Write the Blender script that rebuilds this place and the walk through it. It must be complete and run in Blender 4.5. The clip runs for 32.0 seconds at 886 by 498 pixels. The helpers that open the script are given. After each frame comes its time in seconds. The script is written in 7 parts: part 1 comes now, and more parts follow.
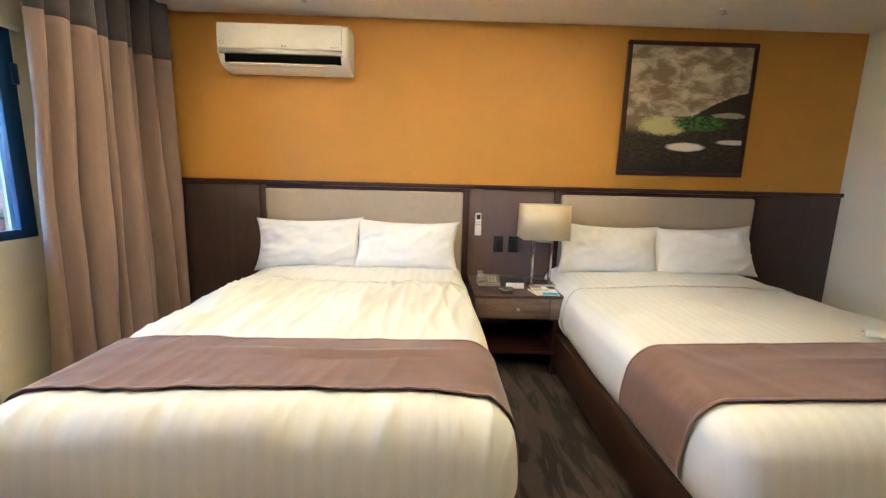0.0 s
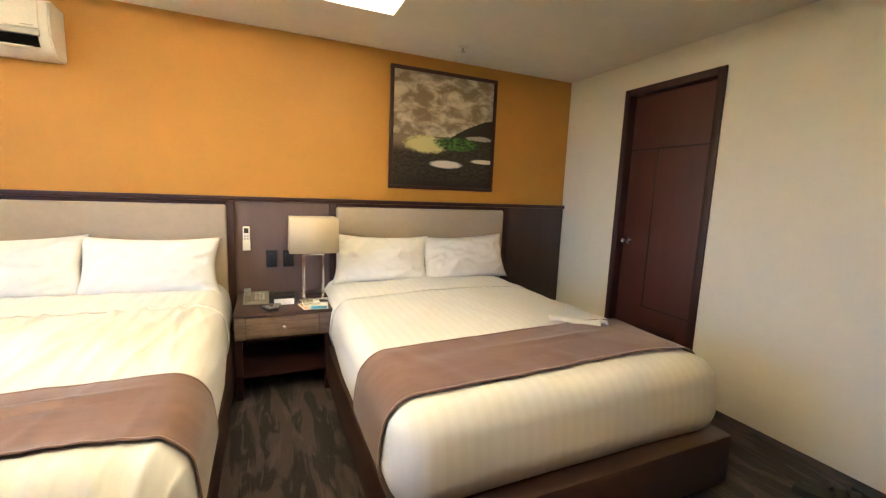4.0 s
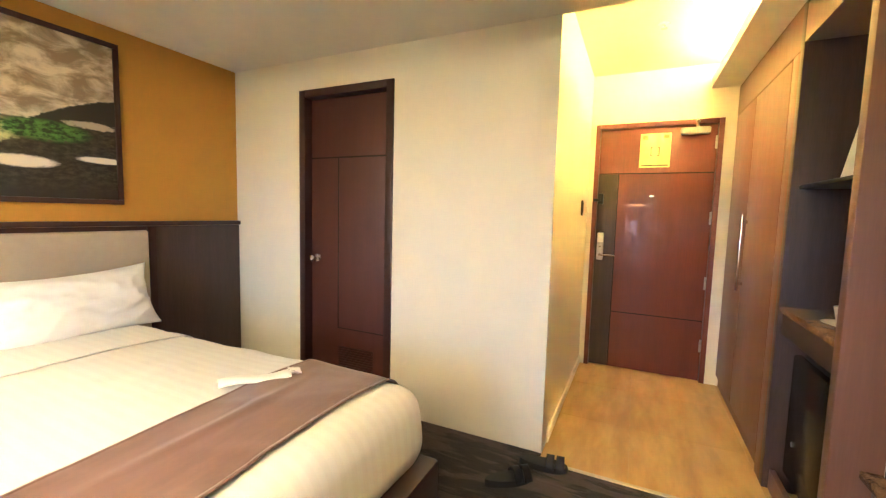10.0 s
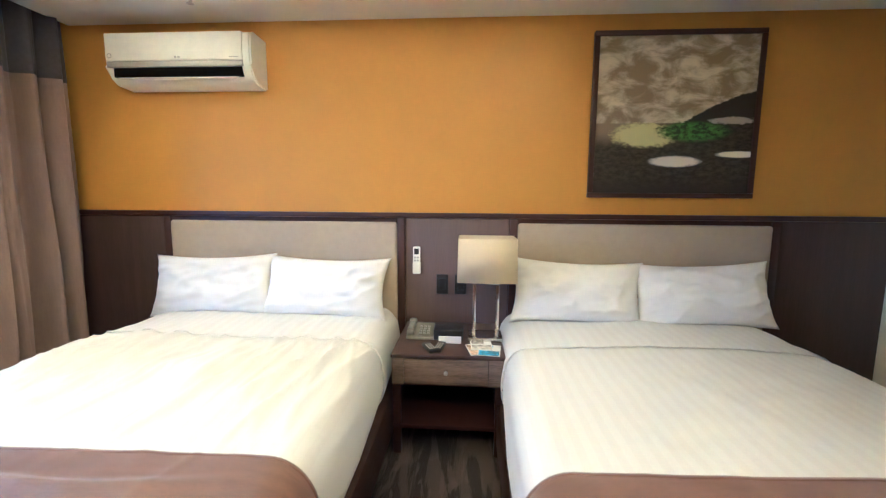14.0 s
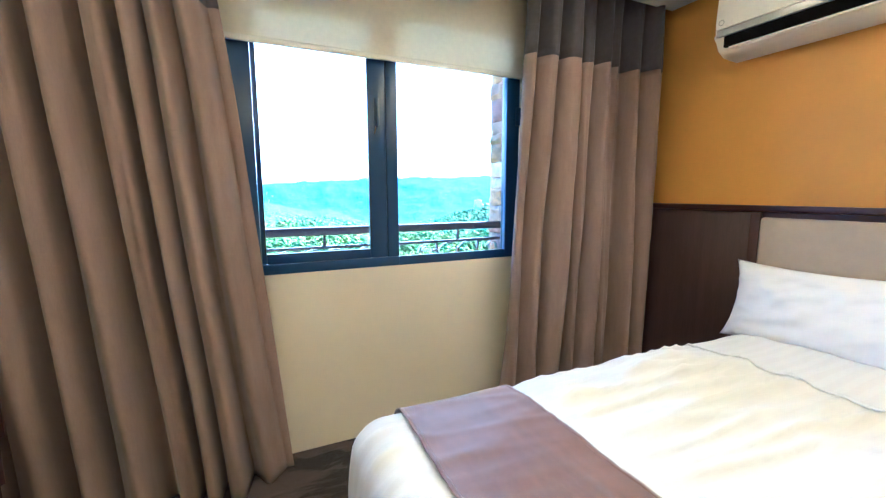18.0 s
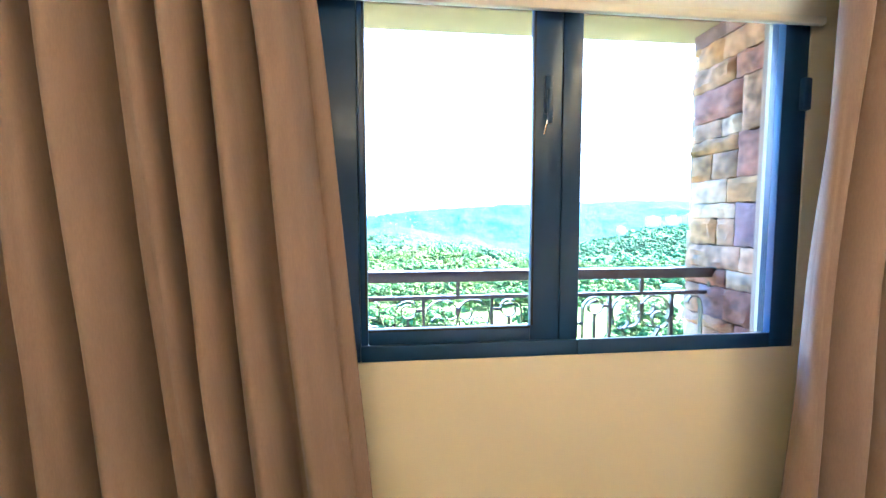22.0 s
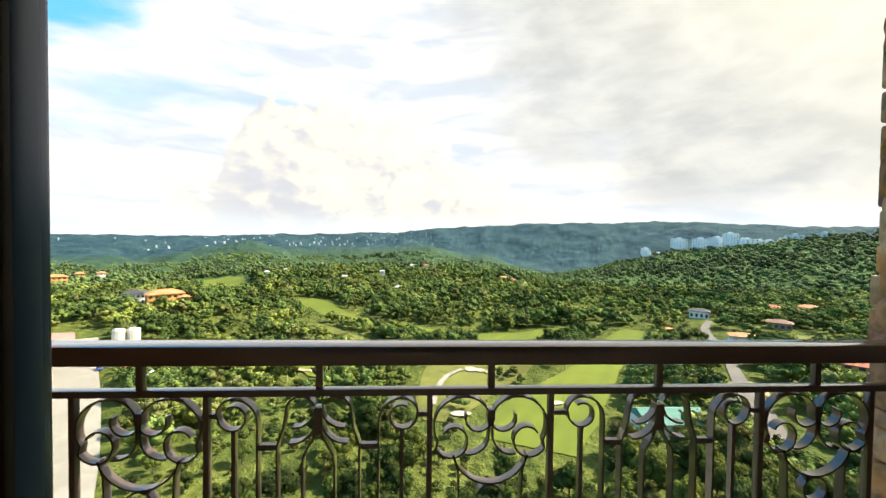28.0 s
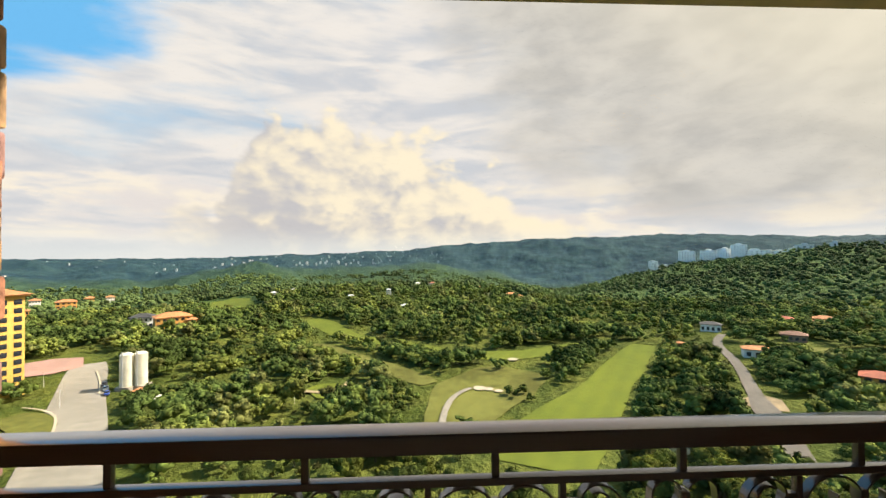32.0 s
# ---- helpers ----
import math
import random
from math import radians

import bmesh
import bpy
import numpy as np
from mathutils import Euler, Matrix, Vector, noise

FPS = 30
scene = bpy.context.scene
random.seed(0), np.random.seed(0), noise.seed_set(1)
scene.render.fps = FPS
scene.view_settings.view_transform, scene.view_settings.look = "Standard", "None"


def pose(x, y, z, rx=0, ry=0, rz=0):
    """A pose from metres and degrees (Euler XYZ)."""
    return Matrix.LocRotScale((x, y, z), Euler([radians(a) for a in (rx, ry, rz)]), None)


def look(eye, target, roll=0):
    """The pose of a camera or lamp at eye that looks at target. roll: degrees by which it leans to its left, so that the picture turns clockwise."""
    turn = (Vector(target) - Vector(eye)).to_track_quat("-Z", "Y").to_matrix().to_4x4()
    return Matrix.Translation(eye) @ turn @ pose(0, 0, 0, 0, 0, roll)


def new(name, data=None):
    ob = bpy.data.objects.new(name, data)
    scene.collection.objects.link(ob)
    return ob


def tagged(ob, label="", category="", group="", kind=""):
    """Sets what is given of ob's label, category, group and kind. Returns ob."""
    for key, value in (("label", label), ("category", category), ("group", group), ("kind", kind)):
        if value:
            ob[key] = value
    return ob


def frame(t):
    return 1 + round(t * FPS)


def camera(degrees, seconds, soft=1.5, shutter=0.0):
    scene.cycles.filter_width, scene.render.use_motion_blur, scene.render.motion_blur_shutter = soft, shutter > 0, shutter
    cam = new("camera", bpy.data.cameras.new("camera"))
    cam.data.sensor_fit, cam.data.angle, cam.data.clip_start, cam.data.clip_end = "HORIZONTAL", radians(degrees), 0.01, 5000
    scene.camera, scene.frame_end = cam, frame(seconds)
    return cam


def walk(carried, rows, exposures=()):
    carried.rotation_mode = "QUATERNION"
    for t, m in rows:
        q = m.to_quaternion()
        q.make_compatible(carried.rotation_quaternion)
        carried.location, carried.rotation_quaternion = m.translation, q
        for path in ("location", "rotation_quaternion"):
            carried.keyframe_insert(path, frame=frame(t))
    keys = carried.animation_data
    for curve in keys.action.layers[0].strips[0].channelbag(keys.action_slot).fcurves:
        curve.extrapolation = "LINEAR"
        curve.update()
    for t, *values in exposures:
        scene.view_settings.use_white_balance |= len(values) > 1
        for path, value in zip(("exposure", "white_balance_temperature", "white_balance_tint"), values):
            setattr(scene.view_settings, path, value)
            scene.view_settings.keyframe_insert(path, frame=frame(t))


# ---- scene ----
cam = camera(94.7, 32.0, soft=1.3)

PATH = [
    (0, (0.779, 0.363, 1.254), (0.822, 2.333, 0.915), 1.4),
    (0.5, (0.814, 0.345, 1.277), (0.88, 2.313, 0.928), 1.4),
    (1, (0.845, 0.337, 1.288), (0.964, 2.304, 0.942), 1.5),
    (1.5, (0.903, 0.325, 1.289), (1.093, 2.288, 0.956), 1.7),
    (2, (0.96, 0.315, 1.299), (1.24, 2.268, 0.97), 1.8),
    (2.5, (1.023, 0.307, 1.304), (1.411, 2.243, 0.981), 2.0),
    (3, (1.091, 0.29, 1.319), (1.599, 2.197, 0.997), 2.1),
    (3.5, (1.17, 0.268, 1.292), (1.809, 2.141, 0.998), 2.2),
    (5.5, (1.313, 0.273, 1.306), (2.603, 1.782, 1.067), 2.1),
    (6, (1.355, 0.283, 1.299), (2.796, 1.654, 1.081), 1.9),
    (6.5, (1.387, 0.322, 1.315), (3.008, 1.477, 1.119), 1.8),
    (7, (1.418, 0.371, 1.321), (3.153, 1.349, 1.139), 1.5),
    (7.5, (1.447, 0.426, 1.334), (3.256, 1.26, 1.15), 1.2),
    (8, (1.473, 0.475, 1.327), (3.324, 1.211, 1.143), 1.0),
    (8.5, (1.497, 0.516, 1.317), (3.368, 1.2, 1.133), 1.0),
    (9, (1.526, 0.546, 1.316), (3.392, 1.239, 1.125), 1.1),
    (9.5, (1.569, 0.569, 1.315), (3.415, 1.315, 1.127), 1.2),
    (10, (1.619, 0.589, 1.314), (3.421, 1.438, 1.14), 1.5),
    (10.5, (1.662, 0.612, 1.321), (3.376, 1.629, 1.161), 1.7),
    (11, (1.7, 0.638, 1.321), (3.26, 1.88, 1.174), 2.0),
    (11.5, (1.714, 0.67, 1.329), (3.064, 2.137, 1.169), 2.2),
    (12, (1.695, 0.729, 1.315), (2.787, 2.396, 1.146), 2.1),
    (12.5, (1.656, 0.775, 1.305), (2.457, 2.598, 1.114), 1.9),
    (13, (1.593, 0.826, 1.274), (2.082, 2.756, 1.08), 1.3),
    (13.5, (1.509, 0.877, 1.28), (1.688, 2.857, 1.063), 0.8),
    (14, (1.419, 0.921, 1.305), (1.292, 2.902, 1.058), 0.4),
    (14.5, (1.33, 0.945, 1.328), (0.885, 2.876, 1.062), -0.1),
    (15, (1.237, 0.96, 1.315), (0.486, 2.795, 1.047), -0.5),
    (15.5, (1.153, 0.979, 1.314), (0.125, 2.672, 1.037), -0.7),
    (17.5, (0.785, 1.104, 1.275), (-0.928, 2.102, 1.011), -0.0),
    (18, (0.711, 1.111, 1.277), (-1.087, 1.945, 1.008), -0.1),
    (18.5, (0.617, 1.109, 1.295), (-1.24, 1.801, 1.021), -0.0),
    (19, (0.526, 1.107, 1.303), (-1.379, 1.663, 1.058), -0.2),
    (19.5, (0.436, 1.1, 1.311), (-1.504, 1.52, 1.067), -0.3),
    (20, (0.334, 1.095, 1.284), (-1.623, 1.449, 1.073), 0.1),
    (20.5, (0.226, 1.134, 1.302), (-1.742, 1.421, 1.089), -0.2),
    (21, (0.1, 1.198, 1.309), (-1.877, 1.442, 1.133), -0.4),
    (21.5, (-0.016, 1.234, 1.32), (-1.999, 1.451, 1.177), -0.2),
    (22, (-0.12, 1.247, 1.321), (-2.103, 1.464, 1.179), -0.1),
    (22.5, (-0.221, 1.246, 1.314), (-2.206, 1.461, 1.192), 0.1),
    (23, (-0.339, 1.238, 1.319), (-2.325, 1.452, 1.219), 0.3),
    (23.5, (-0.456, 1.23, 1.341), (-2.442, 1.451, 1.259), 0.6),
    (24, (-0.561, 1.22, 1.345), (-2.549, 1.429, 1.267), 0.7),
    (24.5, (-0.658, 1.228, 1.347), (-2.647, 1.42, 1.273), 0.7),
    (25, (-0.76, 1.256, 1.35), (-2.751, 1.44, 1.288), 1.0),
    (25.5, (-0.84, 1.279, 1.353), (-2.832, 1.45, 1.298), 1.1),
    (27.5, (-1.064, 1.336, 1.362), (-3.06, 1.464, 1.307), 0.9),
    (28, (-1.113, 1.343, 1.37), (-3.108, 1.462, 1.317), 0.8),
    (28.5, (-1.152, 1.346, 1.372), (-3.148, 1.453, 1.316), 0.7),
    (29, (-1.178, 1.358, 1.381), (-3.175, 1.454, 1.332), 0.6),
    (29.5, (-1.198, 1.366, 1.386), (-3.196, 1.454, 1.345), 0.4),
    (30, (-1.212, 1.373, 1.391), (-3.21, 1.457, 1.364), 0.2),
    (30.5, (-1.218, 1.381, 1.419), (-3.216, 1.464, 1.404), -0.0),
    (31, (-1.213, 1.382, 1.459), (-3.212, 1.464, 1.461), -0.1),
    (31.5, (-1.212, 1.384, 1.497), (-3.21, 1.469, 1.515), -0.3),
    (32, (-1.218, 1.38, 1.535), (-3.216, 1.471, 1.566), -0.4),
]
SKY, COVE_POWER, LAMP_POWER = 0.55, 0.8, 4.6
EXPOSURES = [(0.0, 6.15, 4200, 10), (4.0, 6.4, 4400, 10), (6.0, 6.65, 4500, 10), (7.5, 7.3, 4550, 10), (11.0, 7.3, 4500, 10), (14.0, 6.3, 3850, 10), (15.5, 6.1, 3750, 10), (18.5, 6.15, 3800, 11),
             (21.5, 6.35, 4200, 13), (24.0, 5.3, 5150, 14), (25.5, 4.8, 5600, 14), (27.5, 3.2, 6900, 12), (28.4, 3.0, 7100, 12), (29.5, 2.65, 7400, 14), (32.0, 2.6, 7500, 15)]
walk(cam, [(t, look(eye, target, roll)) for t, eye, target, roll in PATH], EXPOSURES)

# ---- light ----
SUN_EL, SUN_AZ = 45.0, 79.0  # azimuth from the window's outlook (-x) towards +y
world = bpy.data.worlds.new("sky")
scene.world = world
world.use_nodes = True


class Nodes:
    """Short hand for node trees."""

    def __init__(self, tree, keep=False):
        self.t = tree
        if not keep:
            tree.nodes.clear()

    def add(self, kind, **kw):
        n = self.t.nodes.new(kind)
        for k, v in kw.items():
            if k == "op":
                n.operation = v
            elif k == "blend":
                n.blend_type = v
            elif k == "data":
                n.data_type = v
        return n

    def put(self, socket, v):
        if isinstance(v, bpy.types.NodeSocket):
            self.t.links.new(v, socket)
        elif isinstance(v, (tuple, list)) and len(v) == 3 and len(socket.default_value) == 4:
            socket.default_value = (*v, 1.0)
        else:
            socket.default_value = v

    def math(self, op, a, b=0.0, c=0.0, clamp=False):
        n = self.add("ShaderNodeMath", op=op)
        n.use_clamp = clamp
        for s, v in zip(n.inputs, (a, b, c)):
            self.put(s, v)
        return n.outputs[0]

    def mix(self, f, a, b, blend="MIX"):
        n = self.add("ShaderNodeMix", data="RGBA", blend=blend)
        self.put(n.inputs[0], f), self.put(n.inputs[6], a), self.put(n.inputs[7], b)
        return n.outputs[2]

    def noise(self, vec, scale, detail=4.0, rough=0.55, dist=0.0):
        n = self.add("ShaderNodeTexNoise")
        if vec is not None:
            self.put(n.inputs["Vector"], vec)
        n.inputs["Scale"].default_value, n.inputs["Detail"].default_value = scale, detail
        n.inputs["Roughness"].default_value, n.inputs["Distortion"].default_value = rough, dist
        return n.outputs["Fac"]

    def ramp(self, f, lo, hi, a=0.0, b=1.0):
        n = self.add("ShaderNodeMapRange")
        n.interpolation_type = "SMOOTHSTEP"
        for s, v in zip(n.inputs, (f, lo, hi, a, b)):
            self.put(s, v)
        return n.outputs[0]

    def xyz(self, x, y, z):
        n = self.add("ShaderNodeCombineXYZ")
        for s, v in zip(n.inputs, (x, y, z)):
            self.put(s, v)
        return n.outputs[0]


W = Nodes(world.node_tree)
gen = W.add("ShaderNodeTexCoord").outputs["Generated"]
sep = W.add("ShaderNodeSeparateXYZ")
W.put(sep.inputs[0], gen)
up = sep.outputs[2]
az = W.math("ARCTAN2", sep.outputs[1], W.math("MULTIPLY", sep.outputs[0], -1.0))  # 0 ahead of the window
el = W.math("ARCSINE", up)
sky = W.add("ShaderNodeTexSky")
sky.sky_type, sky.sun_disc, sky.sun_elevation, sky.sun_rotation = "NISHITA", False, radians(SUN_EL), radians(-90 + SUN_AZ)
sky.air_density, sky.dust_density = 1.2, 1.5
flat = W.xyz(W.math("MULTIPLY", az, 1.0), W.math("MULTIPLY", el, 1.9), 0.3)
n1 = W.noise(flat, 3.1, 9.0, 0.56, 0.25)
n2 = W.noise(W.xyz(W.math("ADD", az, 3.0), W.math("MULTIPLY", el, 3.4), 1.7), 1.7, 9.0, 0.56, 0.5)
n3 = W.noise(flat, 8.0, 8.0, 0.58, 0.15)
n4 = W.noise(W.xyz(W.math("ADD", az, 9.0), W.math("MULTIPLY", el, 4.5), 4.1), 4.2, 9.0, 0.58, 0.4)


def billow(da, de):
    """Rounded cloud heads at a place shifted by da, de."""
    v = W.add("ShaderNodeTexVoronoi")
    v.feature = "SMOOTH_F1"
    v.inputs["Scale"].default_value, v.inputs["Detail"].default_value, v.inputs["Smoothness"].default_value = 8.0, 3.0, 0.9
    v.inputs["Roughness"].default_value = 0.6
    W.put(v.inputs["Vector"], W.xyz(W.math("ADD", W.math("MULTIPLY_ADD", n1, 0.16, az), da), W.math("ADD", W.math("MULTIPLY_ADD", n3, 0.07, W.math("MULTIPLY", el, 1.15)), de), 0.0))
    return W.math("SUBTRACT", 0.45, v.outputs["Distance"])


# the heap cloud: a tower ahead, steep on the left, its top falling off to the right
bulge = billow(0.0, 0.0)
relief = W.math("SUBTRACT", bulge, billow(0.030, 0.026))
crest = W.math("MINIMUM", W.math("MULTIPLY_ADD", W.math("ADD", az, 0.46), 2.4, 0.20), W.math("MINIMUM", 0.425, W.math("MULTIPLY_ADD", az, -0.36, 0.355)))
crest = W.math("MINIMUM", crest, W.math("MULTIPLY_ADD", az, -0.80, 0.385))
crest = W.math("MAXIMUM", crest, W.math("MULTIPLY_ADD", az, -0.12, 0.120))
edge = W.math("ADD", W.math("SUBTRACT", crest, el), W.math("ADD", W.math("MULTIPLY_ADD", n3, 0.20, -0.10), W.math("MULTIPLY", bulge, 0.16)))
heap = W.math("MULTIPLY", W.ramp(edge, -0.01, 0.05), W.ramp(W.math("MULTIPLY_ADD", n3, 0.3, az), -0.46, -0.22))
lit = W.math("ADD", W.math("MULTIPLY", relief, 0.9), W.math("ADD", W.math("MULTIPLY_ADD", az, 1.2, 0.30), W.math("MULTIPLY_ADD", n3, 1.7, -0.85)))
lit = W.math("ADD", lit, W.math("MULTIPLY", W.math("SUBTRACT", el, 0.22), 1.0))
puff = W.ramp(lit, -0.42, 0.42)
# thin veil, broken streaks low on the left, and the grey bank in the upper right
veil = W.ramp(W.math("ADD", n2, W.math("MULTIPLY", W.math("ADD", az, 0.2), 0.16)), 0.18, 0.44)
streak = W.math("MULTIPLY", W.ramp(n4, 0.47, 0.60), W.math("MULTIPLY", W.ramp(el, 0.02, 0.06), W.ramp(el, 0.24, 0.10)))
bank = W.math("ADD", W.math("MULTIPLY_ADD", az, 0.95, W.math("MULTIPLY", el, 0.75)), W.math("MULTIPLY_ADD", n1, 0.55, -0.66))
bank = W.math("MULTIPLY", W.ramp(bank, -0.10, 0.24), W.ramp(el, 0.03, 0.14))
glow = W.ramp(W.math("MULTIPLY_ADD", az, 0.75, el), 0.65, 1.15)
blue = W.mix(0.35, W.mix(1.0, sky.outputs[0], (0.085, 0.130, 0.155), "MULTIPLY"), (0.42, 0.72, 1.0))
blue = W.mix(W.ramp(el, 0.0, 0.5), W.mix(0.5, blue, (0.74, 0.84, 0.95)), blue)
tone = W.mix(veil, blue, W.mix(W.ramp(n4, 0.36, 0.62), (0.56, 0.62, 0.72), (0.80, 0.80, 0.82)))
rift = W.ramp(W.math("ADD", W.math("MULTIPLY_ADD", az, -0.8, el), W.math("MULTIPLY_ADD", n2, 0.7, -0.35)), 0.86, 1.02)
tone = W.mix(rift, tone, (0.13, 0.50, 0.95))
tone = W.mix(W.math("MULTIPLY", streak, 0.75), tone, W.mix(W.ramp(n3, 0.40, 0.60), (0.70, 0.69, 0.73), (0.92, 0.86, 0.74)))
tone = W.mix(W.math("MULTIPLY", bank, 0.92), tone, W.mix(W.ramp(n3, 0.3, 0.7), (0.47, 0.48, 0.49), (0.64, 0.64, 0.63)))
tone = W.mix(W.math("MULTIPLY", heap, 0.95), tone, W.mix(puff, (0.52, 0.54, 0.60), (0.93, 0.86, 0.70)))
tone = W.mix(W.ramp(el, 0.075, 0.0, 0.0, 0.75), tone, (0.72, 0.79, 0.84))
tone = W.mix(W.math("MULTIPLY", glow, 0.45), tone, (1.0, 0.93, 0.70))
tone = W.mix(W.ramp(el, -0.02, -0.12), tone, (0.16, 0.20, 0.13))
bg = W.add("ShaderNodeBackground")
W.put(bg.inputs[0], tone)
bg.inputs[1].default_value = SKY
W.put(W.add("ShaderNodeOutputWorld").inputs[0], bg.outputs[0])

sun = new("sun", bpy.data.lights.new("sun", "SUN"))
sun.data.energy, sun.data.angle, sun.data.color = 5.0, radians(4.0), (1.0, 0.93, 0.80)
sun_dir = Vector((-math.cos(radians(SUN_AZ)) * math.cos(radians(SUN_EL)), math.sin(radians(SUN_AZ)) * math.cos(radians(SUN_EL)), math.sin(radians(SUN_EL))))
sun.matrix_world = look(sun_dir * 60, (0, 0, 0))


# ---- materials ----
def material(name, colour, rough=0.6, metal=0.0, vary=0.12, grain=30.0, bump=0.0, bump_scale=200.0, stretch=(1, 1, 1), colour2=None, spec=0.5,
             per_object=0.0, per_island=0.0, sheen=0.0, translucent=0.0, emit=0.0, coat=0.0, gloss_vary=0.25):
    """Base colour varied at two scales, optional relief, sheen, translucency."""
    m = bpy.data.materials.new(name)
    m.use_nodes = True
    N = Nodes(m.node_tree)
    tc = N.add("ShaderNodeTexCoord").outputs["Object"]
    mp = N.add("ShaderNodeMapping")
    N.put(mp.inputs[0], tc)
    mp.inputs["Scale"].default_value = stretch
    v = mp.outputs[0]
    big, fine = N.noise(v, grain * 0.12, 4.0), N.noise(v, grain, 5.0, 0.6)
    mixed = N.math("ADD", N.math("MULTIPLY", big, 0.5), N.math("MULTIPLY", fine, 0.5))
    c2 = colour2 or tuple(max(0.0, c * (1 - 2.2 * vary)) for c in colour)
    c1 = colour if colour2 else tuple(min(1.0, c * (1 + vary)) for c in colour)
    col = N.mix(N.ramp(mixed, 0.36, 0.64), c2, c1)
    rnd = None
    if per_object and per_island:
        r2 = N.add("ShaderNodeObjectInfo").outputs["Random"]
        col = N.mix(1.0, col, N.mix(r2, (1 - per_object, 1 - per_object, 1 - 0.6 * per_object), (1 + 1.1 * per_object, 1 + per_object, 1 + 0.6 * per_object)), "MULTIPLY")
    elif per_object:
        rnd, amount = N.add("ShaderNodeObjectInfo").outputs["Random"], per_object
    if per_island:
        rnd, amount = N.add("ShaderNodeNewGeometry").outputs["Random Per Island"], per_island
    if rnd is not None:
        col = N.mix(1.0, col, N.mix(rnd, tuple([1 - amount] * 3), tuple([1 + amount] * 3)), "MULTIPLY")
    p = N.add("ShaderNodeBsdfPrincipled")
    N.put(p.inputs["Base Color"], col)
    N.put(p.inputs["Roughness"], N.math("MULTIPLY_ADD", N.math("SUBTRACT", fine, 0.5), gloss_vary, rough, clamp=True))
    p.inputs["Metallic"].default_value = metal
    p.inputs["Specular IOR Level"].default_value = spec
    p.inputs["Sheen Weight"].default_value = sheen
    p.inputs["Coat Weight"].default_value = coat
    if emit:
        N.put(p.inputs["Emission Color"], colour)
        p.inputs["Emission Strength"].default_value = emit
    if bump:
        b = N.add("ShaderNodeBump")
        b.inputs["Strength"].default_value, b.inputs["Distance"].default_value = bump, 0.004
        N.put(b.inputs["Height"], N.noise(v, bump_scale, 3.0, 0.6))
        N.put(p.inputs["Normal"], b.outputs[0])
    out = p.outputs[0]
    if translucent:
        tr = N.add("ShaderNodeBsdfTranslucent")
        N.put(tr.inputs[0], col)
        ms = N.add("ShaderNodeMixShader")
        ms.inputs[0].default_value = translucent
        N.put(ms.inputs[1], out), N.put(ms.inputs[2], tr.outputs[0])
        out = ms.outputs[0]
    N.put(N.add("ShaderNodeOutputMaterial").inputs[0], out)
    return m


def glowing(name, colour, strength):
    m = bpy.data.materials.new(name)
    m.use_nodes = True
    N = Nodes(m.node_tree)
    e = N.add("ShaderNodeEmission")
    N.put(e.inputs[0], colour)
    e.inputs[1].default_value = strength
    N.put(N.add("ShaderNodeOutputMaterial").inputs[0], e.outputs[0])
    return m


def striped_cloth():
    """White satin-striped bed linen: stripes of gloss along the bed."""
    m = bpy.data.materials.new("striped_linen")
    m.use_nodes = True
    N = Nodes(m.node_tree)
    tc = N.add("ShaderNodeTexCoord").outputs["Object"]
    s = N.add("ShaderNodeSeparateXYZ")
    N.put(s.inputs[0], tc)
    st = N.ramp(N.math("SINE", N.math("MULTIPLY", s.outputs[0], 2 * math.pi / 0.05)), -0.25, 0.25)
    p = N.add("ShaderNodeBsdfPrincipled")
    N.put(p.inputs["Base Color"], N.mix(st, (0.68, 0.665, 0.635), (0.70, 0.69, 0.66)))
    N.put(p.inputs["Roughness"], N.math("MULTIPLY_ADD", st, -0.035, 0.66))
    p.inputs["Sheen Weight"].default_value = 0.15
    b = N.add("ShaderNodeBump")
    b.inputs["Strength"].default_value, b.inputs["Distance"].default_value = 0.22, 0.006
    N.put(b.inputs["Height"], N.math("ADD", N.noise(tc, 14.0, 4.0, 0.55, 0.6), N.math("MULTIPLY", N.noise(tc, 420.0, 2.0), 0.12)))
    N.put(p.inputs["Normal"], b.outputs[0])
    N.put(N.add("ShaderNodeOutputMaterial").inputs[0], p.outputs[0])
    return m


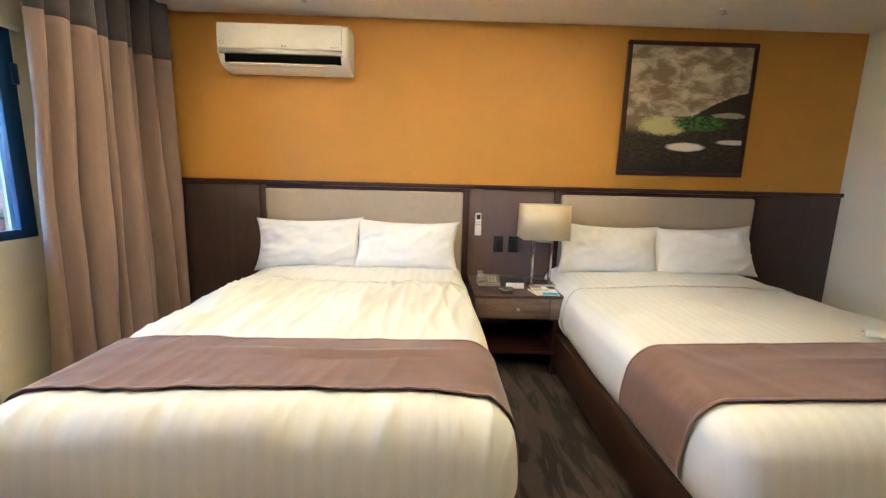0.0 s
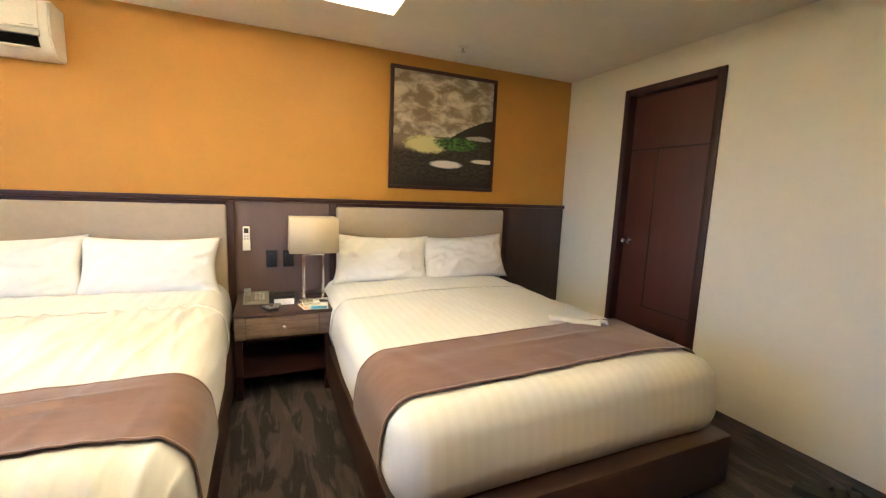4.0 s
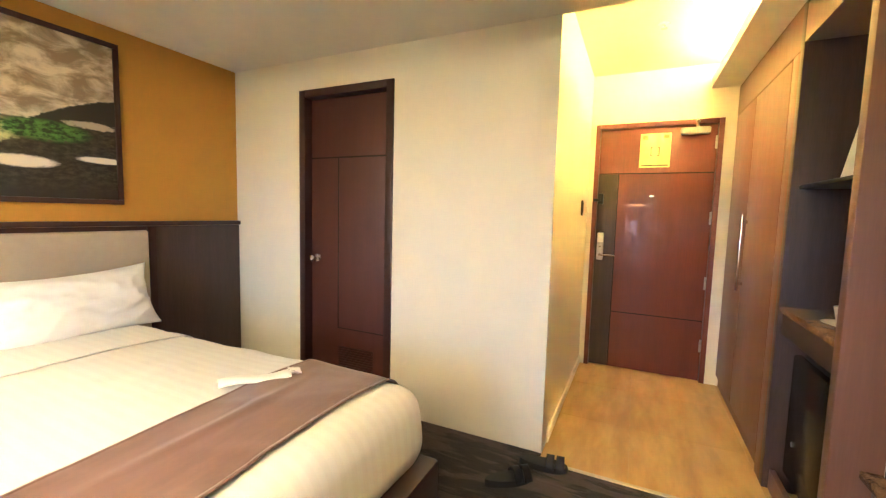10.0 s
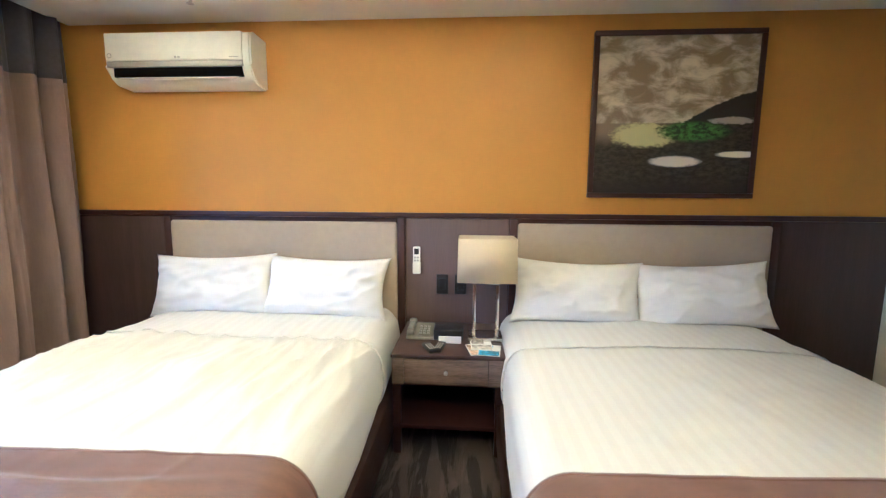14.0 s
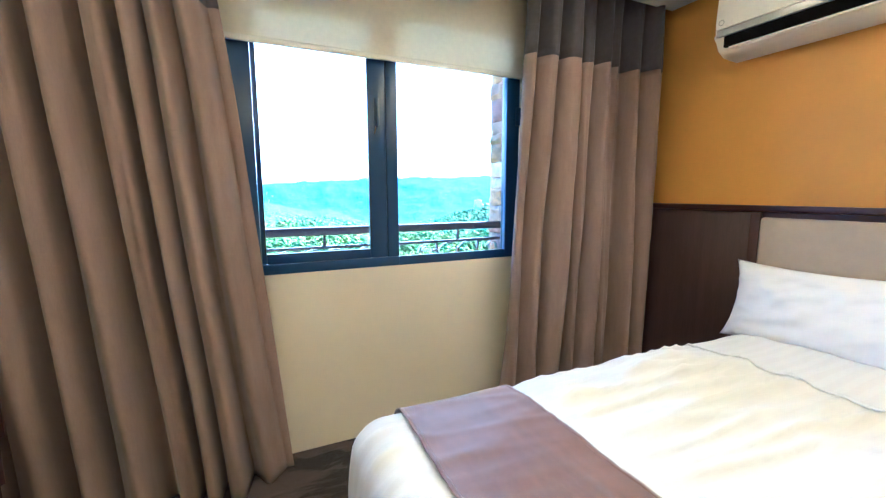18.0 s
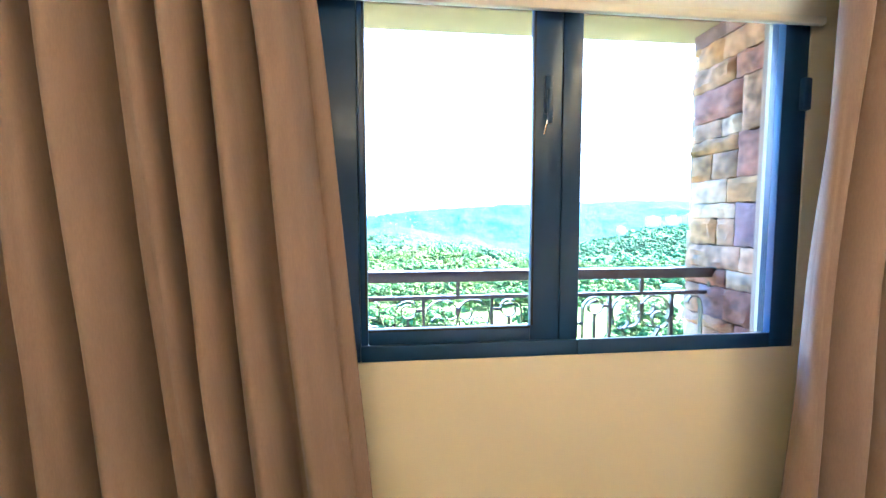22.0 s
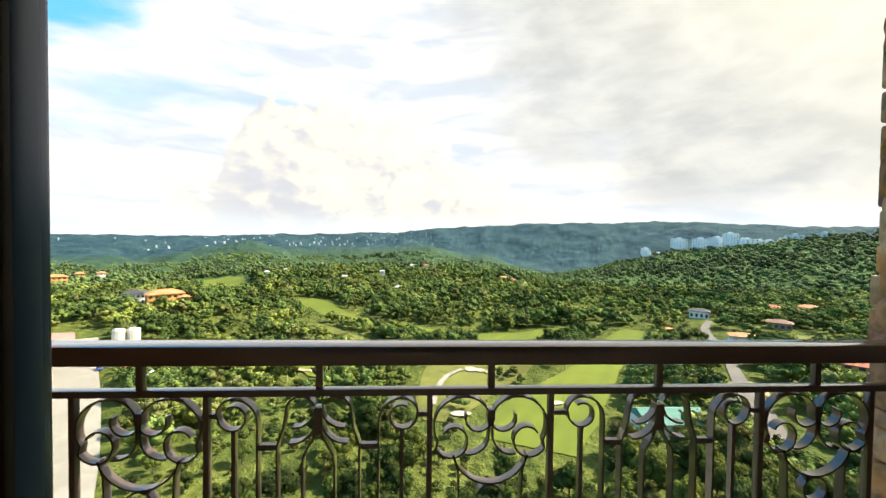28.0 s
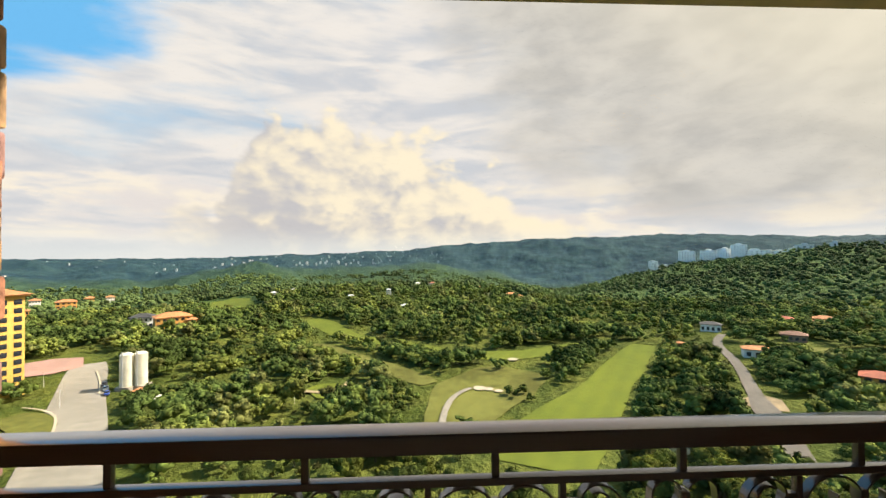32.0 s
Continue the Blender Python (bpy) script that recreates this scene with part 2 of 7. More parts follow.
def carpet_cloth():
    """Dark brown carpet with long ragged bands of lighter and darker pile."""
    m = bpy.data.materials.new("banded_carpet")
    m.use_nodes = True
    N = Nodes(m.node_tree)
    tc = N.add("ShaderNodeTexCoord").outputs["Object"]
    mp = N.add("ShaderNodeMapping")
    N.put(mp.inputs[0], tc)
    mp.inputs["Scale"].default_value, mp.inputs["Rotation"].default_value = (6.5, 1.3, 1.0), (0, 0, radians(8))
    a = N.noise(mp.outputs[0], 1.5, 3.0, 0.5, 0.9)
    mp2 = N.add("ShaderNodeMapping")
    N.put(mp2.inputs[0], tc)
    mp2.inputs["Scale"].default_value, mp2.inputs["Rotation"].default_value = (120.0, 2.0, 1.0), (0, 0, radians(8))
    line = N.noise(mp2.outputs[0], 2.0, 2.0)
    f = N.ramp(N.math("ADD", a, N.math("MULTIPLY_ADD", line, 0.30, -0.15)), 0.47, 0.52)
    f2 = N.ramp(N.noise(mp.outputs[0], 3.1, 3.0, 0.5, 1.0), 0.56, 0.62)
    col = N.mix(f, (0.009, 0.005, 0.005), (0.054, 0.035, 0.031))
    col = N.mix(N.math("MULTIPLY", f2, 0.6), col, (0.088, 0.060, 0.052))
    p = N.add("ShaderNodeBsdfPrincipled")
    N.put(p.inputs["Base Color"], col)
    p.inputs["Roughness"].default_value, p.inputs["Sheen Weight"].default_value = 0.95, 0.1
    b = N.add("ShaderNodeBump")
    b.inputs["Strength"].default_value, b.inputs["Distance"].default_value = 0.6, 0.004
    N.put(b.inputs["Height"], N.noise(tc, 600.0, 2.0))
    N.put(p.inputs["Normal"], b.outputs[0])
    N.put(N.add("ShaderNodeOutputMaterial").inputs[0], p.outputs[0])
    return m


def dimming_glass(name, gloss):
    m = bpy.data.materials.new(name)
    m.use_nodes = True
    N = Nodes(m.node_tree)
    tr, gl, ms = N.add("ShaderNodeBsdfTransparent"), N.add("ShaderNodeBsdfGlossy"), N.add("ShaderNodeMixShader")
    # transmission lowered to dim the bright outdoor view seen through the pane
    tr.inputs[0].default_value = (0.55, 0.565, 0.565, 1)
    gl.inputs["Roughness"].default_value = 0.02
    ms.inputs[0].default_value = gloss
    N.put(ms.inputs[1], tr.outputs[0]), N.put(ms.inputs[2], gl.outputs[0])
    N.put(N.add("ShaderNodeOutputMaterial").inputs[0], ms.outputs[0])
    return m


ORANGE = material("ochre_orange_wall_paint", (0.56, 0.278, 0.012), 0.55, vary=0.02, grain=5, bump=0.12, bump_scale=260)
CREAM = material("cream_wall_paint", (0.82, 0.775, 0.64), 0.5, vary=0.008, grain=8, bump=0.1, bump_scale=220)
WHITE = material("white_ceiling_paint", (0.78, 0.74, 0.64), 0.7, vary=0.02, grain=6, bump=0.08)
DARKWOOD = material("dark_stained_veneer", (0.062, 0.036, 0.032), 0.42, vary=0.10, grain=22, stretch=(9, 9, 0.6), bump=0.15, bump_scale=60)
DARKTRIM = material("dark_brown_trim", (0.040, 0.013, 0.010), 0.42, vary=0.06, grain=30, stretch=(1, 8, 8))
MIDWOOD = material("brown_laminate", (0.205, 0.100, 0.064), 0.40, vary=0.04, grain=16, stretch=(8, 8, 0.5), bump=0.1, bump_scale=80)
DOORWOOD = material("red_brown_door_veneer", (0.165, 0.043, 0.025), 0.36, vary=0.05, grain=14, stretch=(9, 9, 0.5), bump=0.1, bump_scale=80, coat=0.15)
DOORDARK = material("dark_red_brown_door_veneer", (0.078, 0.024, 0.017), 0.48, vary=0.06, grain=14, stretch=(9, 9, 0.5), bump=0.1, bump_scale=80)
PANELWOOD = material("grey_brown_panel_veneer", (0.135, 0.090, 0.078), 0.45, vary=0.04, grain=22, stretch=(9, 9, 0.6), bump=0.1, bump_scale=60)
# cream wall paint with the cove light's yellow cast put into the colour
WARMLITCREAM = material("warm_lit_cream_wall_paint", (0.80, 0.71, 0.51), 0.5, vary=0.008, grain=8, bump=0.1, bump_scale=220)
GREYWOOD = material("grey_washed_oak_front", (0.17, 0.120, 0.092), 0.5, vary=0.2, grain=26, stretch=(1, 9, 9), bump=0.2, bump_scale=90)
GROOVE = material("dark_groove", (0.016, 0.009, 0.008), 0.7)
BEIGE = material("beige_upholstery", (0.43, 0.355, 0.245), 0.85, vary=0.02, grain=240, bump=0.3, bump_scale=700, sheen=0.2)
LINEN = striped_cloth()
PILLOW = material("white_cotton", (0.79, 0.77, 0.735), 0.75, vary=0.015, grain=10, bump=0.12, bump_scale=18, sheen=0.1)
SATIN = material("brown_satin_runner", (0.165, 0.083, 0.052), 0.46, vary=0.08, grain=60, bump=0.12, bump_scale=400, stretch=(1, 5, 1), sheen=0.35)
BEDBASE = material("dark_brown_bed_base", (0.045, 0.020, 0.014), 0.45, vary=0.15, grain=18, stretch=(1, 6, 6))
CARPET = carpet_cloth()
TILE = material("honed_travertine_tile", (0.56, 0.37, 0.125), 0.30, grain=4.0, stretch=(0.7, 2.4, 1), colour2=(0.37, 0.225, 0.070), coat=0.1, gloss_vary=0.05, per_object=0.06)
CURTAIN = material("taupe_woven_curtain", (0.30, 0.207, 0.158), 0.85, vary=0.04, grain=300, bump=0.3, bump_scale=800, stretch=(1, 1, 0.2), sheen=0.15, translucent=0.06)
CURTBAND = material("slate_brown_curtain_band", (0.095, 0.080, 0.085), 0.85, vary=0.06, grain=300, bump=0.3, bump_scale=800, sheen=0.2, translucent=0.14)
BLIND = material("cream_roller_blind", (0.80, 0.74, 0.60), 0.9, vary=0.02, grain=300, translucent=0.45)
FRAME = material("navy_black_aluminium", (0.013, 0.048, 0.135), 0.30, vary=0.008, grain=150, spec=0.6, gloss_vary=0.03)
GLASS, GLASS2 = dimming_glass("window_glass", 0.010), dimming_glass("low_gloss_window_glass", 0.001)
CHROME = material("brushed_chrome", (0.72, 0.70, 0.66), 0.22, metal=1.0, vary=0.05, grain=60)
STEEL = material("satin_nickel", (0.55, 0.52, 0.47), 0.35, metal=1.0, vary=0.06, grain=60)
PLASTIC = material("warm_white_plastic", (0.80, 0.76, 0.66), 0.4, vary=0.02)
SILVER = material("silver_plastic", (0.42, 0.40, 0.36), 0.35, metal=0.3, vary=0.04)
SLOT = material("black_air_slot", (0.003, 0.003, 0.003), 0.9, spec=0.1)
BLACK = material("black_plastic", (0.018, 0.017, 0.018), 0.4, vary=0.2)
SHADE = material("cream_lampshade_fabric", (0.74, 0.63, 0.42), 0.85, vary=0.008, grain=300, bump=0.15, bump_scale=600, translucent=0.25)
PHONE = material("beige_phone_plastic", (0.23, 0.215, 0.165), 0.42, vary=0.04)
PAPER = material("white_paper", (0.82, 0.80, 0.74), 0.7, vary=0.03)
GRANITE = material("speckled_brown_granite", (0.36, 0.22, 0.10), 0.2, grain=160, colour2=(0.10, 0.06, 0.03), coat=0.3)
IRON = material("dark_bronze_painted_iron", (0.075, 0.050, 0.046), 0.33, vary=0.04, grain=50, bump=0.03, bump_scale=120, coat=1.0, gloss_vary=0.05)


# ---- building helpers ----
def box(bm, x0, y0, z0, x1, y1, z1, bev=0.0, seg=2):
    """A box with softened edges, added to bm."""
    m = Matrix.Translation(((x0 + x1) / 2, (y0 + y1) / 2, (z0 + z1) / 2)) @ Matrix.Diagonal((abs(x1 - x0), abs(y1 - y0), abs(z1 - z0), 1))
    made = bmesh.ops.create_cube(bm, size=1.0, matrix=m)
    if bev:
        edges = {e for v in made["verts"] for e in v.link_edges}
        bmesh.ops.bevel(bm, geom=list(edges), offset=bev, segments=seg, affect="EDGES", profile=0.5)
    return bm


def cyl(bm, p, q, r0, r1=None, seg=16, caps=True):
    """A tapered rod from p to q."""
    p, q = Vector(p), Vector(q)
    d = q - p
    m = Matrix.Translation((p + q) / 2) @ d.to_track_quat("Z", "Y").to_matrix().to_4x4()
    bmesh.ops.create_cone(bm, cap_ends=caps, segments=seg, radius1=r0, radius2=r0 if r1 is None else r1, depth=d.length, matrix=m)
    return bm


def B(*a, bev=0.0, seg=2):
    return box(bmesh.new(), *a, bev=bev, seg=seg)


def to_mesh(name, bm, mat, smooth=30.0):
    me = bpy.data.meshes.new(name)
    bmesh.ops.recalc_face_normals(bm, faces=bm.faces)
    bm.to_mesh(me)
    bm.free()
    me.materials.append(mat)
    if smooth:
        for p in me.polygons:
            p.use_smooth = True
        me.set_sharp_from_angle(angle=radians(smooth))
    return me


def part(name, bm, mat, parent, label="", smooth=30.0):
    """One mesh under a thing or under a part, drawn in world places."""
    ob = new(name, to_mesh(name, bm, mat, smooth))
    if parent is not None:
        ob.parent = parent
        if parent.type == "EMPTY":
            ob.matrix_parent_inverse = parent.matrix_basis.inverted()
    return tagged(ob, label) if label else ob


def thing(name, x, y, z, label, category, group="", kind=""):
    ob = new(name)
    ob.location = (x, y, z)
    ob.empty_display_size = 0.1
    ob.matrix_basis = Matrix.Translation((x, y, z))
    return tagged(ob, label, category, group, kind)


def solid(name, bm, mat, label, category, kind="", group="", smooth=30.0):
    return tagged(part(name, bm, mat, None, smooth=smooth), label, category, group, kind)


def grid_mesh(bm, f, nu, nv):
    """A sheet of (nu+1) x (nv+1) points f(u, v), u and v from 0 to 1."""
    vs = [[bm.verts.new(f(i / nu, j / nv)) for j in range(nv + 1)] for i in range(nu + 1)]
    for i in range(nu):
        for j in range(nv):
            bm.faces.new((vs[i][j], vs[i + 1][j], vs[i + 1][j + 1], vs[i][j + 1]))
    return vs


# ---- the room's shell ----
XW, XR, XD = -1.30, 3.82, 5.42      # window wall, right wall, entry wall
YB, YS, YC = 3.405, -0.66, 0.99     # headboard wall, rear wall, corridor wall
ZC, ZH = 2.333, 2.51                # room ceiling, corridor ceiling
TX0, TX1, TY0, TY1 = -0.74, 1.95, 0.35, 2.80  # ceiling tray

solid("floor", box(B(XW, YS, -0.12, 3.745, YB, 0.0), 3.745, YC, -0.12, XR + 0.2, YB, 0.0), CARPET, "dark brown carpet with ragged lighter bands", "carpet", "structure", smooth=0)
tiles = solid("floor_corridor", B(3.745, YS, -0.12, XD + 0.2, YC, -0.006), material("pale_grout", (0.42, 0.32, 0.17), 0.7), "polished beige stone tiles in the entry corridor", "tiled floor", "structure", smooth=0)
for i in range(3):
    for j in range(3):
        x0, x1, y0, y1 = 3.758 + 0.60 * i, min(XD + 0.06, 3.758 + 0.60 * (i + 1)), 0.60 * j - 0.65, min(YC, 0.60 * (j + 1) - 0.65)
        part("tile", B(x0 + 0.0008, y0 + 0.0008, -0.0058, x1 - 0.0008, y1 - 0.0008, -0.001, bev=0.0008, seg=1), TILE, tiles)
solid("trim", B(3.735, -0.05, -0.02, 3.757, YC, 0.006, bev=0.002), STEEL, "thin metal strip between carpet and tile", "floor trim", "structure")

solid("wall_north", B(XW - 0.2, YB, -0.12, XD, YB + 0.15, 2.7), ORANGE, "ochre orange painted headboard wall", "wall", "structure", smooth=0)
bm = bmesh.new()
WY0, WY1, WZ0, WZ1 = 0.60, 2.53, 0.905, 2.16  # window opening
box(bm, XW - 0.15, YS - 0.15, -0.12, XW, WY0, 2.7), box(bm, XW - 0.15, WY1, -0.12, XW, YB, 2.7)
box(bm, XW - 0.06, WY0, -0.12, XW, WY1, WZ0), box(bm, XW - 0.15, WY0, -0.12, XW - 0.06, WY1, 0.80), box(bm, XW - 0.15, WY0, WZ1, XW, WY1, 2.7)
solid("wall_west", bm, WARMLITCREAM, "cream painted wall under and around the window, warm light in its colour", "wall", "structure", smooth=0)
DY0, DY1, DZ = 2.03, 2.705, 2.085  # bathroom door opening
bm = bmesh.new()
box(bm, XR, YC, -0.12, XR + 0.12, DY0, 2.7), box(bm, XR, DY1, -0.12, XR + 0.12, YB, 2.7), box(bm, XR, DY0, DZ, XR + 0.12, DY1, 2.7)
solid("wall_east", bm, CREAM, "cream white painted wall with the bathroom door", "wall", "structure", smooth=0)
solid("wall_corridor", B(XR + 0.12, YC, -0.12, XD, YC + 0.12, 2.7), CREAM, "cream painted side wall of the entry corridor", "wall", "structure", smooth=0)
EY0, EY1, EZ = 0.055, 0.915, 2.065
bm = bmesh.new()
box(bm, XD, YS - 0.15, -0.12, XD + 0.12, EY0, 2.7), box(bm, XD, EY1, -0.12, XD + 0.12, YC + 0.12, 2.7), box(bm, XD, EY0, EZ, XD + 0.12, EY1, 2.7)
solid("wall_entry", bm, CREAM, "cream painted end wall round the entrance door", "wall", "structure", smooth=0)
# unseen wall; brown laminate put on it to lessen light bounced into the room
solid("wall_south", B(XW - 0.15, YS - 0.15, -0.12, XD, YS, 2.7), MIDWOOD, "unseen rear wall, surfaced dark brown to cut bounced light", "wall", "structure", smooth=0)
# two unseen walls added close behind the doors to block light through the gaps
solid("wall_outer", B(XD + 0.122, YS - 0.15, -0.12, XD + 0.2, YC + 0.12, 2.7), CREAM, "unseen wall added behind the entrance door to stop light", "wall", "structure", smooth=0)
solid("wall_bath", B(XR + 0.122, YC + 0.122, -0.12, XR + 0.2, YB, 2.7), CREAM, "unseen wall added behind the bathroom door to stop light", "wall", "structure", smooth=0)
solid("baseboard", B(XR + 0.12, YC - 0.012, 0, XD, YC, 0.07, bev=0.004), CREAM, "low cream skirting along the corridor wall", "baseboard", "structure")

bm = bmesh.new()
XS = -1.04  # edge of the curtain slot
box(bm, XS, YS, ZC, TX0, YB, 2.62), box(bm, TX1, YS, ZC, XR, YB, 2.62)
box(bm, TX0, TY1, ZC, TX1, YB, 2.62), box(bm, TX0, YS, ZC, TX1, TY0, 2.62)
box(bm, TX0, TY0, 2.50, TX1, TY1, 2.62)
box(bm, XW, YS, 2.47, XS, YB, 2.62)
box(bm, XR, YC, ZH + 0.05, XD, YC + 0.02, 2.62)
solid("ceiling", bm, WHITE, "off-white ceiling with a recessed lit tray", "ceiling", "structure", smooth=0)
solid("ceiling_corridor", B(XR, YS, ZH, XD, YC, 2.62), WHITE, "off-white corridor ceiling washed by a hidden strip light", "ceiling", "structure", smooth=0)
bm = B(XR, YS, 2.325, XD, 0.13, 2.400)
box(bm, XR, YS, 2.400, XD, -0.03, ZH - 0.001)
solid("ceiling_band", bm, WHITE, "dropped off-white ceiling band over the wardrobe", "ceiling band", "structure", smooth=0)
solid("roof", B(XW - 0.15, YS - 0.15, 2.70, XD + 0.6, YB + 0.15, 2.9), WHITE, "concrete slab over the room", "slab", "structure", smooth=0)

# cove light strip inside the tray
COVE = glowing("warm_cove_light", (1.0, 0.65, 0.25), COVE_POWER)
cove = thing("cove_light", (TX0 + TX1) / 2, (TY0 + TY1) / 2, 2.47, "warm yellow light strips hidden round the ceiling tray", "cove light")
for a in ((TX0 + 0.02, TY0 + 0.02, TX0 + 0.06, TY1 - 0.02), (TX1 - 0.06, TY0 + 0.02, TX1 - 0.02, TY1 - 0.02),
          (TX0 + 0.08, TY0 + 0.02, TX1 - 0.08, TY0 + 0.06), (TX0 + 0.08, TY1 - 0.06, TX1 - 0.08, TY1 - 0.02)):
    part("light_strip", B(a[0], a[1], 2.475, a[2], a[3], 2.497, bev=0.004), COVE, cove)

# corridor light: a strip in the slot over the dropped band, washing the ceiling
lamp = thing("corridor_cove_light", 4.55, 0.05, 2.41, "warm light strip hidden over the dropped ceiling band", "cove light")
part("light_strip", B(3.95, 0.035, 2.412, 5.10, 0.065, 2.432, bev=0.006), glowing("warm_lamp_glow", (1.0, 0.55, 0.075), LAMP_POWER), lamp)
part("channel", B(3.93, 0.025, 2.401, 5.12, 0.075, 2.412, bev=0.002), PLASTIC, lamp)


# ---- panelling behind the beds ----
YP = 3.385
wains = thing("wainscot", 1.4, YP, 0, "dark stained wood panelling behind the beds with a top rail", "wall panelling", kind="structure")
for a, b, m in ((XW + 0.002, -0.505, DARKWOOD), (1.03, 1.655, PANELWOOD), (3.205, XR - 0.003, DARKWOOD)):
    part("panel", B(a, YP, 0.0, b, YB - 0.002, 1.185, bev=0.003), m, wains)
for a, b in ((-0.505, 1.03), (1.655, 3.205)):
    part("panel", B(a, YP + 0.002, 0.0, b, YB - 0.002, 1.185), DARKTRIM, wains)
part("rail", B(XW + 0.002, YP - 0.018, 1.187, XR - 0.001, YB - 0.001, 1.217, bev=0.005), DARKTRIM, wains, "dark brown top rail")
for a in (-0.495, 0.985, 1.660, 3.150):
    part("upright", B(a, YP - 0.022, 0.0, a + 0.045, YP, 1.185, bev=0.004), DARKTRIM, wains)


def headboard(x0, x1):
    h = thing("headboard", (x0 + x1) / 2, YP, 0.3, "flat headboard upholstered in beige cloth", "headboard", "headboards")
    part("cushion", B(x0, YP - 0.035, 0.32, x1, YP + 0.0015, 1.160, bev=0.018, seg=4), BEIGE, h)
    part("backing", B(x0 + 0.02, YP - 0.004, 0.30, x1 - 0.02, YP + 0.0012, 0.325), DARKTRIM, h)
    return h


headboard(-0.448, 0.983)
headboard(1.707, 3.148)


# ---- beds ----
def bed_point(s, t, hx, hy, r, off, fold):
    """A point of the cover: s across from the middle, t along from the middle (negative: foot); it rolls over the mattress edge."""
    dx, dy = max(0.0, abs(s) - hx), max(0.0, -t - hy)
    o = math.hypot(dx, dy)
    bx, by = max(-hx, min(hx, s)), max(-hy, t)
    if o > 1e-9:
        k = o / r
        h, g = (r * math.sin(k), r * (1 - math.cos(k))) if k < math.pi / 2 else (r + 0.02 * math.sin((o - r * 1.57) * 4), r + o - r * math.pi / 2)
        h += 0.012 * math.sin(math.pi * min(1.0, max(0.0, (o - 0.10) / 0.30))) - 0.050 * max(0.0, (o - 0.28) / 0.12) ** 2
        h += off * (math.sin(min(k, math.pi / 2)))
        ux, uy = dx / o * (1 if s > 0 else -1), -dy / o
        x, y, z = bx + ux * h, by + uy * h, -g + off * math.cos(min(k, math.pi / 2))
    else:
        x, y, z = bx, by, off
        if dx > 0 and dy > 0:   # the cover is gathered into a tuck round the corner
            phi, far = math.atan2(dy, dx), min(1.0, o / 0.16)
            d = far * (-0.038 * math.exp(-((phi - 0.95) / 0.13) ** 2) + 0.020 * math.exp(-((phi - 0.62) / 0.16) ** 2) + 0.008 * math.sin(phi * 13 + o * 9) * math.sin(2 * phi))
            x, y = x + ux * d, y + uy * d
    w = fold(s, t)
    k = 0.060 * max(0.0, min(1.0, (t + 0.1) / 0.9))
    x *= 1 - k
    return x, y, z + w * max(0.0, 1 - o / 0.45) - 0.012 * (abs(bx) / hx) ** 4


def creases(s, t, seed):
    """Sharp ridges pulled along the bed, slightly slanting, in patches; deep on the slept-on bed."""
    n1 = noise.noise(Vector(((s - 0.14 * t) * 11.0 + seed * 3, t * 1.0, 8.0)))
    n2 = noise.noise(Vector(((s + 0.05 * t) * 7.0 - seed, t * 1.4, 15.0)))
    patch = max(0.35, min(1.0, 0.70 + 1.6 * noise.noise(Vector((s * 1.6 + 2, t * 1.2 + seed, 21.0)))))
    amp = 0.036 if seed == 1 else 0.0015
    amp *= 0.15 + 0.85 * min(1.0, max(0.0, (abs(t + 0.72) - 0.23) / 0.12))
    amp *= 1 - 0.8 * min(1.0, max(0.0, (t - 0.30) / 0.12))
    foot = 0.016 * min(1.0, max(0.0, (-0.86 - t) / 0.10)) * (1 - abs(noise.noise(Vector((s * 9.0 + 0.5 * t, t * 1.8, 31.0))))) ** 4 if seed == 1 else 0.0
    return amp * patch * ((1 - abs(n1)) ** 5 + 0.6 * (1 - abs(n2)) ** 6) + foot


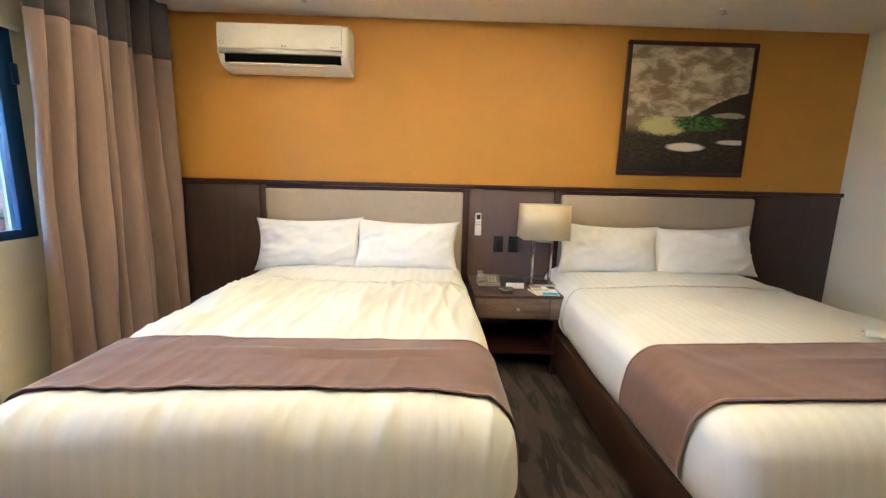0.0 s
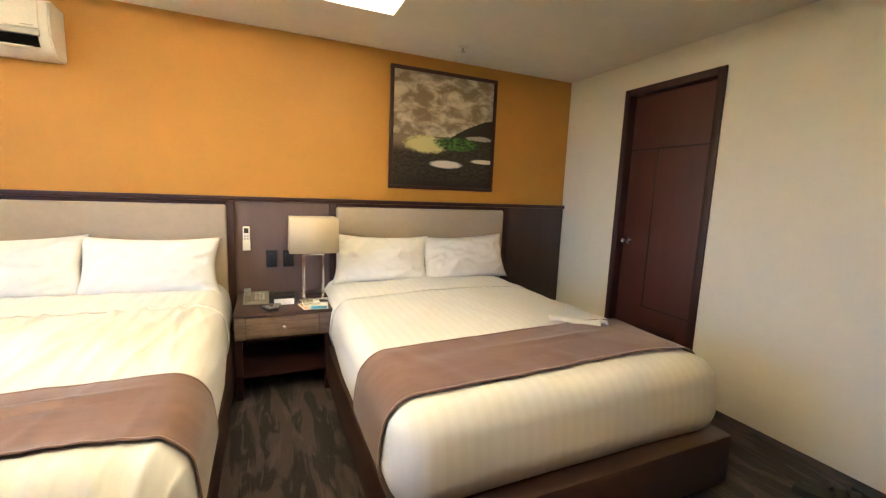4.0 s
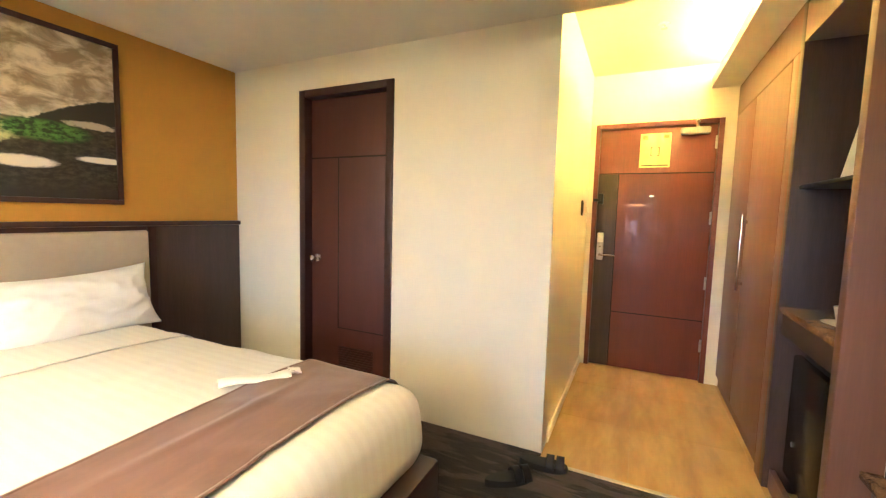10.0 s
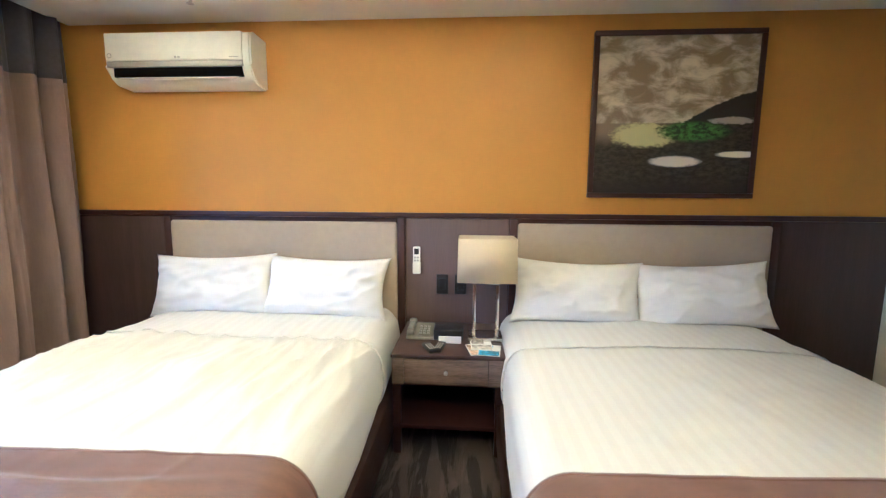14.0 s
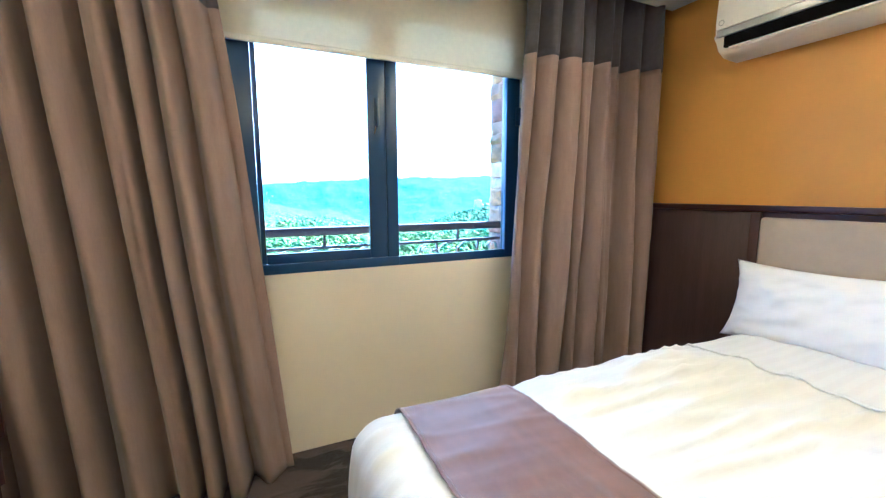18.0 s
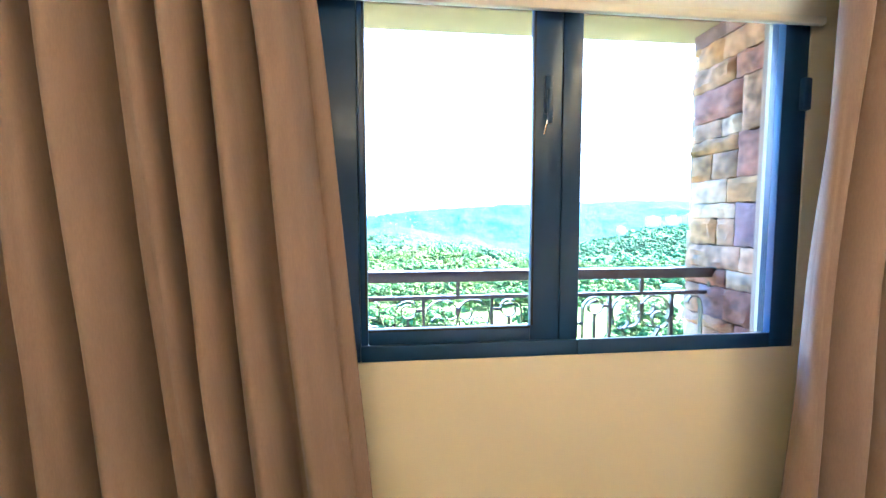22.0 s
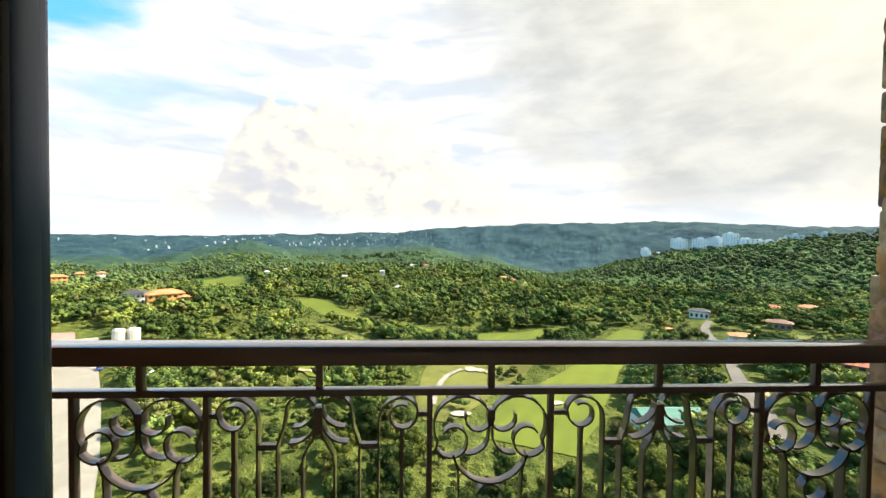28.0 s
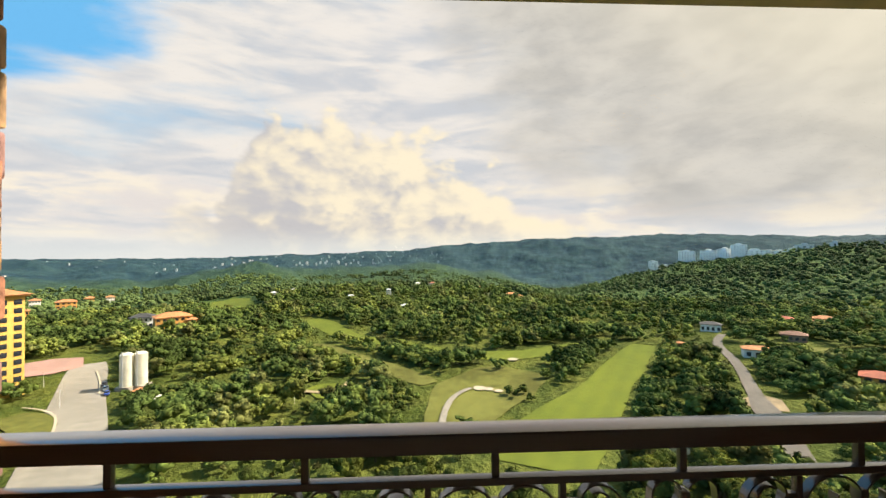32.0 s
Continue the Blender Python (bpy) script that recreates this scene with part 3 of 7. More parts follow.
def bed(cx, y0, seed, name_label, side_drop):
    """Mattress with tucked cover, on a dark base; foot at y0."""
    hx, r = 0.645, 0.105
    y1 = 3.335
    cy, hy = (y0 + r + y1) / 2, (y1 - y0 - r) / 2
    zt = 0.625

    def fold(s, t):
        a = noise.noise(Vector((s * 1.3 + seed, t * 1.1, 0.3)))
        b = noise.noise(Vector((s * 3.1 + 0.8 * t + seed, t * 7.5 - s * 2.0, 1.7)))
        c = noise.noise(Vector(((s * 0.9 + t * 0.5) * 9 + seed, (t - s * 0.3) * 2.2, 4.2)))
        return 0.014 * a + 0.008 * b + 0.014 * max(0.0, c) ** 1.2 * 0.45 + creases(s, t, seed)

    b = thing("bed", cx, cy, 0, name_label, "bed", "twin beds")
    bm = B(cx - 0.765, y0 - 0.06, 0.06, cx + 0.765, y1, 0.29, bev=0.02)
    box(bm, cx - 0.70, y0 + 0.02, 0.0, cx + 0.70, y1 - 0.05, 0.07)
    part("base", bm, BEDBASE, b, "dark brown bed base")
    part("mattress", B(cx - hx - 0.045, y0 + 0.03, 0.28, cx + hx + 0.045, y1, zt - 0.025, bev=0.06, seg=4), PILLOW, b)

    def sheet(name, s0, s1, t0, t1, off, nu, nv, mat, lab):
        bm = bmesh.new()
        grid_mesh(bm, lambda u, v: Vector((cx, cy, zt)) + Vector(bed_point(s0 + (s1 - s0) * u, t0 + (t1 - t0) * v, hx, hy, r, off, fold)), nu, nv)
        ob = part(name, bm, mat, b, lab, smooth=180)
        md = ob.modifiers.new("thickness", "SOLIDIFY")
        md.thickness, md.offset = 0.006, -1
        return ob

    sheet("duvet", -hx - side_drop, hx + side_drop, -hy - 0.40, hy - 0.42, 0.0, 190, 130, LINEN, "white satin-striped duvet cover")
    sheet("top_sheet", -hx - side_drop + 0.03, hx + side_drop - 0.03, hy - 0.56, hy + 0.03, 0.010, 120, 40, LINEN, "white sheet folded back below the pillows")
    return b, sheet, cx, cy, hx, hy


def runner(cx, cy, hx, hy, seed, y0, y1):
    """Brown satin runner laid over the cover; drawn as its own thing."""
    zt, r = 0.625, 0.105

    def fold(s, t):
        a = noise.noise(Vector((s * 1.3 + seed, t * 1.1, 0.3)))
        b = noise.noise(Vector((s * 3.1 + 0.8 * t + seed, t * 7.5 - s * 2.0, 1.7)))
        c = noise.noise(Vector(((s * 0.9 + t * 0.5) * 9 + seed, (t - s * 0.3) * 2.2, 4.2)))
        base = 0.014 * a + 0.008 * b + 0.014 * max(0.0, c) ** 1.2 * 0.45 + creases(s, t, seed)
        ridge = 0.022 * max(0.0, 1 - abs(t - y0 + cy - 0.26 - 0.09 * s + 0.03 * math.sin(5 * s)) / 0.035) * max(0.0, 1 - abs(s - 0.15) / 0.5)
        return base + 0.004 + (ridge if seed == 1 else 0.4 * ridge)

    e = 0.33
    run = thing("bed_runner", cx, y0, zt, "brown satin runner lying across the foot of the bed", "bed runner", group="bed runners")
    for nm, v0, v1, nv, off in (("cloth", 0.0, 1.0, 44, 0.009), ("hem", 0.0, 0.03, 2, 0.0098), ("hem", 0.97, 1.0, 2, 0.0098)):
        bm = bmesh.new()
        grid_mesh(bm, lambda u, v: Vector((cx, cy, zt)) + Vector(bed_point((2 * u - 1) * (hx + e), y0 + (y1 - y0) * (v0 + (v1 - v0) * v) - cy + 0.012 * math.sin(9 * u + seed), hx, hy, r, off, fold)), 170, nv)
        ob = part(nm, bm, SATIN, run, smooth=180)
        md = ob.modifiers.new("thickness", "SOLIDIFY")
        md.thickness, md.offset = 0.003, 1
    return run


b1 = bed(0.268, 1.335, 1, "made double bed with a creased white striped cover", 0.40)
b2 = bed(2.335, 1.335, 2, "made double bed with a smooth white striped cover", 0.40)
runner(*b1[2:], 1, 1.475, 1.875)
runner(*b2[2:], 2, 1.475, 1.895)


def pillow(cx, z, w, h, lean, seed, y=3.315, roll=0.0):
    """A plump pillow standing against the headboard, with pinched corners and a flat hem."""
    bm = bmesh.new()
    m = Matrix.Translation((cx, y, z)) @ Matrix.Rotation(radians(roll), 4, "Y") @ Matrix.Rotation(radians(-lean), 4, "X")

    def f(side):
        def g(u, v):
            a, b = 2 * u - 1, 2 * v - 1
            t = max(0.0, (1 - abs(a) ** 2.6) * (1 - abs(b) ** 2.6)) ** 0.55
            wob = noise.noise(Vector((a * 2.1 + seed, b * 2.3, side))) * 0.020 + noise.noise(Vector((a * 6 + seed, b * 5, side + 3))) * 0.011 + 0.022 * (1 - abs(noise.noise(Vector((a * 2.4 - b * 2 + seed, b * 1.6 + a, 9.0))))) ** 7 * (0.4 + abs(a))
            pin = 1 - 0.10 * (1 - abs(b) ** 2) * abs(a) ** 3
            pin2 = 1 - 0.14 * (1 - abs(a) ** 2) * abs(b) ** 3
            return m @ Vector((a * w / 2 * pin, side * (0.085 * t + wob * t) - 0.02, h / 2 + b * h / 2 * pin2))
        return g
    grid_mesh(bm, f(-1), 44, 30), grid_mesh(bm, f(1), 44, 30)
    bmesh.ops.remove_doubles(bm, verts=bm.verts, dist=0.0005)
    return solid("pillow", bm, PILLOW, "plump white cotton pillow leaning on the headboard", "pillow", group="pillows", smooth=180)


for i, (x, w) in enumerate(((-0.098, 0.76), (0.580, 0.75), (2.020, 0.75), (2.715, 0.76))):
    pillow(x, 0.595, w, 0.378, 17 + (i % 2) * 3, i * 5, 3.190 - 0.012 * (i % 2), (-1.5, 1.0, 2.0, -2.0)[i])


# ---- window ----
win = thing("window_1", XW, 1.65, WZ0, "two-part window in dark navy aluminium frames", "window", kind="structure")
FX0, FX1 = XW - 0.052, XW - 0.003
bm = bmesh.new()
box(bm, FX0, WY0, WZ0, FX1, 1.135, WZ1, bev=0.004)
box(bm, FX0, 2.445, WZ0, FX1, WY1, WZ1, bev=0.004)
box(bm, FX0, 1.135, WZ0, FX1, 1.795, 0.952, bev=0.004)
box(bm, FX0, 1.795, WZ0, FX1 - 0.014, 2.445, 0.922, bev=0.003)
box(bm, FX1 - 0.014, 1.795, WZ0, FX1, 2.445, 0.952, bev=0.003)
box(bm, FX0, 1.135, 2.11, FX1, 2.445, WZ1, bev=0.004)
box(bm, FX0 + 0.004, 1.735, 0.952, FX1 - 0.004, 1.795, 2.11, bev=0.004)
part("window_frame", bm, FRAME, win, "dark navy outer frame with a middle post")
bm = bmesh.new()
SX0, SX1 = XW - 0.034, XW - 0.008
box(bm, SX0, 1.1355, 0.953, SX1, 1.157, 2.105, bev=0.005)
box(bm, SX0, 1.644, 0.953, SX1, 1.734, 2.105, bev=0.005)
box(bm, SX0, 1.157, 0.953, SX1, 1.644, 1.000, bev=0.005)
box(bm, SX0, 1.157, 2.06, SX1, 1.644, 2.105, bev=0.005)
sash = part("sash", bm, FRAME, win, "hinged casement sash")
bm = bmesh.new()
for a, b in ((1.6445, 1.652), (1.150, 1.1565)):
    box(bm, SX1 - 0.024, a, 1.0, SX1 + 0.001, b, 2.06, bev=0.002)
box(bm, SX1 - 0.024, 1.157, 0.992, SX1 + 0.001, 1.644, 0.9995, bev=0.002)
part("gasket", bm, BLACK, sash)
h = part("handle", box(box(bmesh.new(), SX1, 1.676, 1.63, SX1 + 0.012, 1.700, 1.74, bev=0.004), SX1 + 0.012, 1.680, 1.60, SX1 + 0.026, 1.696, 1.70, bev=0.005), FRAME, sash, "slim window latch handle")
part("pull_cord", cyl(bmesh.new(), (SX1 + 0.02, 1.692, 1.66), (SX1 + 0.016, 1.672, 1.57), 0.0025, seg=8), CHROME, sash)
part("hinge", B(FX1, 2.50, 1.66, FX1 + 0.02, 2.528, 1.76, bev=0.006), FRAME, win)
for a, b, z0 in ((1.150, 1.650, 0.995), (1.796, 2.444, 0.924)):
    g = part("pane", B(XW - 0.030, a, z0, XW - 0.026, b, 2.10), GLASS2 if a < 1.5 else GLASS, win, "glass pane darkened to dim the view outside", smooth=0)
    g.visible_shadow = False
part("window_sill", B(XW - 0.19, WY0 - 0.03, 0.802, XW - 0.062, WY1 + 0.03, 0.852, bev=0.006), WARMLITCREAM, win, "pale rendered outer sill")

blind = thing("roller_blind", XW + 0.02, 1.75, 1.9, "cream roller blind drawn down over the window head", "roller blind")
part("cloth", B(XW + 0.022, 0.62, 1.935, XW + 0.026, 2.545, 2.43), BLIND, blind, "thin cream blind cloth", smooth=0)
part("bottom_bar", B(XW + 0.014, 0.62, 1.910, XW + 0.034, 2.545, 1.936, bev=0.006), PLASTIC, blind, "white bottom bar")
part("roller", cyl(bmesh.new(), (XW + 0.04, 0.62, 2.435), (XW + 0.04, 2.545, 2.435), 0.03, seg=20), BLIND, blind)


def curtain(label, y0t, y1t, y0b, y1b, folds, seed):
    """Pleated floor-length curtain: top band in slate brown, taupe below. y0t..y1t at the track, y0b..y1b at the hem."""
    c = thing("curtain", XW + 0.14, (y0b + y1b) / 2, 0, label, "curtain", "curtains")

    def at(u, z):
        k = max(0.0, 1 - z / 2.44)
        a = y0t + (y1t - y0t) * u
        b = y0b + (y1b - y0b) * u
        y = a + (b - a) * k ** 0.9
        x0 = XW + 0.165 + 0.02 * u * (1 if y0t > 2 else 0)
        ph = u * folds * 2 * math.pi + 1.3 * math.sin(2.3 * u * 6 + seed) + 0.8 * math.sin(31 * u) + 0.8 * math.sin(1.4 * z + 5 * u + seed) * k
        amp = (0.098 + 0.012 * k) * (0.78 + 0.55 * noise.noise(Vector((u * folds * 0.8, 0.3 * z, seed + 9)))) + 0.012 * noise.noise(Vector((u * 7, z * 0.6, seed)))
        x = x0 + amp * (1 - 2 * (0.5 - 0.5 * math.sin(ph)) ** 1.25) - 0.005 + 0.012 * math.sin(2.6 * ph + 1.1 * z) + 0.010 * noise.noise(Vector((u * 20, z * 2.0, seed + 2)))
        y -= 0.40 * (y1t - y0t) / (folds * 2 * math.pi) * math.cos(ph) - 0.008 * noise.noise(Vector((u * 9, z * 1.5, seed + 5)))
        if y0t < 0:     # the last width hangs flat and is pushed back to the wall
            q = min(1.0, max(0.0, (u - 0.90) / 0.10))
            x += (XW + 0.105 - x) * q * q * (3 - 2 * q)
        return Vector((x, y, z))

    n = int(folds * 22)
    for nm, z0, z1, nz, mat, lab in (("drape", 0.008, 1.992, 40, CURTAIN, "taupe woven main cloth"), ("band", 1.988, 2.462, 10, CURTBAND, "slate brown top band")):
        bm = bmesh.new()
        off = 0.002 if nm == "band" else 0.0
        grid_mesh(bm, lambda u, v: at(u, z0 + (z1 - z0) * v) + Vector((off, 0, 0)), n, nz)
        ob = part(nm, bm, mat, c, lab, smooth=180)
        md = ob.modifiers.new("thickness", "SOLIDIFY")
        md.thickness = 0.004
    part("hem", B(XW + 0.10, y0b + 0.05, 0.0, XW + 0.19, y0b + 0.052, 0.004), CURTAIN, c)
    return c


curtain("long taupe curtain with a slate top band, flaring at the hem", -0.50, 0.990, -0.52, 1.225, 14.0, 1.0)
curtain("long taupe curtain with a slate top band beside the panelling", 2.47, 3.375, 2.335, 3.375, 8.0, 6.0)
solid("curtain_track", B(XW + 0.12, -0.55, 2.458, XW + 0.17, 3.39, 2.4695, bev=0.003), PLASTIC, "white curtain track fixed in the ceiling slot", "curtain track")

# ---- balcony ----
XO = XW - 0.15
SLAB = material("balcony_concrete", (0.40, 0.36, 0.30), 0.8, vary=0.1, grain=12, bump=0.3, bump_scale=90)
STUCCO = material("tan_exterior_render", (0.54, 0.38, 0.26), 0.85, vary=0.08, grain=14, bump=0.4, bump_scale=160)
solid("balcony_floor", B(-2.62, -0.3, -0.3, XO, 3.55, -0.02, bev=0.01), SLAB, "concrete balcony floor outside the window", "balcony floor", "structure")
bm = bmesh.new()
box(bm, -2.70, -0.45, 2.466, -2.40, 3.55, 2.85, bev=0.012)
solid("balcony_beam", bm, STUCCO, "tan rendered beam over the balcony opening", "beam", "structure")
soffit = thing("balcony_soffit", -1.9, 1.6, 2.42, "white slatted soffit over the balcony", "soffit", kind="structure")
for i in range(8):
    part("slat", B(-2.395 + i * 0.117, -0.3, 2.53, -2.395 + i * 0.117 + 0.110, 3.5, 2.55, bev=0.004), WHITE, soffit)
part("backing", B(-2.395, -0.3, 2.551, XO, 3.5, 2.7), WHITE, soffit)
solid("wall_balcony", B(-2.55, 3.20, -0.3, XO, 3.45, 2.53), STUCCO, "core of the stone side wall", "wall", "structure")
solid("wall_balcony_2", B(-2.55, -0.34, -0.3, XO, -0.066, 2.53), STUCCO, "core of the other stone side wall", "wall", "structure")
bm = bmesh.new()
box(bm, XO - 0.02, -3.0, -0.3, XO, WY0 - 0.002, 2.53), box(bm, XO - 0.02, WY1 + 0.002, -0.3, XO, 3.199, 2.53), box(bm, XO - 0.02, WY0 - 0.002, WZ1 + 0.01, XO, WY1 + 0.002, 2.53)
box(bm, XO - 0.02, WY0 - 0.002, -0.3, XO, WY1 + 0.002, WZ0 - 0.06)
solid("wall_facade", bm, STUCCO, "tan rendered facade round the window", "wall", "structure")

STONES = [material("ledge_stone_" + n, c, 0.85, vary=0.30, grain=16, bump=1.0, bump_scale=38, per_object=0.14) for n, c in
          (("tan", (0.54, 0.28, 0.14)), ("ochre", (0.56, 0.275, 0.10)), ("rust", (0.42, 0.18, 0.11)), ("mauve", (0.31, 0.17, 0.155)), ("pale", (0.60, 0.37, 0.21)))]
MORTAR = material("sandy_mortar", (0.30, 0.20, 0.12), 0.95, bump=0.5, bump_scale=120)


def stone_mesh(w, h, d, seed):
    """A rough-faced block: front towards -y, lumpy face and uneven edges."""
    bm = bmesh.new()
    nu, nv = max(4, int(w / 0.03)), max(3, int(h / 0.03))

    def f(u, v):
        e = min(u, 1 - u) * w, min(v, 1 - v) * h
        edge = min(1.0, min(e) / 0.010)
        jag = 0.013 * noise.noise(Vector((u * w * 18 + seed, v * h * 18, 1.0)))
        dep = d * (0.62 + 0.38 * edge) + 0.024 * noise.noise(Vector((u * w * 9 + seed, v * h * 9, 5.0))) * edge + 0.022 * noise.noise(Vector((u * w * 26 + seed, v * h * 26, 7.0))) * edge
        return Vector((u * w + (jag if 0 < v < 1 else 0), -dep, v * h + jag))
    front = grid_mesh(bm, f, nu, nv)
    back = [bm.verts.new((0, 0.01, 0)), bm.verts.new((w, 0.01, 0)), bm.verts.new((w, 0.01, h)), bm.verts.new((0, 0.01, h))]
    loop = [[front[i][0] for i in range(nu + 1)], [front[nu][j] for j in range(nv + 1)], [front[i][nv] for i in range(nu, -1, -1)], [front[0][j] for j in range(nv, -1, -1)]]
    for k in range(4):
        a, b = back[k], back[(k + 1) % 4]
        bm.faces.new([a, *loop[k], b][::-1]) if len(loop[k]) == 2 else bm.faces.new([a] + loop[k] + [b])
    return bm


def stone_wall(name, label, flip, y):
    """Random ashlar facing on a balcony side wall, one mesh a stone. flip: -1 faces -y, 1 faces +y."""
    wall = thing(name, -2.0, y, 0, label, "stone wall", kind="structure")
    rnd = random.Random(11 if flip < 0 else 12)
    z, n = -0.25, 0
    while z < 2.50:
        h = min(rnd.choice((0.14, 0.20, 0.25, 0.30)), 2.525 - z)
        if 2.525 - z - h < 0.09:
            h = 2.525 - z
        if h < 0.04:
            break
        x = -2.60 + rnd.uniform(-0.03, 0.01)
        while x < XO - 0.01:
            w = min(rnd.uniform(0.18, 0.44), XO - x)
            if XO - x - w < 0.08:
                w = XO - x
            cut = rnd.choice((0.0, 0.36, 0.45, 0.55, 0.64)) if h > 0.15 else 0.0
            split = rnd.uniform(0.35, 0.65) if cut and w > 0.30 else 1.0
            pieces = [(0, w, cut, 1.0), (0, w * split, 0, cut), (w * split, w, 0, cut)] if cut else [(0, w, 0, 1.0)]
            for xa, xb, za, zb in pieces:
                if xb - xa < 0.03:
                    continue
                bm = stone_mesh(xb - xa - 0.006, (zb - za) * h - 0.006, rnd.uniform(0.040, 0.062), n * 3.7 + (0 if flip < 0 else 50))
                m = Matrix.Translation((x + xa, y, z + za * h))
                if flip > 0:
                    m = m @ Matrix.Diagonal((1, -1, 1, 1))
                bmesh.ops.transform(bm, matrix=m, verts=bm.verts)
                part("stone", bm, rnd.choices(STONES, (5, 4, 2, 2, 3))[0], wall, smooth=40)
                n += 1
            x += w
        z += h
    bm = B(-2.585, y + (0.004 if flip < 0 else -0.02), -0.28, XO, y + (0.02 if flip < 0 else -0.004), 2.52)
    part("mortar", bm, MORTAR, wall)
    # end faces, seen past the corner
    z = -0.25
    while z < 2.50:
        h = min(rnd.uniform(0.08, 0.2), 2.525 - z)
        ya, yb = (y - 0.03, y + 0.22) if flip < 0 else (y - 0.22, y + 0.03)
        part("stone", B(-2.63 + rnd.uniform(-0.012, 0.012), ya, z + 0.005, -2.57, yb, z + h - 0.005, bev=0.012), rnd.choice(STONES), wall, smooth=40)
        z += h
    return wall


stone_wall("stone_wall", "rough ledge stone facing on the balcony side wall", -1, 3.175)
stone_wall("stone_wall_far", "rough ledge stone facing on the opposite balcony side wall", 1, -0.036)


# ---- wrought iron railing ----
def strip(bm, pts, w=0.030, th=0.006, x=-2.415):
    """Flat iron bar bent along points (y, z); its width lies along x."""
    n = len(pts)
    rows = []
    for i in range(n):
        a, b = Vector(pts[max(0, i - 1)]), Vector(pts[min(n - 1, i + 1)])
        d = (b - a).normalized()
        nn = Vector((-d.y, d.x)) * th / 2
        p = Vector(pts[i])
        rows.append([bm.verts.new((x + sx * w / 2, (p + s * nn).x, (p + s * nn).y)) for sx, s in ((-1, -1), (-1, 1), (1, 1), (1, -1))])
    for i in range(n - 1):
        for k in range(4):
            bm.faces.new((rows[i][k], rows[i][(k + 1) % 4], rows[i + 1][(k + 1) % 4], rows[i + 1][k]))
    bm.faces.new(rows[0]), bm.faces.new(rows[-1][::-1])
    return bm


def arc(cy, cz, r, a0, a1, n=18, r1=None):
    r1 = r if r1 is None else r1
    return [(cy + (r + (r1 - r) * i / n) * math.cos(radians(a0 + (a1 - a0) * i / n)), cz + (r + (r1 - r) * i / n) * math.sin(radians(a0 + (a1 - a0) * i / n))) for i in range(n + 1)]


rail = thing("balcony_railing", -2.415, 1.6, 0, "dark bronze wrought iron balcony railing with scrollwork", "railing")
RY0, RY1 = -0.05, 3.17
part("handrail", B(-2.46, RY0, 0.972, -2.370, RY1, 1.034, bev=0.008), IRON, rail, "broad flat handrail")
part("upper_bar", B(-2.432, RY0, 0.868, -2.398, RY1, 0.890, bev=0.003), IRON, rail)
part("lower_bar", B(-2.432, RY0, 0.06, -2.398, RY1, 0.09, bev=0.003), IRON, rail)
PY = [0.492, 1.035, 1.583, 2.145, 2.700]
for y in (*PY, 3.15):
    part("post", B(-2.425, y - 0.011, 0.889, -2.405, y + 0.011, 0.973, bev=0.002), IRON, rail)
ZT = 0.868


def scroll_panel(c):
    """Heart-like scrolls between two upright bars, with a chain of rings below."""
    for s in (-1, 1):
        part("upright", B(-2.427, c + s * 0.198 - 0.009, 0.088, -2.403, c + s * 0.198 + 0.009, ZT + 0.002, bev=0.002), IRON, rail)
        g = lambda pts: [(c + s * (y - c), z) for y, z in pts]
        bm = bmesh.new()
        # big C: from the inner curl over the top, round the outside, to the lower curl
        pts = arc(c + 0.042, ZT - 0.075, 0.040, 20, -180, 14, 0.046)
        pts = pts[:-1] + arc(c + 0.082, ZT - 0.086, 0.080, 175, 90, 8)
        pts += arc(c + 0.090, ZT - 0.100, 0.094, 85, -30, 14)
        pts += arc(c + 0.122, ZT - 0.150, 0.060, -25, -150, 10, 0.048)
        pts += arc(c + 0.122, ZT - 0.145, 0.048, -155, -330, 14, 0.036)
        strip(bm, g(pts))
        part("scroll", bm, IRON, rail)
        bm = bmesh.new()
        strip(bm, g([(c + 0.006, ZT - 0.06), (c + 0.006, ZT - 0.12)] + arc(c + 0.070, ZT - 0.130, 0.064, 190, 280, 10)))
        part("scroll", bm, IRON, rail)
        bm = bmesh.new()
        strip(bm, g([(c + 0.120, ZT - 0.195), (c + 0.105, ZT - 0.245), (c + 0.088, 0.10)]))
        part("stay", bm, IRON, rail)
        bm = bmesh.new()
        strip(bm, g(arc(c, ZT - 0.165, 0.125, -15, -90, 14)))
        part("scroll", bm, IRON, rail)
    part("collar", B(-2.433, c - 0.013, ZT - 0.085, -2.397, c + 0.013, ZT - 0.048, bev=0.003), IRON, rail)
    for k in range(4):
        bm = bmesh.new()
        strip(bm, arc(c, ZT - 0.335 - 0.088 * k, 0.042, 0, 360, 24))
        part("ring", bm, IRON, rail)


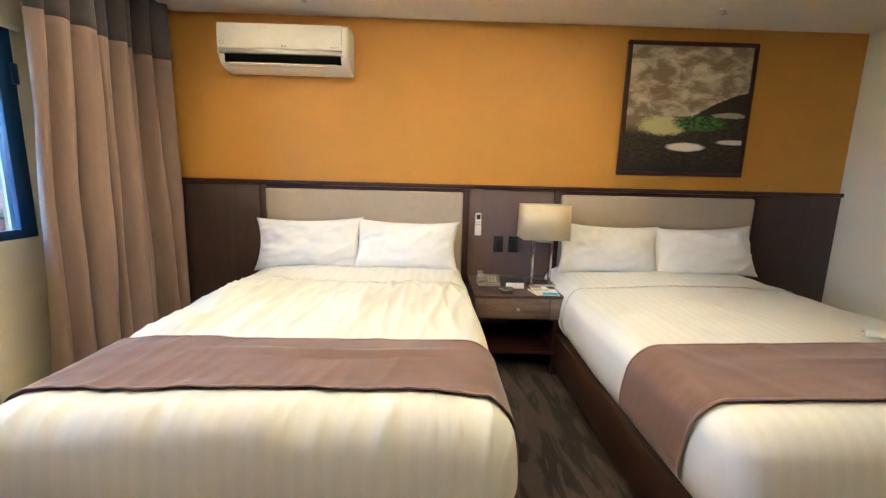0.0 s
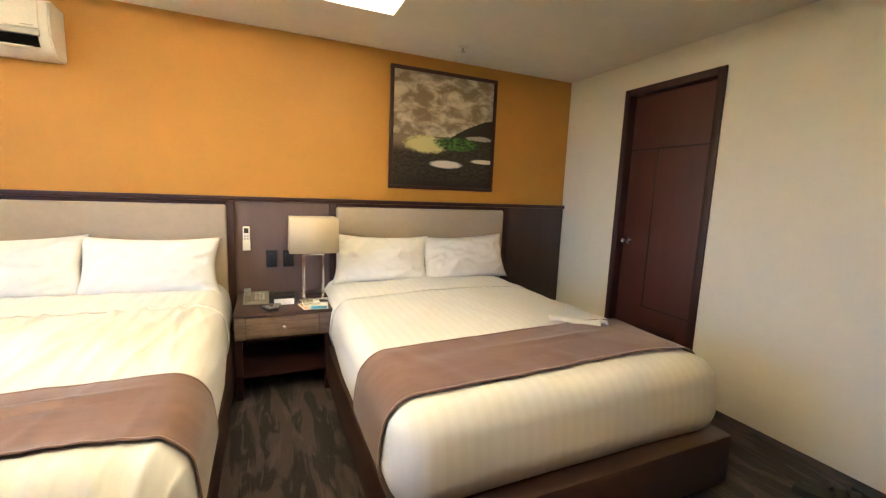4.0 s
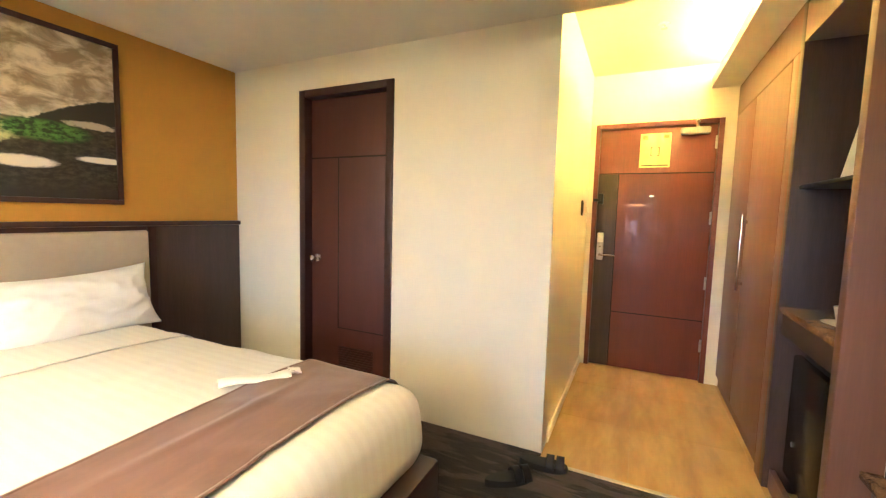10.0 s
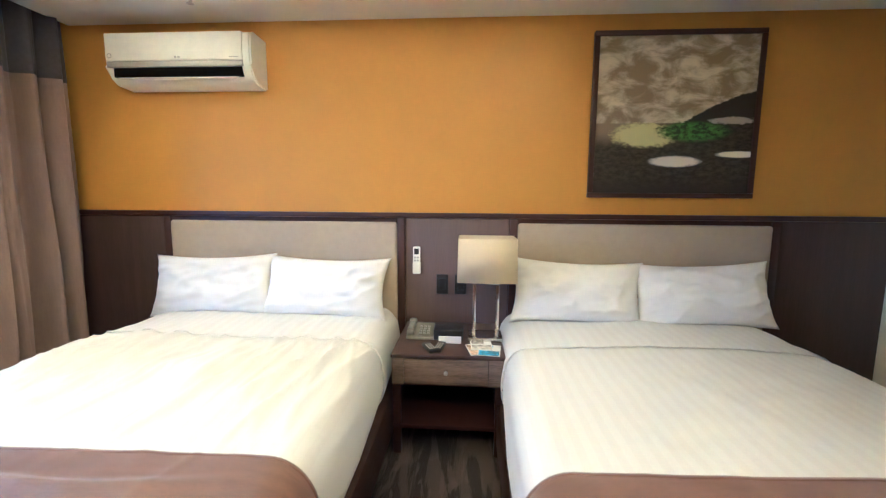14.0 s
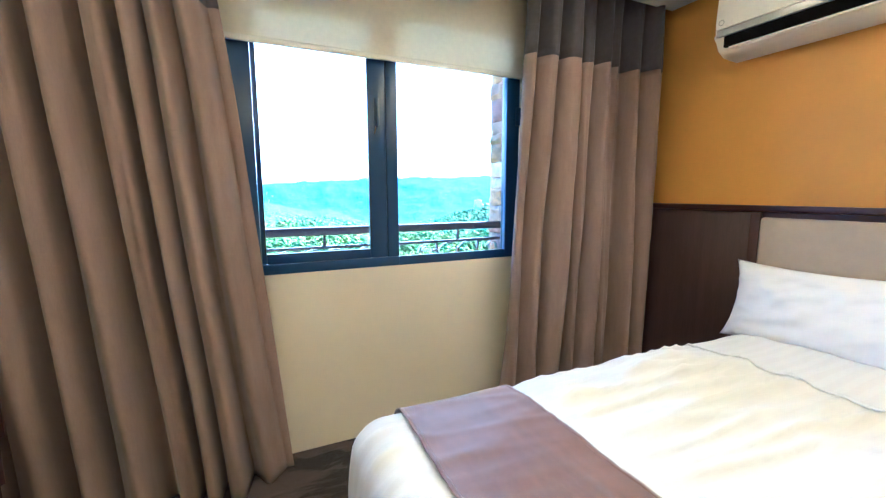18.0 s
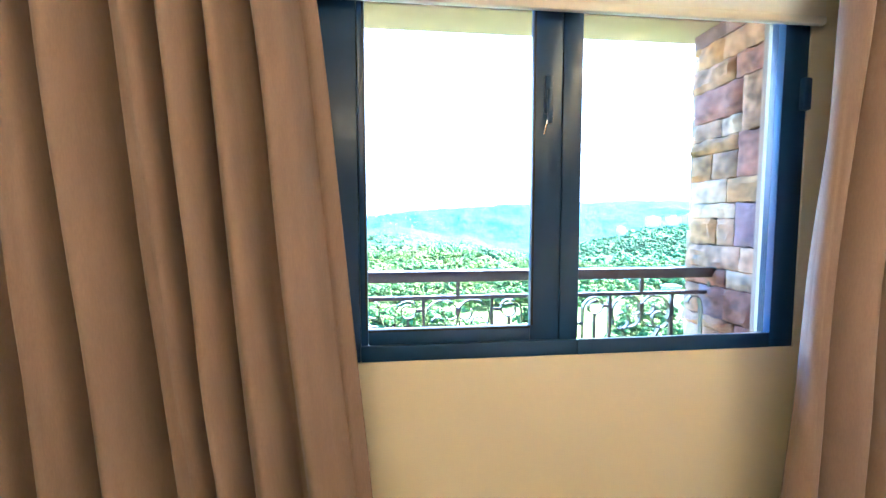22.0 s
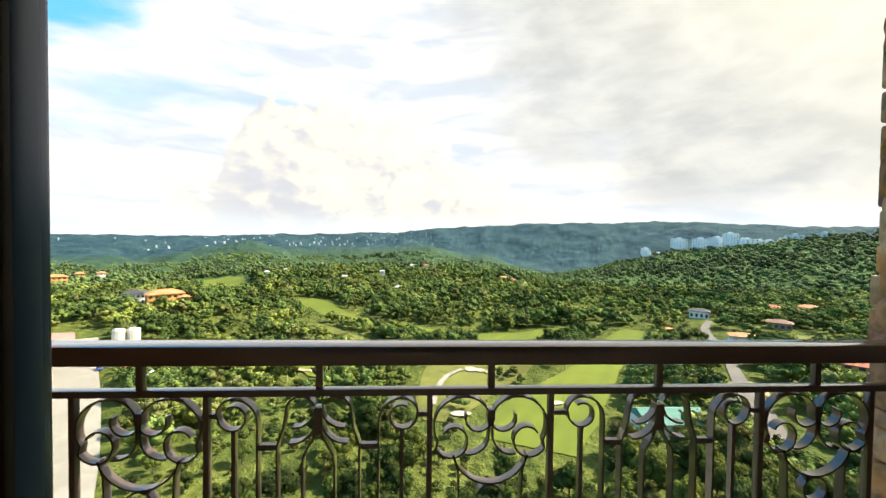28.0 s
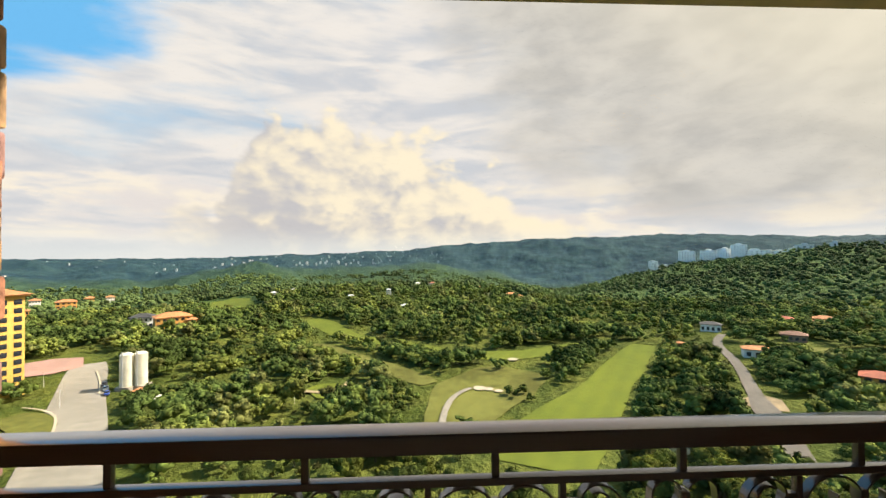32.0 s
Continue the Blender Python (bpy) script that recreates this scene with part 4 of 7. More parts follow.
def flare_panel(c):
    """Tulip motif with hooked bars on both sides."""
    part("collar", B(-2.434, c - 0.014, ZT - 0.12, -2.396, c + 0.014, ZT - 0.035, bev=0.003), IRON, rail)
    for s in (-1, 1):
        g = lambda pts: [(c + s * (y - c), z) for y, z in pts]
        for pts, nm in (
            ([(c + 0.012, ZT - 0.03)] + arc(c + 0.055, ZT - 0.045, 0.045, 150, 15, 12) + [(c + 0.108, ZT - 0.10), (c + 0.128, ZT - 0.155), (c + 0.128, 0.088)], "bar"),
            ([(c + 0.008, ZT - 0.10), (c + 0.016, ZT - 0.135), (c + 0.045, ZT - 0.185), (c + 0.050, ZT - 0.22), (c + 0.050, 0.088)], "bar"),
            (arc(c + 0.075, ZT - 0.035, 0.065, 185, 275, 8), "leaf"),
            (arc(c + 0.085, ZT - 0.075, 0.075, 185, 275, 8), "leaf"),
            (arc(c + 0.262, ZT - 0.065, 0.034, 60, 360, 16, 0.046) + arc(c + 0.262, ZT - 0.058, 0.050, 5, 95, 8) + arc(c + 0.262, ZT - 0.082, 0.074, 95, 180, 8)[1:] + [(c + 0.188, 0.088)], "hook"),
        ):
            bm = bmesh.new()
            strip(bm, g(pts))
            part(nm, bm, IRON, rail)
        part("upright", B(-2.425, c + s * 0.262 - 0.006, 0.088, -2.405, c + s * 0.262 + 0.006, ZT - 0.110), IRON, rail)
        a, b = sorted((c + s * 0.128, c + s * 0.188))
        part("link", B(-2.424, a, ZT - 0.172, -2.406, b, ZT - 0.155), IRON, rail)
        a, b = sorted((c + s * 0.308, c + s * 0.352))
        part("link", B(-2.424, a, ZT - 0.070, -2.406, b, ZT - 0.055), IRON, rail)


for y in (PY[0], PY[2], PY[4]):
    scroll_panel(y)
for y in (PY[1], PY[3]):
    flare_panel(y)
for y, s in ((3.06, 1), (0.15, -1)):
    bm = bmesh.new()
    strip(bm, [(y - s * 0.06, ZT - 0.06)] + arc(y - s * 0.02, ZT - 0.055, 0.042, 180 if s > 0 else 0, 90, 8)[1:] + [(y + s * 0.02, ZT - 0.03), (y + s * 0.035, ZT - 0.10), (y + s * 0.035, 0.088)])
    part("hook", bm, IRON, rail)


# ---- doors ----
def groove(bm, y0, z0, y1, z1, x, s):
    """A fine dark line let into a door face at x; s: the side it faces."""
    box(bm, x, y0, z0, x + s * 0.0025, y1, z1)


d1 = thing("door_1", XR + 0.06, (DY0 + DY1) / 2, 0, "closed dark red-brown veneered bathroom door in a dark frame", "door", kind="structure")
bm = bmesh.new()
box(bm, XR - 0.014, DY1 - 0.004, 0, XR + 0.12, DY1 + 0.046, DZ + 0.045, bev=0.004)
box(bm, XR - 0.014, DY0 - 0.046, 0, XR + 0.12, DY0 + 0.004, DZ + 0.045, bev=0.004)
box(bm, XR - 0.014, DY0 + 0.004, DZ - 0.004, XR + 0.12, DY1 - 0.004, DZ + 0.045, bev=0.004)
part("door_frame", bm, DARKTRIM, d1, "dark brown door frame")
leaf = part("door_leaf", B(XR + 0.055, DY0 + 0.006, 0.008, XR + 0.095, DY1 - 0.006, DZ - 0.006, bev=0.003), DOORDARK, d1)
bm = bmesh.new()
groove(bm, DY0 + 0.01, 1.672, DY1 - 0.01, 1.682, XR + 0.055, -1)
groove(bm, 2.455, 0.49, 2.462, 1.672, XR + 0.055, -1)
groove(bm, DY0 + 0.01, 0.485, 2.462, 0.492, XR + 0.055, -1)
part("groove", bm, GROOVE, leaf)
for i in range(9):
    part("louvre", B(XR + 0.046, 2.16, 0.21 + i * 0.017, XR + 0.056, 2.45, 0.221 + i * 0.017, bev=0.002), DARKTRIM, leaf)
k = cyl(bmesh.new(), (XR + 0.055, 2.645, 0.975), (XR + 0.047, 2.645, 0.975), 0.030, 0.026, 24)
cyl(k, (XR + 0.05, 2.645, 0.975), (XR + 0.012, 2.645, 0.975), 0.010, 0.012, 16)
bmesh.ops.create_uvsphere(k, u_segments=20, v_segments=12, radius=0.026, matrix=Matrix.Translation((XR + 0.0, 2.645, 0.975)) @ Matrix.Diagonal((0.85, 1, 1, 1)))
part("knob", k, CHROME, leaf, "round chrome knob")

d2 = thing("door_2", XD + 0.06, (EY0 + EY1) / 2, 0, "closed red-brown entrance door with a dark lock-side strip", "door", kind="structure")
bm = bmesh.new()
box(bm, XD - 0.012, EY1 - 0.004, 0, XD + 0.12, EY1 + 0.032, EZ + 0.035, bev=0.004)
box(bm, XD - 0.012, EY0 - 0.032, 0, XD + 0.12, EY0 + 0.004, EZ + 0.035, bev=0.004)
box(bm, XD - 0.012, EY0 + 0.004, EZ - 0.004, XD + 0.12, EY1 - 0.004, EZ + 0.035, bev=0.004)
part("door_frame", bm, DOORWOOD, d2, "red-brown door frame")
leaf = part("door_leaf", B(XD + 0.018, EY0 + 0.006, 0.008, XD + 0.062, EY1 - 0.006, EZ - 0.006, bev=0.003), DOORWOOD, d2)
part("lock_strip", B(XD + 0.0155, 0.755, 0.010, XD + 0.020, EY1 - 0.008, 1.682, bev=0.001), DARKWOOD, leaf, "dark veneer strip on the lock side")
bm = bmesh.new()
groove(bm, EY0 + 0.01, 1.684, EY1 - 0.01, 1.692, XD + 0.018, -1)
groove(bm, 0.746, 0.01, 0.754, 1.684, XD + 0.018, -1)
groove(bm, EY0 + 0.01, 0.496, 0.746, 0.503, XD + 0.018, -1)
part("groove", bm, GROOVE, leaf)
n = part("notice", B(XD + 0.0135, 0.375, 1.735, XD + 0.0175, 0.600, 2.010, bev=0.001), material("yellow_notice_card", (0.78, 0.74, 0.20), 0.5, vary=0.04), leaf, "yellow safety notice card")
bm = bmesh.new()
for y0, y1, z0, z1 in ((0.455, 0.460, 1.83, 1.90), (0.515, 0.520, 1.83, 1.90), (0.46, 0.47, 1.83, 1.835), (0.505, 0.515, 1.895, 1.90), (0.39, 0.585, 1.748, 1.756), (0.46, 0.47, 1.895, 1.90), (0.505, 0.515, 1.83, 1.835)):
    box(bm, XD + 0.0125, y0, z0, XD + 0.0136, y1, z1)
part("marking", bm, BLACK, n)
bm = bmesh.new()
box(bm, XD + 0.0125, 0.545, 1.96, XD + 0.0136, 0.585, 1.995), box(bm, XD + 0.0125, 0.39, 1.97, XD + 0.0136, 0.43, 1.995)
part("emblem", bm, material("orange_print", (0.75, 0.42, 0.05), 0.6), n)
bm = cyl(bmesh.new(), (XD + 0.02, 0.497, 1.50), (XD + 0.010, 0.497, 1.50), 0.011, 0.011, 16)
box(bm, XD + 0.008, 0.470, 1.494, XD + 0.014, 0.50, 1.506, bev=0.002)
part("peephole", bm, CHROME, leaf)
lk = part("lock_plate", B(XD - 0.004, 0.838, 0.945, XD + 0.017, 0.893, 1.185, bev=0.012, seg=3), STEEL, leaf, "satin steel card lock")
part("reader", B(XD - 0.012, 0.842, 1.10, XD - 0.003, 0.889, 1.18, bev=0.008), PLASTIC, lk)
bm = cyl(bmesh.new(), (XD, 0.866, 0.995), (XD - 0.045, 0.866, 0.995), 0.010, 0.010, 12)
cyl(bm, (XD - 0.042, 0.870, 0.995), (XD - 0.042, 0.745, 0.992), 0.009, 0.008, 12)
part("lever", bm, CHROME, lk)
part("thumb_turn", B(XD - 0.018, 0.858, 1.055, XD - 0.003, 0.874, 1.07, bev=0.003), CHROME, lk)
bm = box(B(XD - 0.02, 0.86, 1.43, XD + 0.017, 0.905, 1.52, bev=0.006), XD - 0.03, 0.88, 1.45, XD - 0.018, 0.94, 1.475, bev=0.004)
part("security_latch", bm, BLACK, leaf)
for z in (0.25, 0.76, 1.28, 1.87):
    part("hinge", cyl(bmesh.new(), (XD + 0.008, EY0 + 0.012, z), (XD + 0.008, EY0 + 0.012, z + 0.10), 0.008, seg=12), STEEL, d2)
cl = part("door_closer", B(XD - 0.045, 0.115, 1.985, XD + 0.017, 0.315, 2.035, bev=0.010), SILVER, leaf, "silver overhead door closer")
bm = cyl(bmesh.new(), (XD - 0.015, 0.20, 2.035), (XD - 0.015, 0.20, 2.055), 0.012, seg=12)
cyl(bm, (XD - 0.015, 0.20, 2.05), (XD - 0.20, 0.225, 2.058), 0.007, seg=8), cyl(bm, (XD - 0.20, 0.225, 2.058), (XD - 0.012, 0.19, 2.085), 0.007, seg=8)
part("arm", bm, STEEL, cl)
sw = thing("light_switch", 5.02, YC, 1.385, "small black switch plate on the corridor wall", "light switch")
part("plate", B(4.985, YC - 0.010, 1.325, 5.055, YC - 0.0005, 1.445, bev=0.004), BLACK, sw)
part("rocker", B(4.997, YC - 0.014, 1.345, 5.043, YC - 0.009, 1.425, bev=0.003), BLACK, sw)

# ---- wardrobe and niche ----
YW, TX = -0.05, 3.39
wd = thing("wardrobe", 4.7, -0.35, 0, "built-in brown laminate wardrobe with two tall doors", "wardrobe")
part("carcass", B(4.10, YS + 0.01, 0.0, XD - 0.004, YW - 0.022, 2.32), MIDWOOD, wd)
for a, b in ((4.862, XD - 0.02), (4.20, 4.855)):
    dr = part("door", B(a, YW - 0.02, 0.09, b, YW, 2.10, bev=0.003), MIDWOOD, wd)
    hx = 4.81 if a < 4.5 else 4.905
    bm = B(hx - 0.012, YW + 0.022, 0.86, hx + 0.012, YW + 0.036, 1.36, bev=0.005)
    box(bm, hx - 0.006, YW, 0.90, hx + 0.006, YW + 0.024, 0.92), box(bm, hx - 0.006, YW, 1.30, hx + 0.006, YW + 0.024, 1.32)
    if a < 4.5:
        part("handle", bm, CHROME, dr, "long brushed metal pull handle")
    else:
        bm.free()
part("filler", B(4.10, YW - 0.02, 2.108, XD - 0.004, YW - 0.002, 2.322), MIDWOOD, wd)
part("jamb", B(4.10, YW - 0.02, 0.0, 4.195, YW - 0.001, 2.105, bev=0.003), MIDWOOD, wd)
part("plinth", B(4.195, YW - 0.05, 0.0, XD - 0.006, YW - 0.03, 0.088), DARKTRIM, wd)

nc = thing("niche_cabinet", 3.75, -0.35, 0, "open dark wood niche with shelf, granite ledge and fridge bay", "cabinet")
part("side", B(TX, YS + 0.01, 0.0, TX + 0.05, YW, 2.45, bev=0.003), MIDWOOD, nc, "tall brown side panel")
part("side", B(4.05, YS + 0.01, 0.0, 4.098, YW, 2.32, bev=0.003), DARKWOOD, nc)
part("back", B(TX + 0.05, YS + 0.012, 0.0, 4.05, YS + 0.035, 2.30), DARKWOOD, nc)
part("top", B(TX + 0.05, YS + 0.035, 2.13, 4.05, YW, 2.30, bev=0.003), MIDWOOD, nc)
part("ledge", B(TX + 0.05, YS + 0.035, 0.885, 4.05, YW - 0.004, 0.915, bev=0.006), GRANITE, nc, "speckled granite ledge")
part("shelf", B(TX + 0.05, YS + 0.035, 1.47, 4.05, YW - 0.03, 1.485, bev=0.003), BLACK, nc, "thin black shelf")
part("apron", B(TX + 0.05, YW - 0.04, 0.78, 4.05, YW - 0.02, 0.884), DARKWOOD, nc)
part("plinth", B(TX + 0.05, YW - 0.05, 0.0, 4.05, YW - 0.025, 0.10, bev=0.003), MIDWOOD, nc)
fr = thing("mini_fridge", 3.75, -0.35, 0.1, "black mini fridge standing in the niche bay", "mini fridge")
part("body", B(TX + 0.09, YS + 0.06, 0.1, 4.02, -0.155, 0.70, bev=0.01), BLACK, fr)
part("door", B(TX + 0.09, -0.15, 0.12, 4.02, -0.115, 0.70, bev=0.010), material("gloss_black_fridge_door", (0.015, 0.012, 0.012), 0.18, vary=0.1), fr)
part("badge", cyl(bmesh.new(), (3.93, -0.115, 0.30), (3.93, -0.1135, 0.30), 0.012, seg=16), STEEL, fr)
card = thing("tent_card", 3.60, -0.16, 1.485, "white folded information card on the niche shelf", "card")
bm = bmesh.new()
for s in (-1, 1):
    vs = [bm.verts.new(p) for p in ((3.60 + s * 0.05, -0.25, 1.487), (3.60 + s * 0.05, -0.09, 1.487), (3.60, -0.11, 1.68), (3.60, -0.23, 1.68))]
    bm.faces.new(vs)
ob = part("sheet", bm, PAPER, card)
md = ob.modifiers.new("thickness", "SOLIDIFY")
md.thickness = 0.0015
part("print", B(3.577, -0.20, 1.60, 3.580, -0.14, 1.62), BLACK, card)
cup = thing("cup_and_saucer", 3.70, -0.17, 0.915, "white porcelain cup on a saucer on the granite ledge", "cup")
part("saucer", cyl(bmesh.new(), (3.70, -0.17, 0.916), (3.70, -0.17, 0.926), 0.045, 0.075, 28), PLASTIC, cup)
bm = cyl(bmesh.new(), (3.70, -0.17, 0.927), (3.70, -0.17, 0.99), 0.028, 0.040, 24)
part("bowl", bm, PLASTIC, cup)
h = cyl(bmesh.new(), (3.665, -0.17, 0.975), (3.645, -0.17, 0.965), 0.005, seg=8)
cyl(h, (3.645, -0.17, 0.966), (3.648, -0.17, 0.945), 0.005, seg=8), cyl(h, (3.648, -0.17, 0.946), (3.668, -0.17, 0.938), 0.005, seg=8)
part("handle", h, PLASTIC, cup)

bench = thing("luggage_bench", 2.4, -0.4, 0, "low brown bench with a speckled granite top", "bench")
part("top", B(1.2, YS + 0.01, 0.47, TX - 0.002, -0.13, 0.50, bev=0.006), GRANITE, bench, "speckled brown granite top")
part("front", B(1.2, -0.19, 0.06, TX - 0.004, -0.165, 0.468, bev=0.004), MIDWOOD, bench)
part("side", B(1.2, YS + 0.01, 0.0, 1.23, -0.19, 0.468), MIDWOOD, bench)
part("plinth", B(1.23, -0.24, 0.0, TX - 0.004, -0.215, 0.06), DARKTRIM, bench)

# shopping bag: dark gusset, printed front
bagm = Matrix.Translation((3.225, -0.235, 0.50)) @ Matrix.Rotation(radians(20), 4, "Z")
bag = thing("shopping_bag", 3.2, -0.3, 0.5, "open green, white and black printed shopping bag on the bench", "shopping bag")


def bag_box(a, bev=0.0):
    bm = B(*a, bev=bev)
    bmesh.ops.transform(bm, matrix=bagm, verts=bm.verts)
    return bm


BW, BD, BH = 0.36, 0.145, 0.42
part("gusset", bag_box((-0.001, 0.0, 0.002, BD, 0.004, BH)), BLACK, bag, "black side gusset")
GREEN = material("green_printed_film", (0.05, 0.22, 0.10), 0.4, vary=0.25, grain=20)
PALE = material("pale_printed_film", (0.72, 0.69, 0.56), 0.4, vary=0.1, grain=20)


def film(name, y0, y1, z0, z1, lift, mat, label="", nu=16, nv=16):
    """A piece of the slack printed front: bulged and creased, its upper rim sagging between the handles."""
    def f(u, v):
        y, z = y0 + (y1 - y0) * u, z0 + (z1 - z0) * v
        k = z / BH
        bulge = 0.020 * math.sin(math.pi * min(1.0, -y / BW)) * math.sin(math.pi * min(1.0, k * 0.9))
        crease = 0.006 * noise.noise(Vector((y * 22, z * 14, 1.0))) + 0.004 * (1 - abs(noise.noise(Vector((y * 16 + z * 9, z * 12, 4.0))))) ** 5
        sag = 0.014 * k ** 3 * math.sin(math.pi * 2.0 * y / BW) ** 2
        return bagm @ Vector((-0.002 - bulge - crease - lift, y, z - sag))
    bm = bmesh.new()
    grid_mesh(bm, f, nu, nv)
    ob = part(name, bm, mat, bag, label, smooth=180)
    md = ob.modifiers.new("thickness", "SOLIDIFY")
    md.thickness = 0.001
    return ob


film("front_face", -BW, 0.0, 0.002, BH, 0.0, PALE, "white printed front", 40, 40)
part("back_face", bag_box((BD, -BW, 0.002, BD + 0.004, 0.002, BH)), PALE, bag)
part("far_gusset", bag_box((0.0, -BW, 0.002, BD, -BW + 0.004, BH)), BLACK, bag)
part("bottom", bag_box((0.0, -BW, 0.0015, BD, 0.0, 0.006)), GREEN, bag)
LEAFG = material("bright_green_print", (0.12, 0.36, 0.10), 0.4, vary=0.3, grain=26)
BROWN = material("brown_print", (0.33, 0.17, 0.07), 0.45, vary=0.3, grain=30)
for a in ((-0.165, -0.012, 0.012, 0.150, GREEN), (-0.120, -0.022, 0.150, 0.205, GREEN), (-0.060, -0.018, 0.195, 0.262, LEAFG), (-0.345, -0.172, 0.012, 0.105, GREEN),
          (-0.150, -0.110, 0.035, 0.120, LEAFG), (-0.320, -0.262, 0.215, 0.285, LEAFG), (-0.262, -0.178, 0.195, 0.270, BROWN), (-0.235, -0.185, 0.110, 0.190, BROWN), (-0.052, -0.015, 0.270, 0.290, LEAFG)):
    film("print", a[0], a[1], a[2], a[3], 0.0016 + 0.0006 * (a[4] is not GREEN), a[4], "green and brown landscape print", 8, 8)
ltr = material("ochre_print", (0.70, 0.50, 0.18), 0.5)


def bag_text(word, size, place, turn, mat, label):
    """A printed word on the bag, as a thin mesh."""
    cu = bpy.data.curves.new("word", "FONT")
    cu.body, cu.size, cu.extrude, cu.align_x = word, size, 0.0006, "LEFT"
    tmp = bpy.data.objects.new("word", cu)
    bm = bmesh.new()
    bm.from_mesh(tmp.to_mesh())
    tmp.to_mesh_clear()
    bpy.data.objects.remove(tmp)
    bmesh.ops.transform(bm, matrix=bagm @ Matrix.Translation(place) @ turn, verts=bm.verts)
    return part("print", bm, mat, bag, label, smooth=0)


FRONT = Matrix.Rotation(radians(-90), 4, "Z") @ Matrix.Rotation(radians(90), 4, "X")
bag_text("NEW", 0.098, (-0.0200, -0.022, 0.306), FRONT, ltr, "ochre printed word")
# upright script on the gusset, as plain slanted strokes
zz = 0.075
for hgt, wdt in ((0.052, 0.046), (0.022, 0.026), (0.018, 0.026), (0.022, 0.026), (0.022, 0.044), (0.022, 0.026), (0.009, 0.050), (0.009, 0.050), (0.020, 0.026)):
    bm = bmesh.new()
    n = 3 if hgt > 0.04 else 2 if hgt > 0.012 else 1
    for q in range(n):
        z0 = zz + hgt * q / n
        box(bm, 0.048, 0.0035, z0, 0.048 + wdt, 0.0052, z0 + hgt / n * 0.55)
    if n > 1:
        box(bm, 0.048 + wdt - 0.007, 0.0035, zz, 0.048 + wdt, 0.0052, zz + hgt * 0.8)
    bmesh.ops.transform(bm, matrix=bagm, verts=bm.verts)
    part("print", bm, PAPER, bag, "white upright print")
    zz += hgt + 0.006
part("trim", bag_box((-0.003, 0.001, 0.0, 0.004, 0.007, BH)), GREEN, bag)
for y in (-0.10, -0.26):
    part("handle", bag_box((-0.006, y - 0.012, BH - 0.05, -0.003, y + 0.012, BH + 0.02)), GREEN, bag)
bx = thing("carton", 2.93, -0.40, 0.5, "white and blue printed carton on the bench", "carton")
bm = B(2.84, -0.46, 0.5, 3.02, -0.24, 0.735, bev=0.003)
part("box", bm, PAPER, bx)
part("print", B(2.837, -0.40, 0.62, 2.841, -0.27, 0.72), material("cyan_print", (0.05, 0.42, 0.70), 0.4), bx)
MAG, VIO = material("magenta_print", (0.55, 0.05, 0.20), 0.4), material("violet_print", (0.20, 0.14, 0.45), 0.4)
for y0, y1, z0, z1, pm in ((-0.30, -0.262, 0.595, 0.615, MAG), (-0.345, -0.305, 0.597, 0.612, MAG), (-0.335, -0.265, 0.570, 0.577, VIO), (-0.335, -0.265, 0.545, 0.562, VIO), (-0.335, -0.275, 0.532, 0.536, VIO), (-0.335, -0.275, 0.522, 0.526, VIO), (-0.335, -0.285, 0.512, 0.516, VIO)):
    part("print", B(2.8372, y0, z0, 2.8405, y1, z1), pm, bx)
for x0, x1, z0, z1, pm in ((2.86, 2.92, 0.60, 0.62, MAG), (2.86, 2.98, 0.575, 0.583, VIO), (2.86, 2.96, 0.555, 0.563, VIO), (2.94, 3.01, 0.65, 0.72, VIO)):
    part("print", B(x0, -0.2405, z0, x1, -0.2375, z1), pm, bx)
part("lid", B(2.838, -0.462, 0.733, 3.022, -0.238, 0.745, bev=0.003), material("cyan_lid", (0.08, 0.45, 0.72), 0.4), bx)

# slippers
RUB = material("black_rubber", (0.011, 0.010, 0.010), 0.6, vary=0.2, grain=60)


def slipper(x, y, turn):
    s = thing("slipper", x, y, 0, "black rubber slide slipper lying on the floor", "slipper", "pair of slippers")
    m = Matrix.Translation((x, y, 0)) @ Matrix.Rotation(radians(turn), 4, "Z")
    bm = bmesh.new()
    n = 28
    ring = []
    for i in range(n):
        a = 2 * math.pi * i / n
        ring.append((0.125 * math.cos(a), (0.045 + 0.008 * math.cos(a)) * math.sin(a)))
    lo = [bm.verts.new((px, py, 0.0)) for px, py in ring]
    hi = [bm.verts.new((px * 0.98, py * 0.96, 0.026 + 0.008 * (1 - (px / 0.125)) * 0.5)) for px, py in ring]
    for i in range(n):
        bm.faces.new((lo[i], lo[(i + 1) % n], hi[(i + 1) % n], hi[i]))
    bm.faces.new(hi), bm.faces.new(lo[::-1])
    bmesh.ops.transform(bm, matrix=m, verts=bm.verts)
    part("sole", bm, RUB, s)
    for cx in (0.035, 0.085):
        bm = bmesh.new()
        grid_mesh(bm, lambda u, v: m @ Vector((cx - 0.020 + 0.040 * u, -0.052 + 0.104 * v, 0.018 + 0.055 * math.sin(math.pi * v) ** 0.7)), 4, 14)
        ob = part("strap", bm, RUB, s, smooth=180)
        md = ob.modifiers.new("thickness", "SOLIDIFY")
        md.thickness = 0.006


slipper(3.50, 1.085, -50)
slipper(3.70, 0.955, -82)

# ---- nightstand and what stands on it ----
ns = thing("nightstand", 1.315, 3.08, 0, "dark wood nightstand with one grey oak drawer and an open bay", "nightstand")
NX0, NX1, NY0 = 1.045, 1.60, 2.845
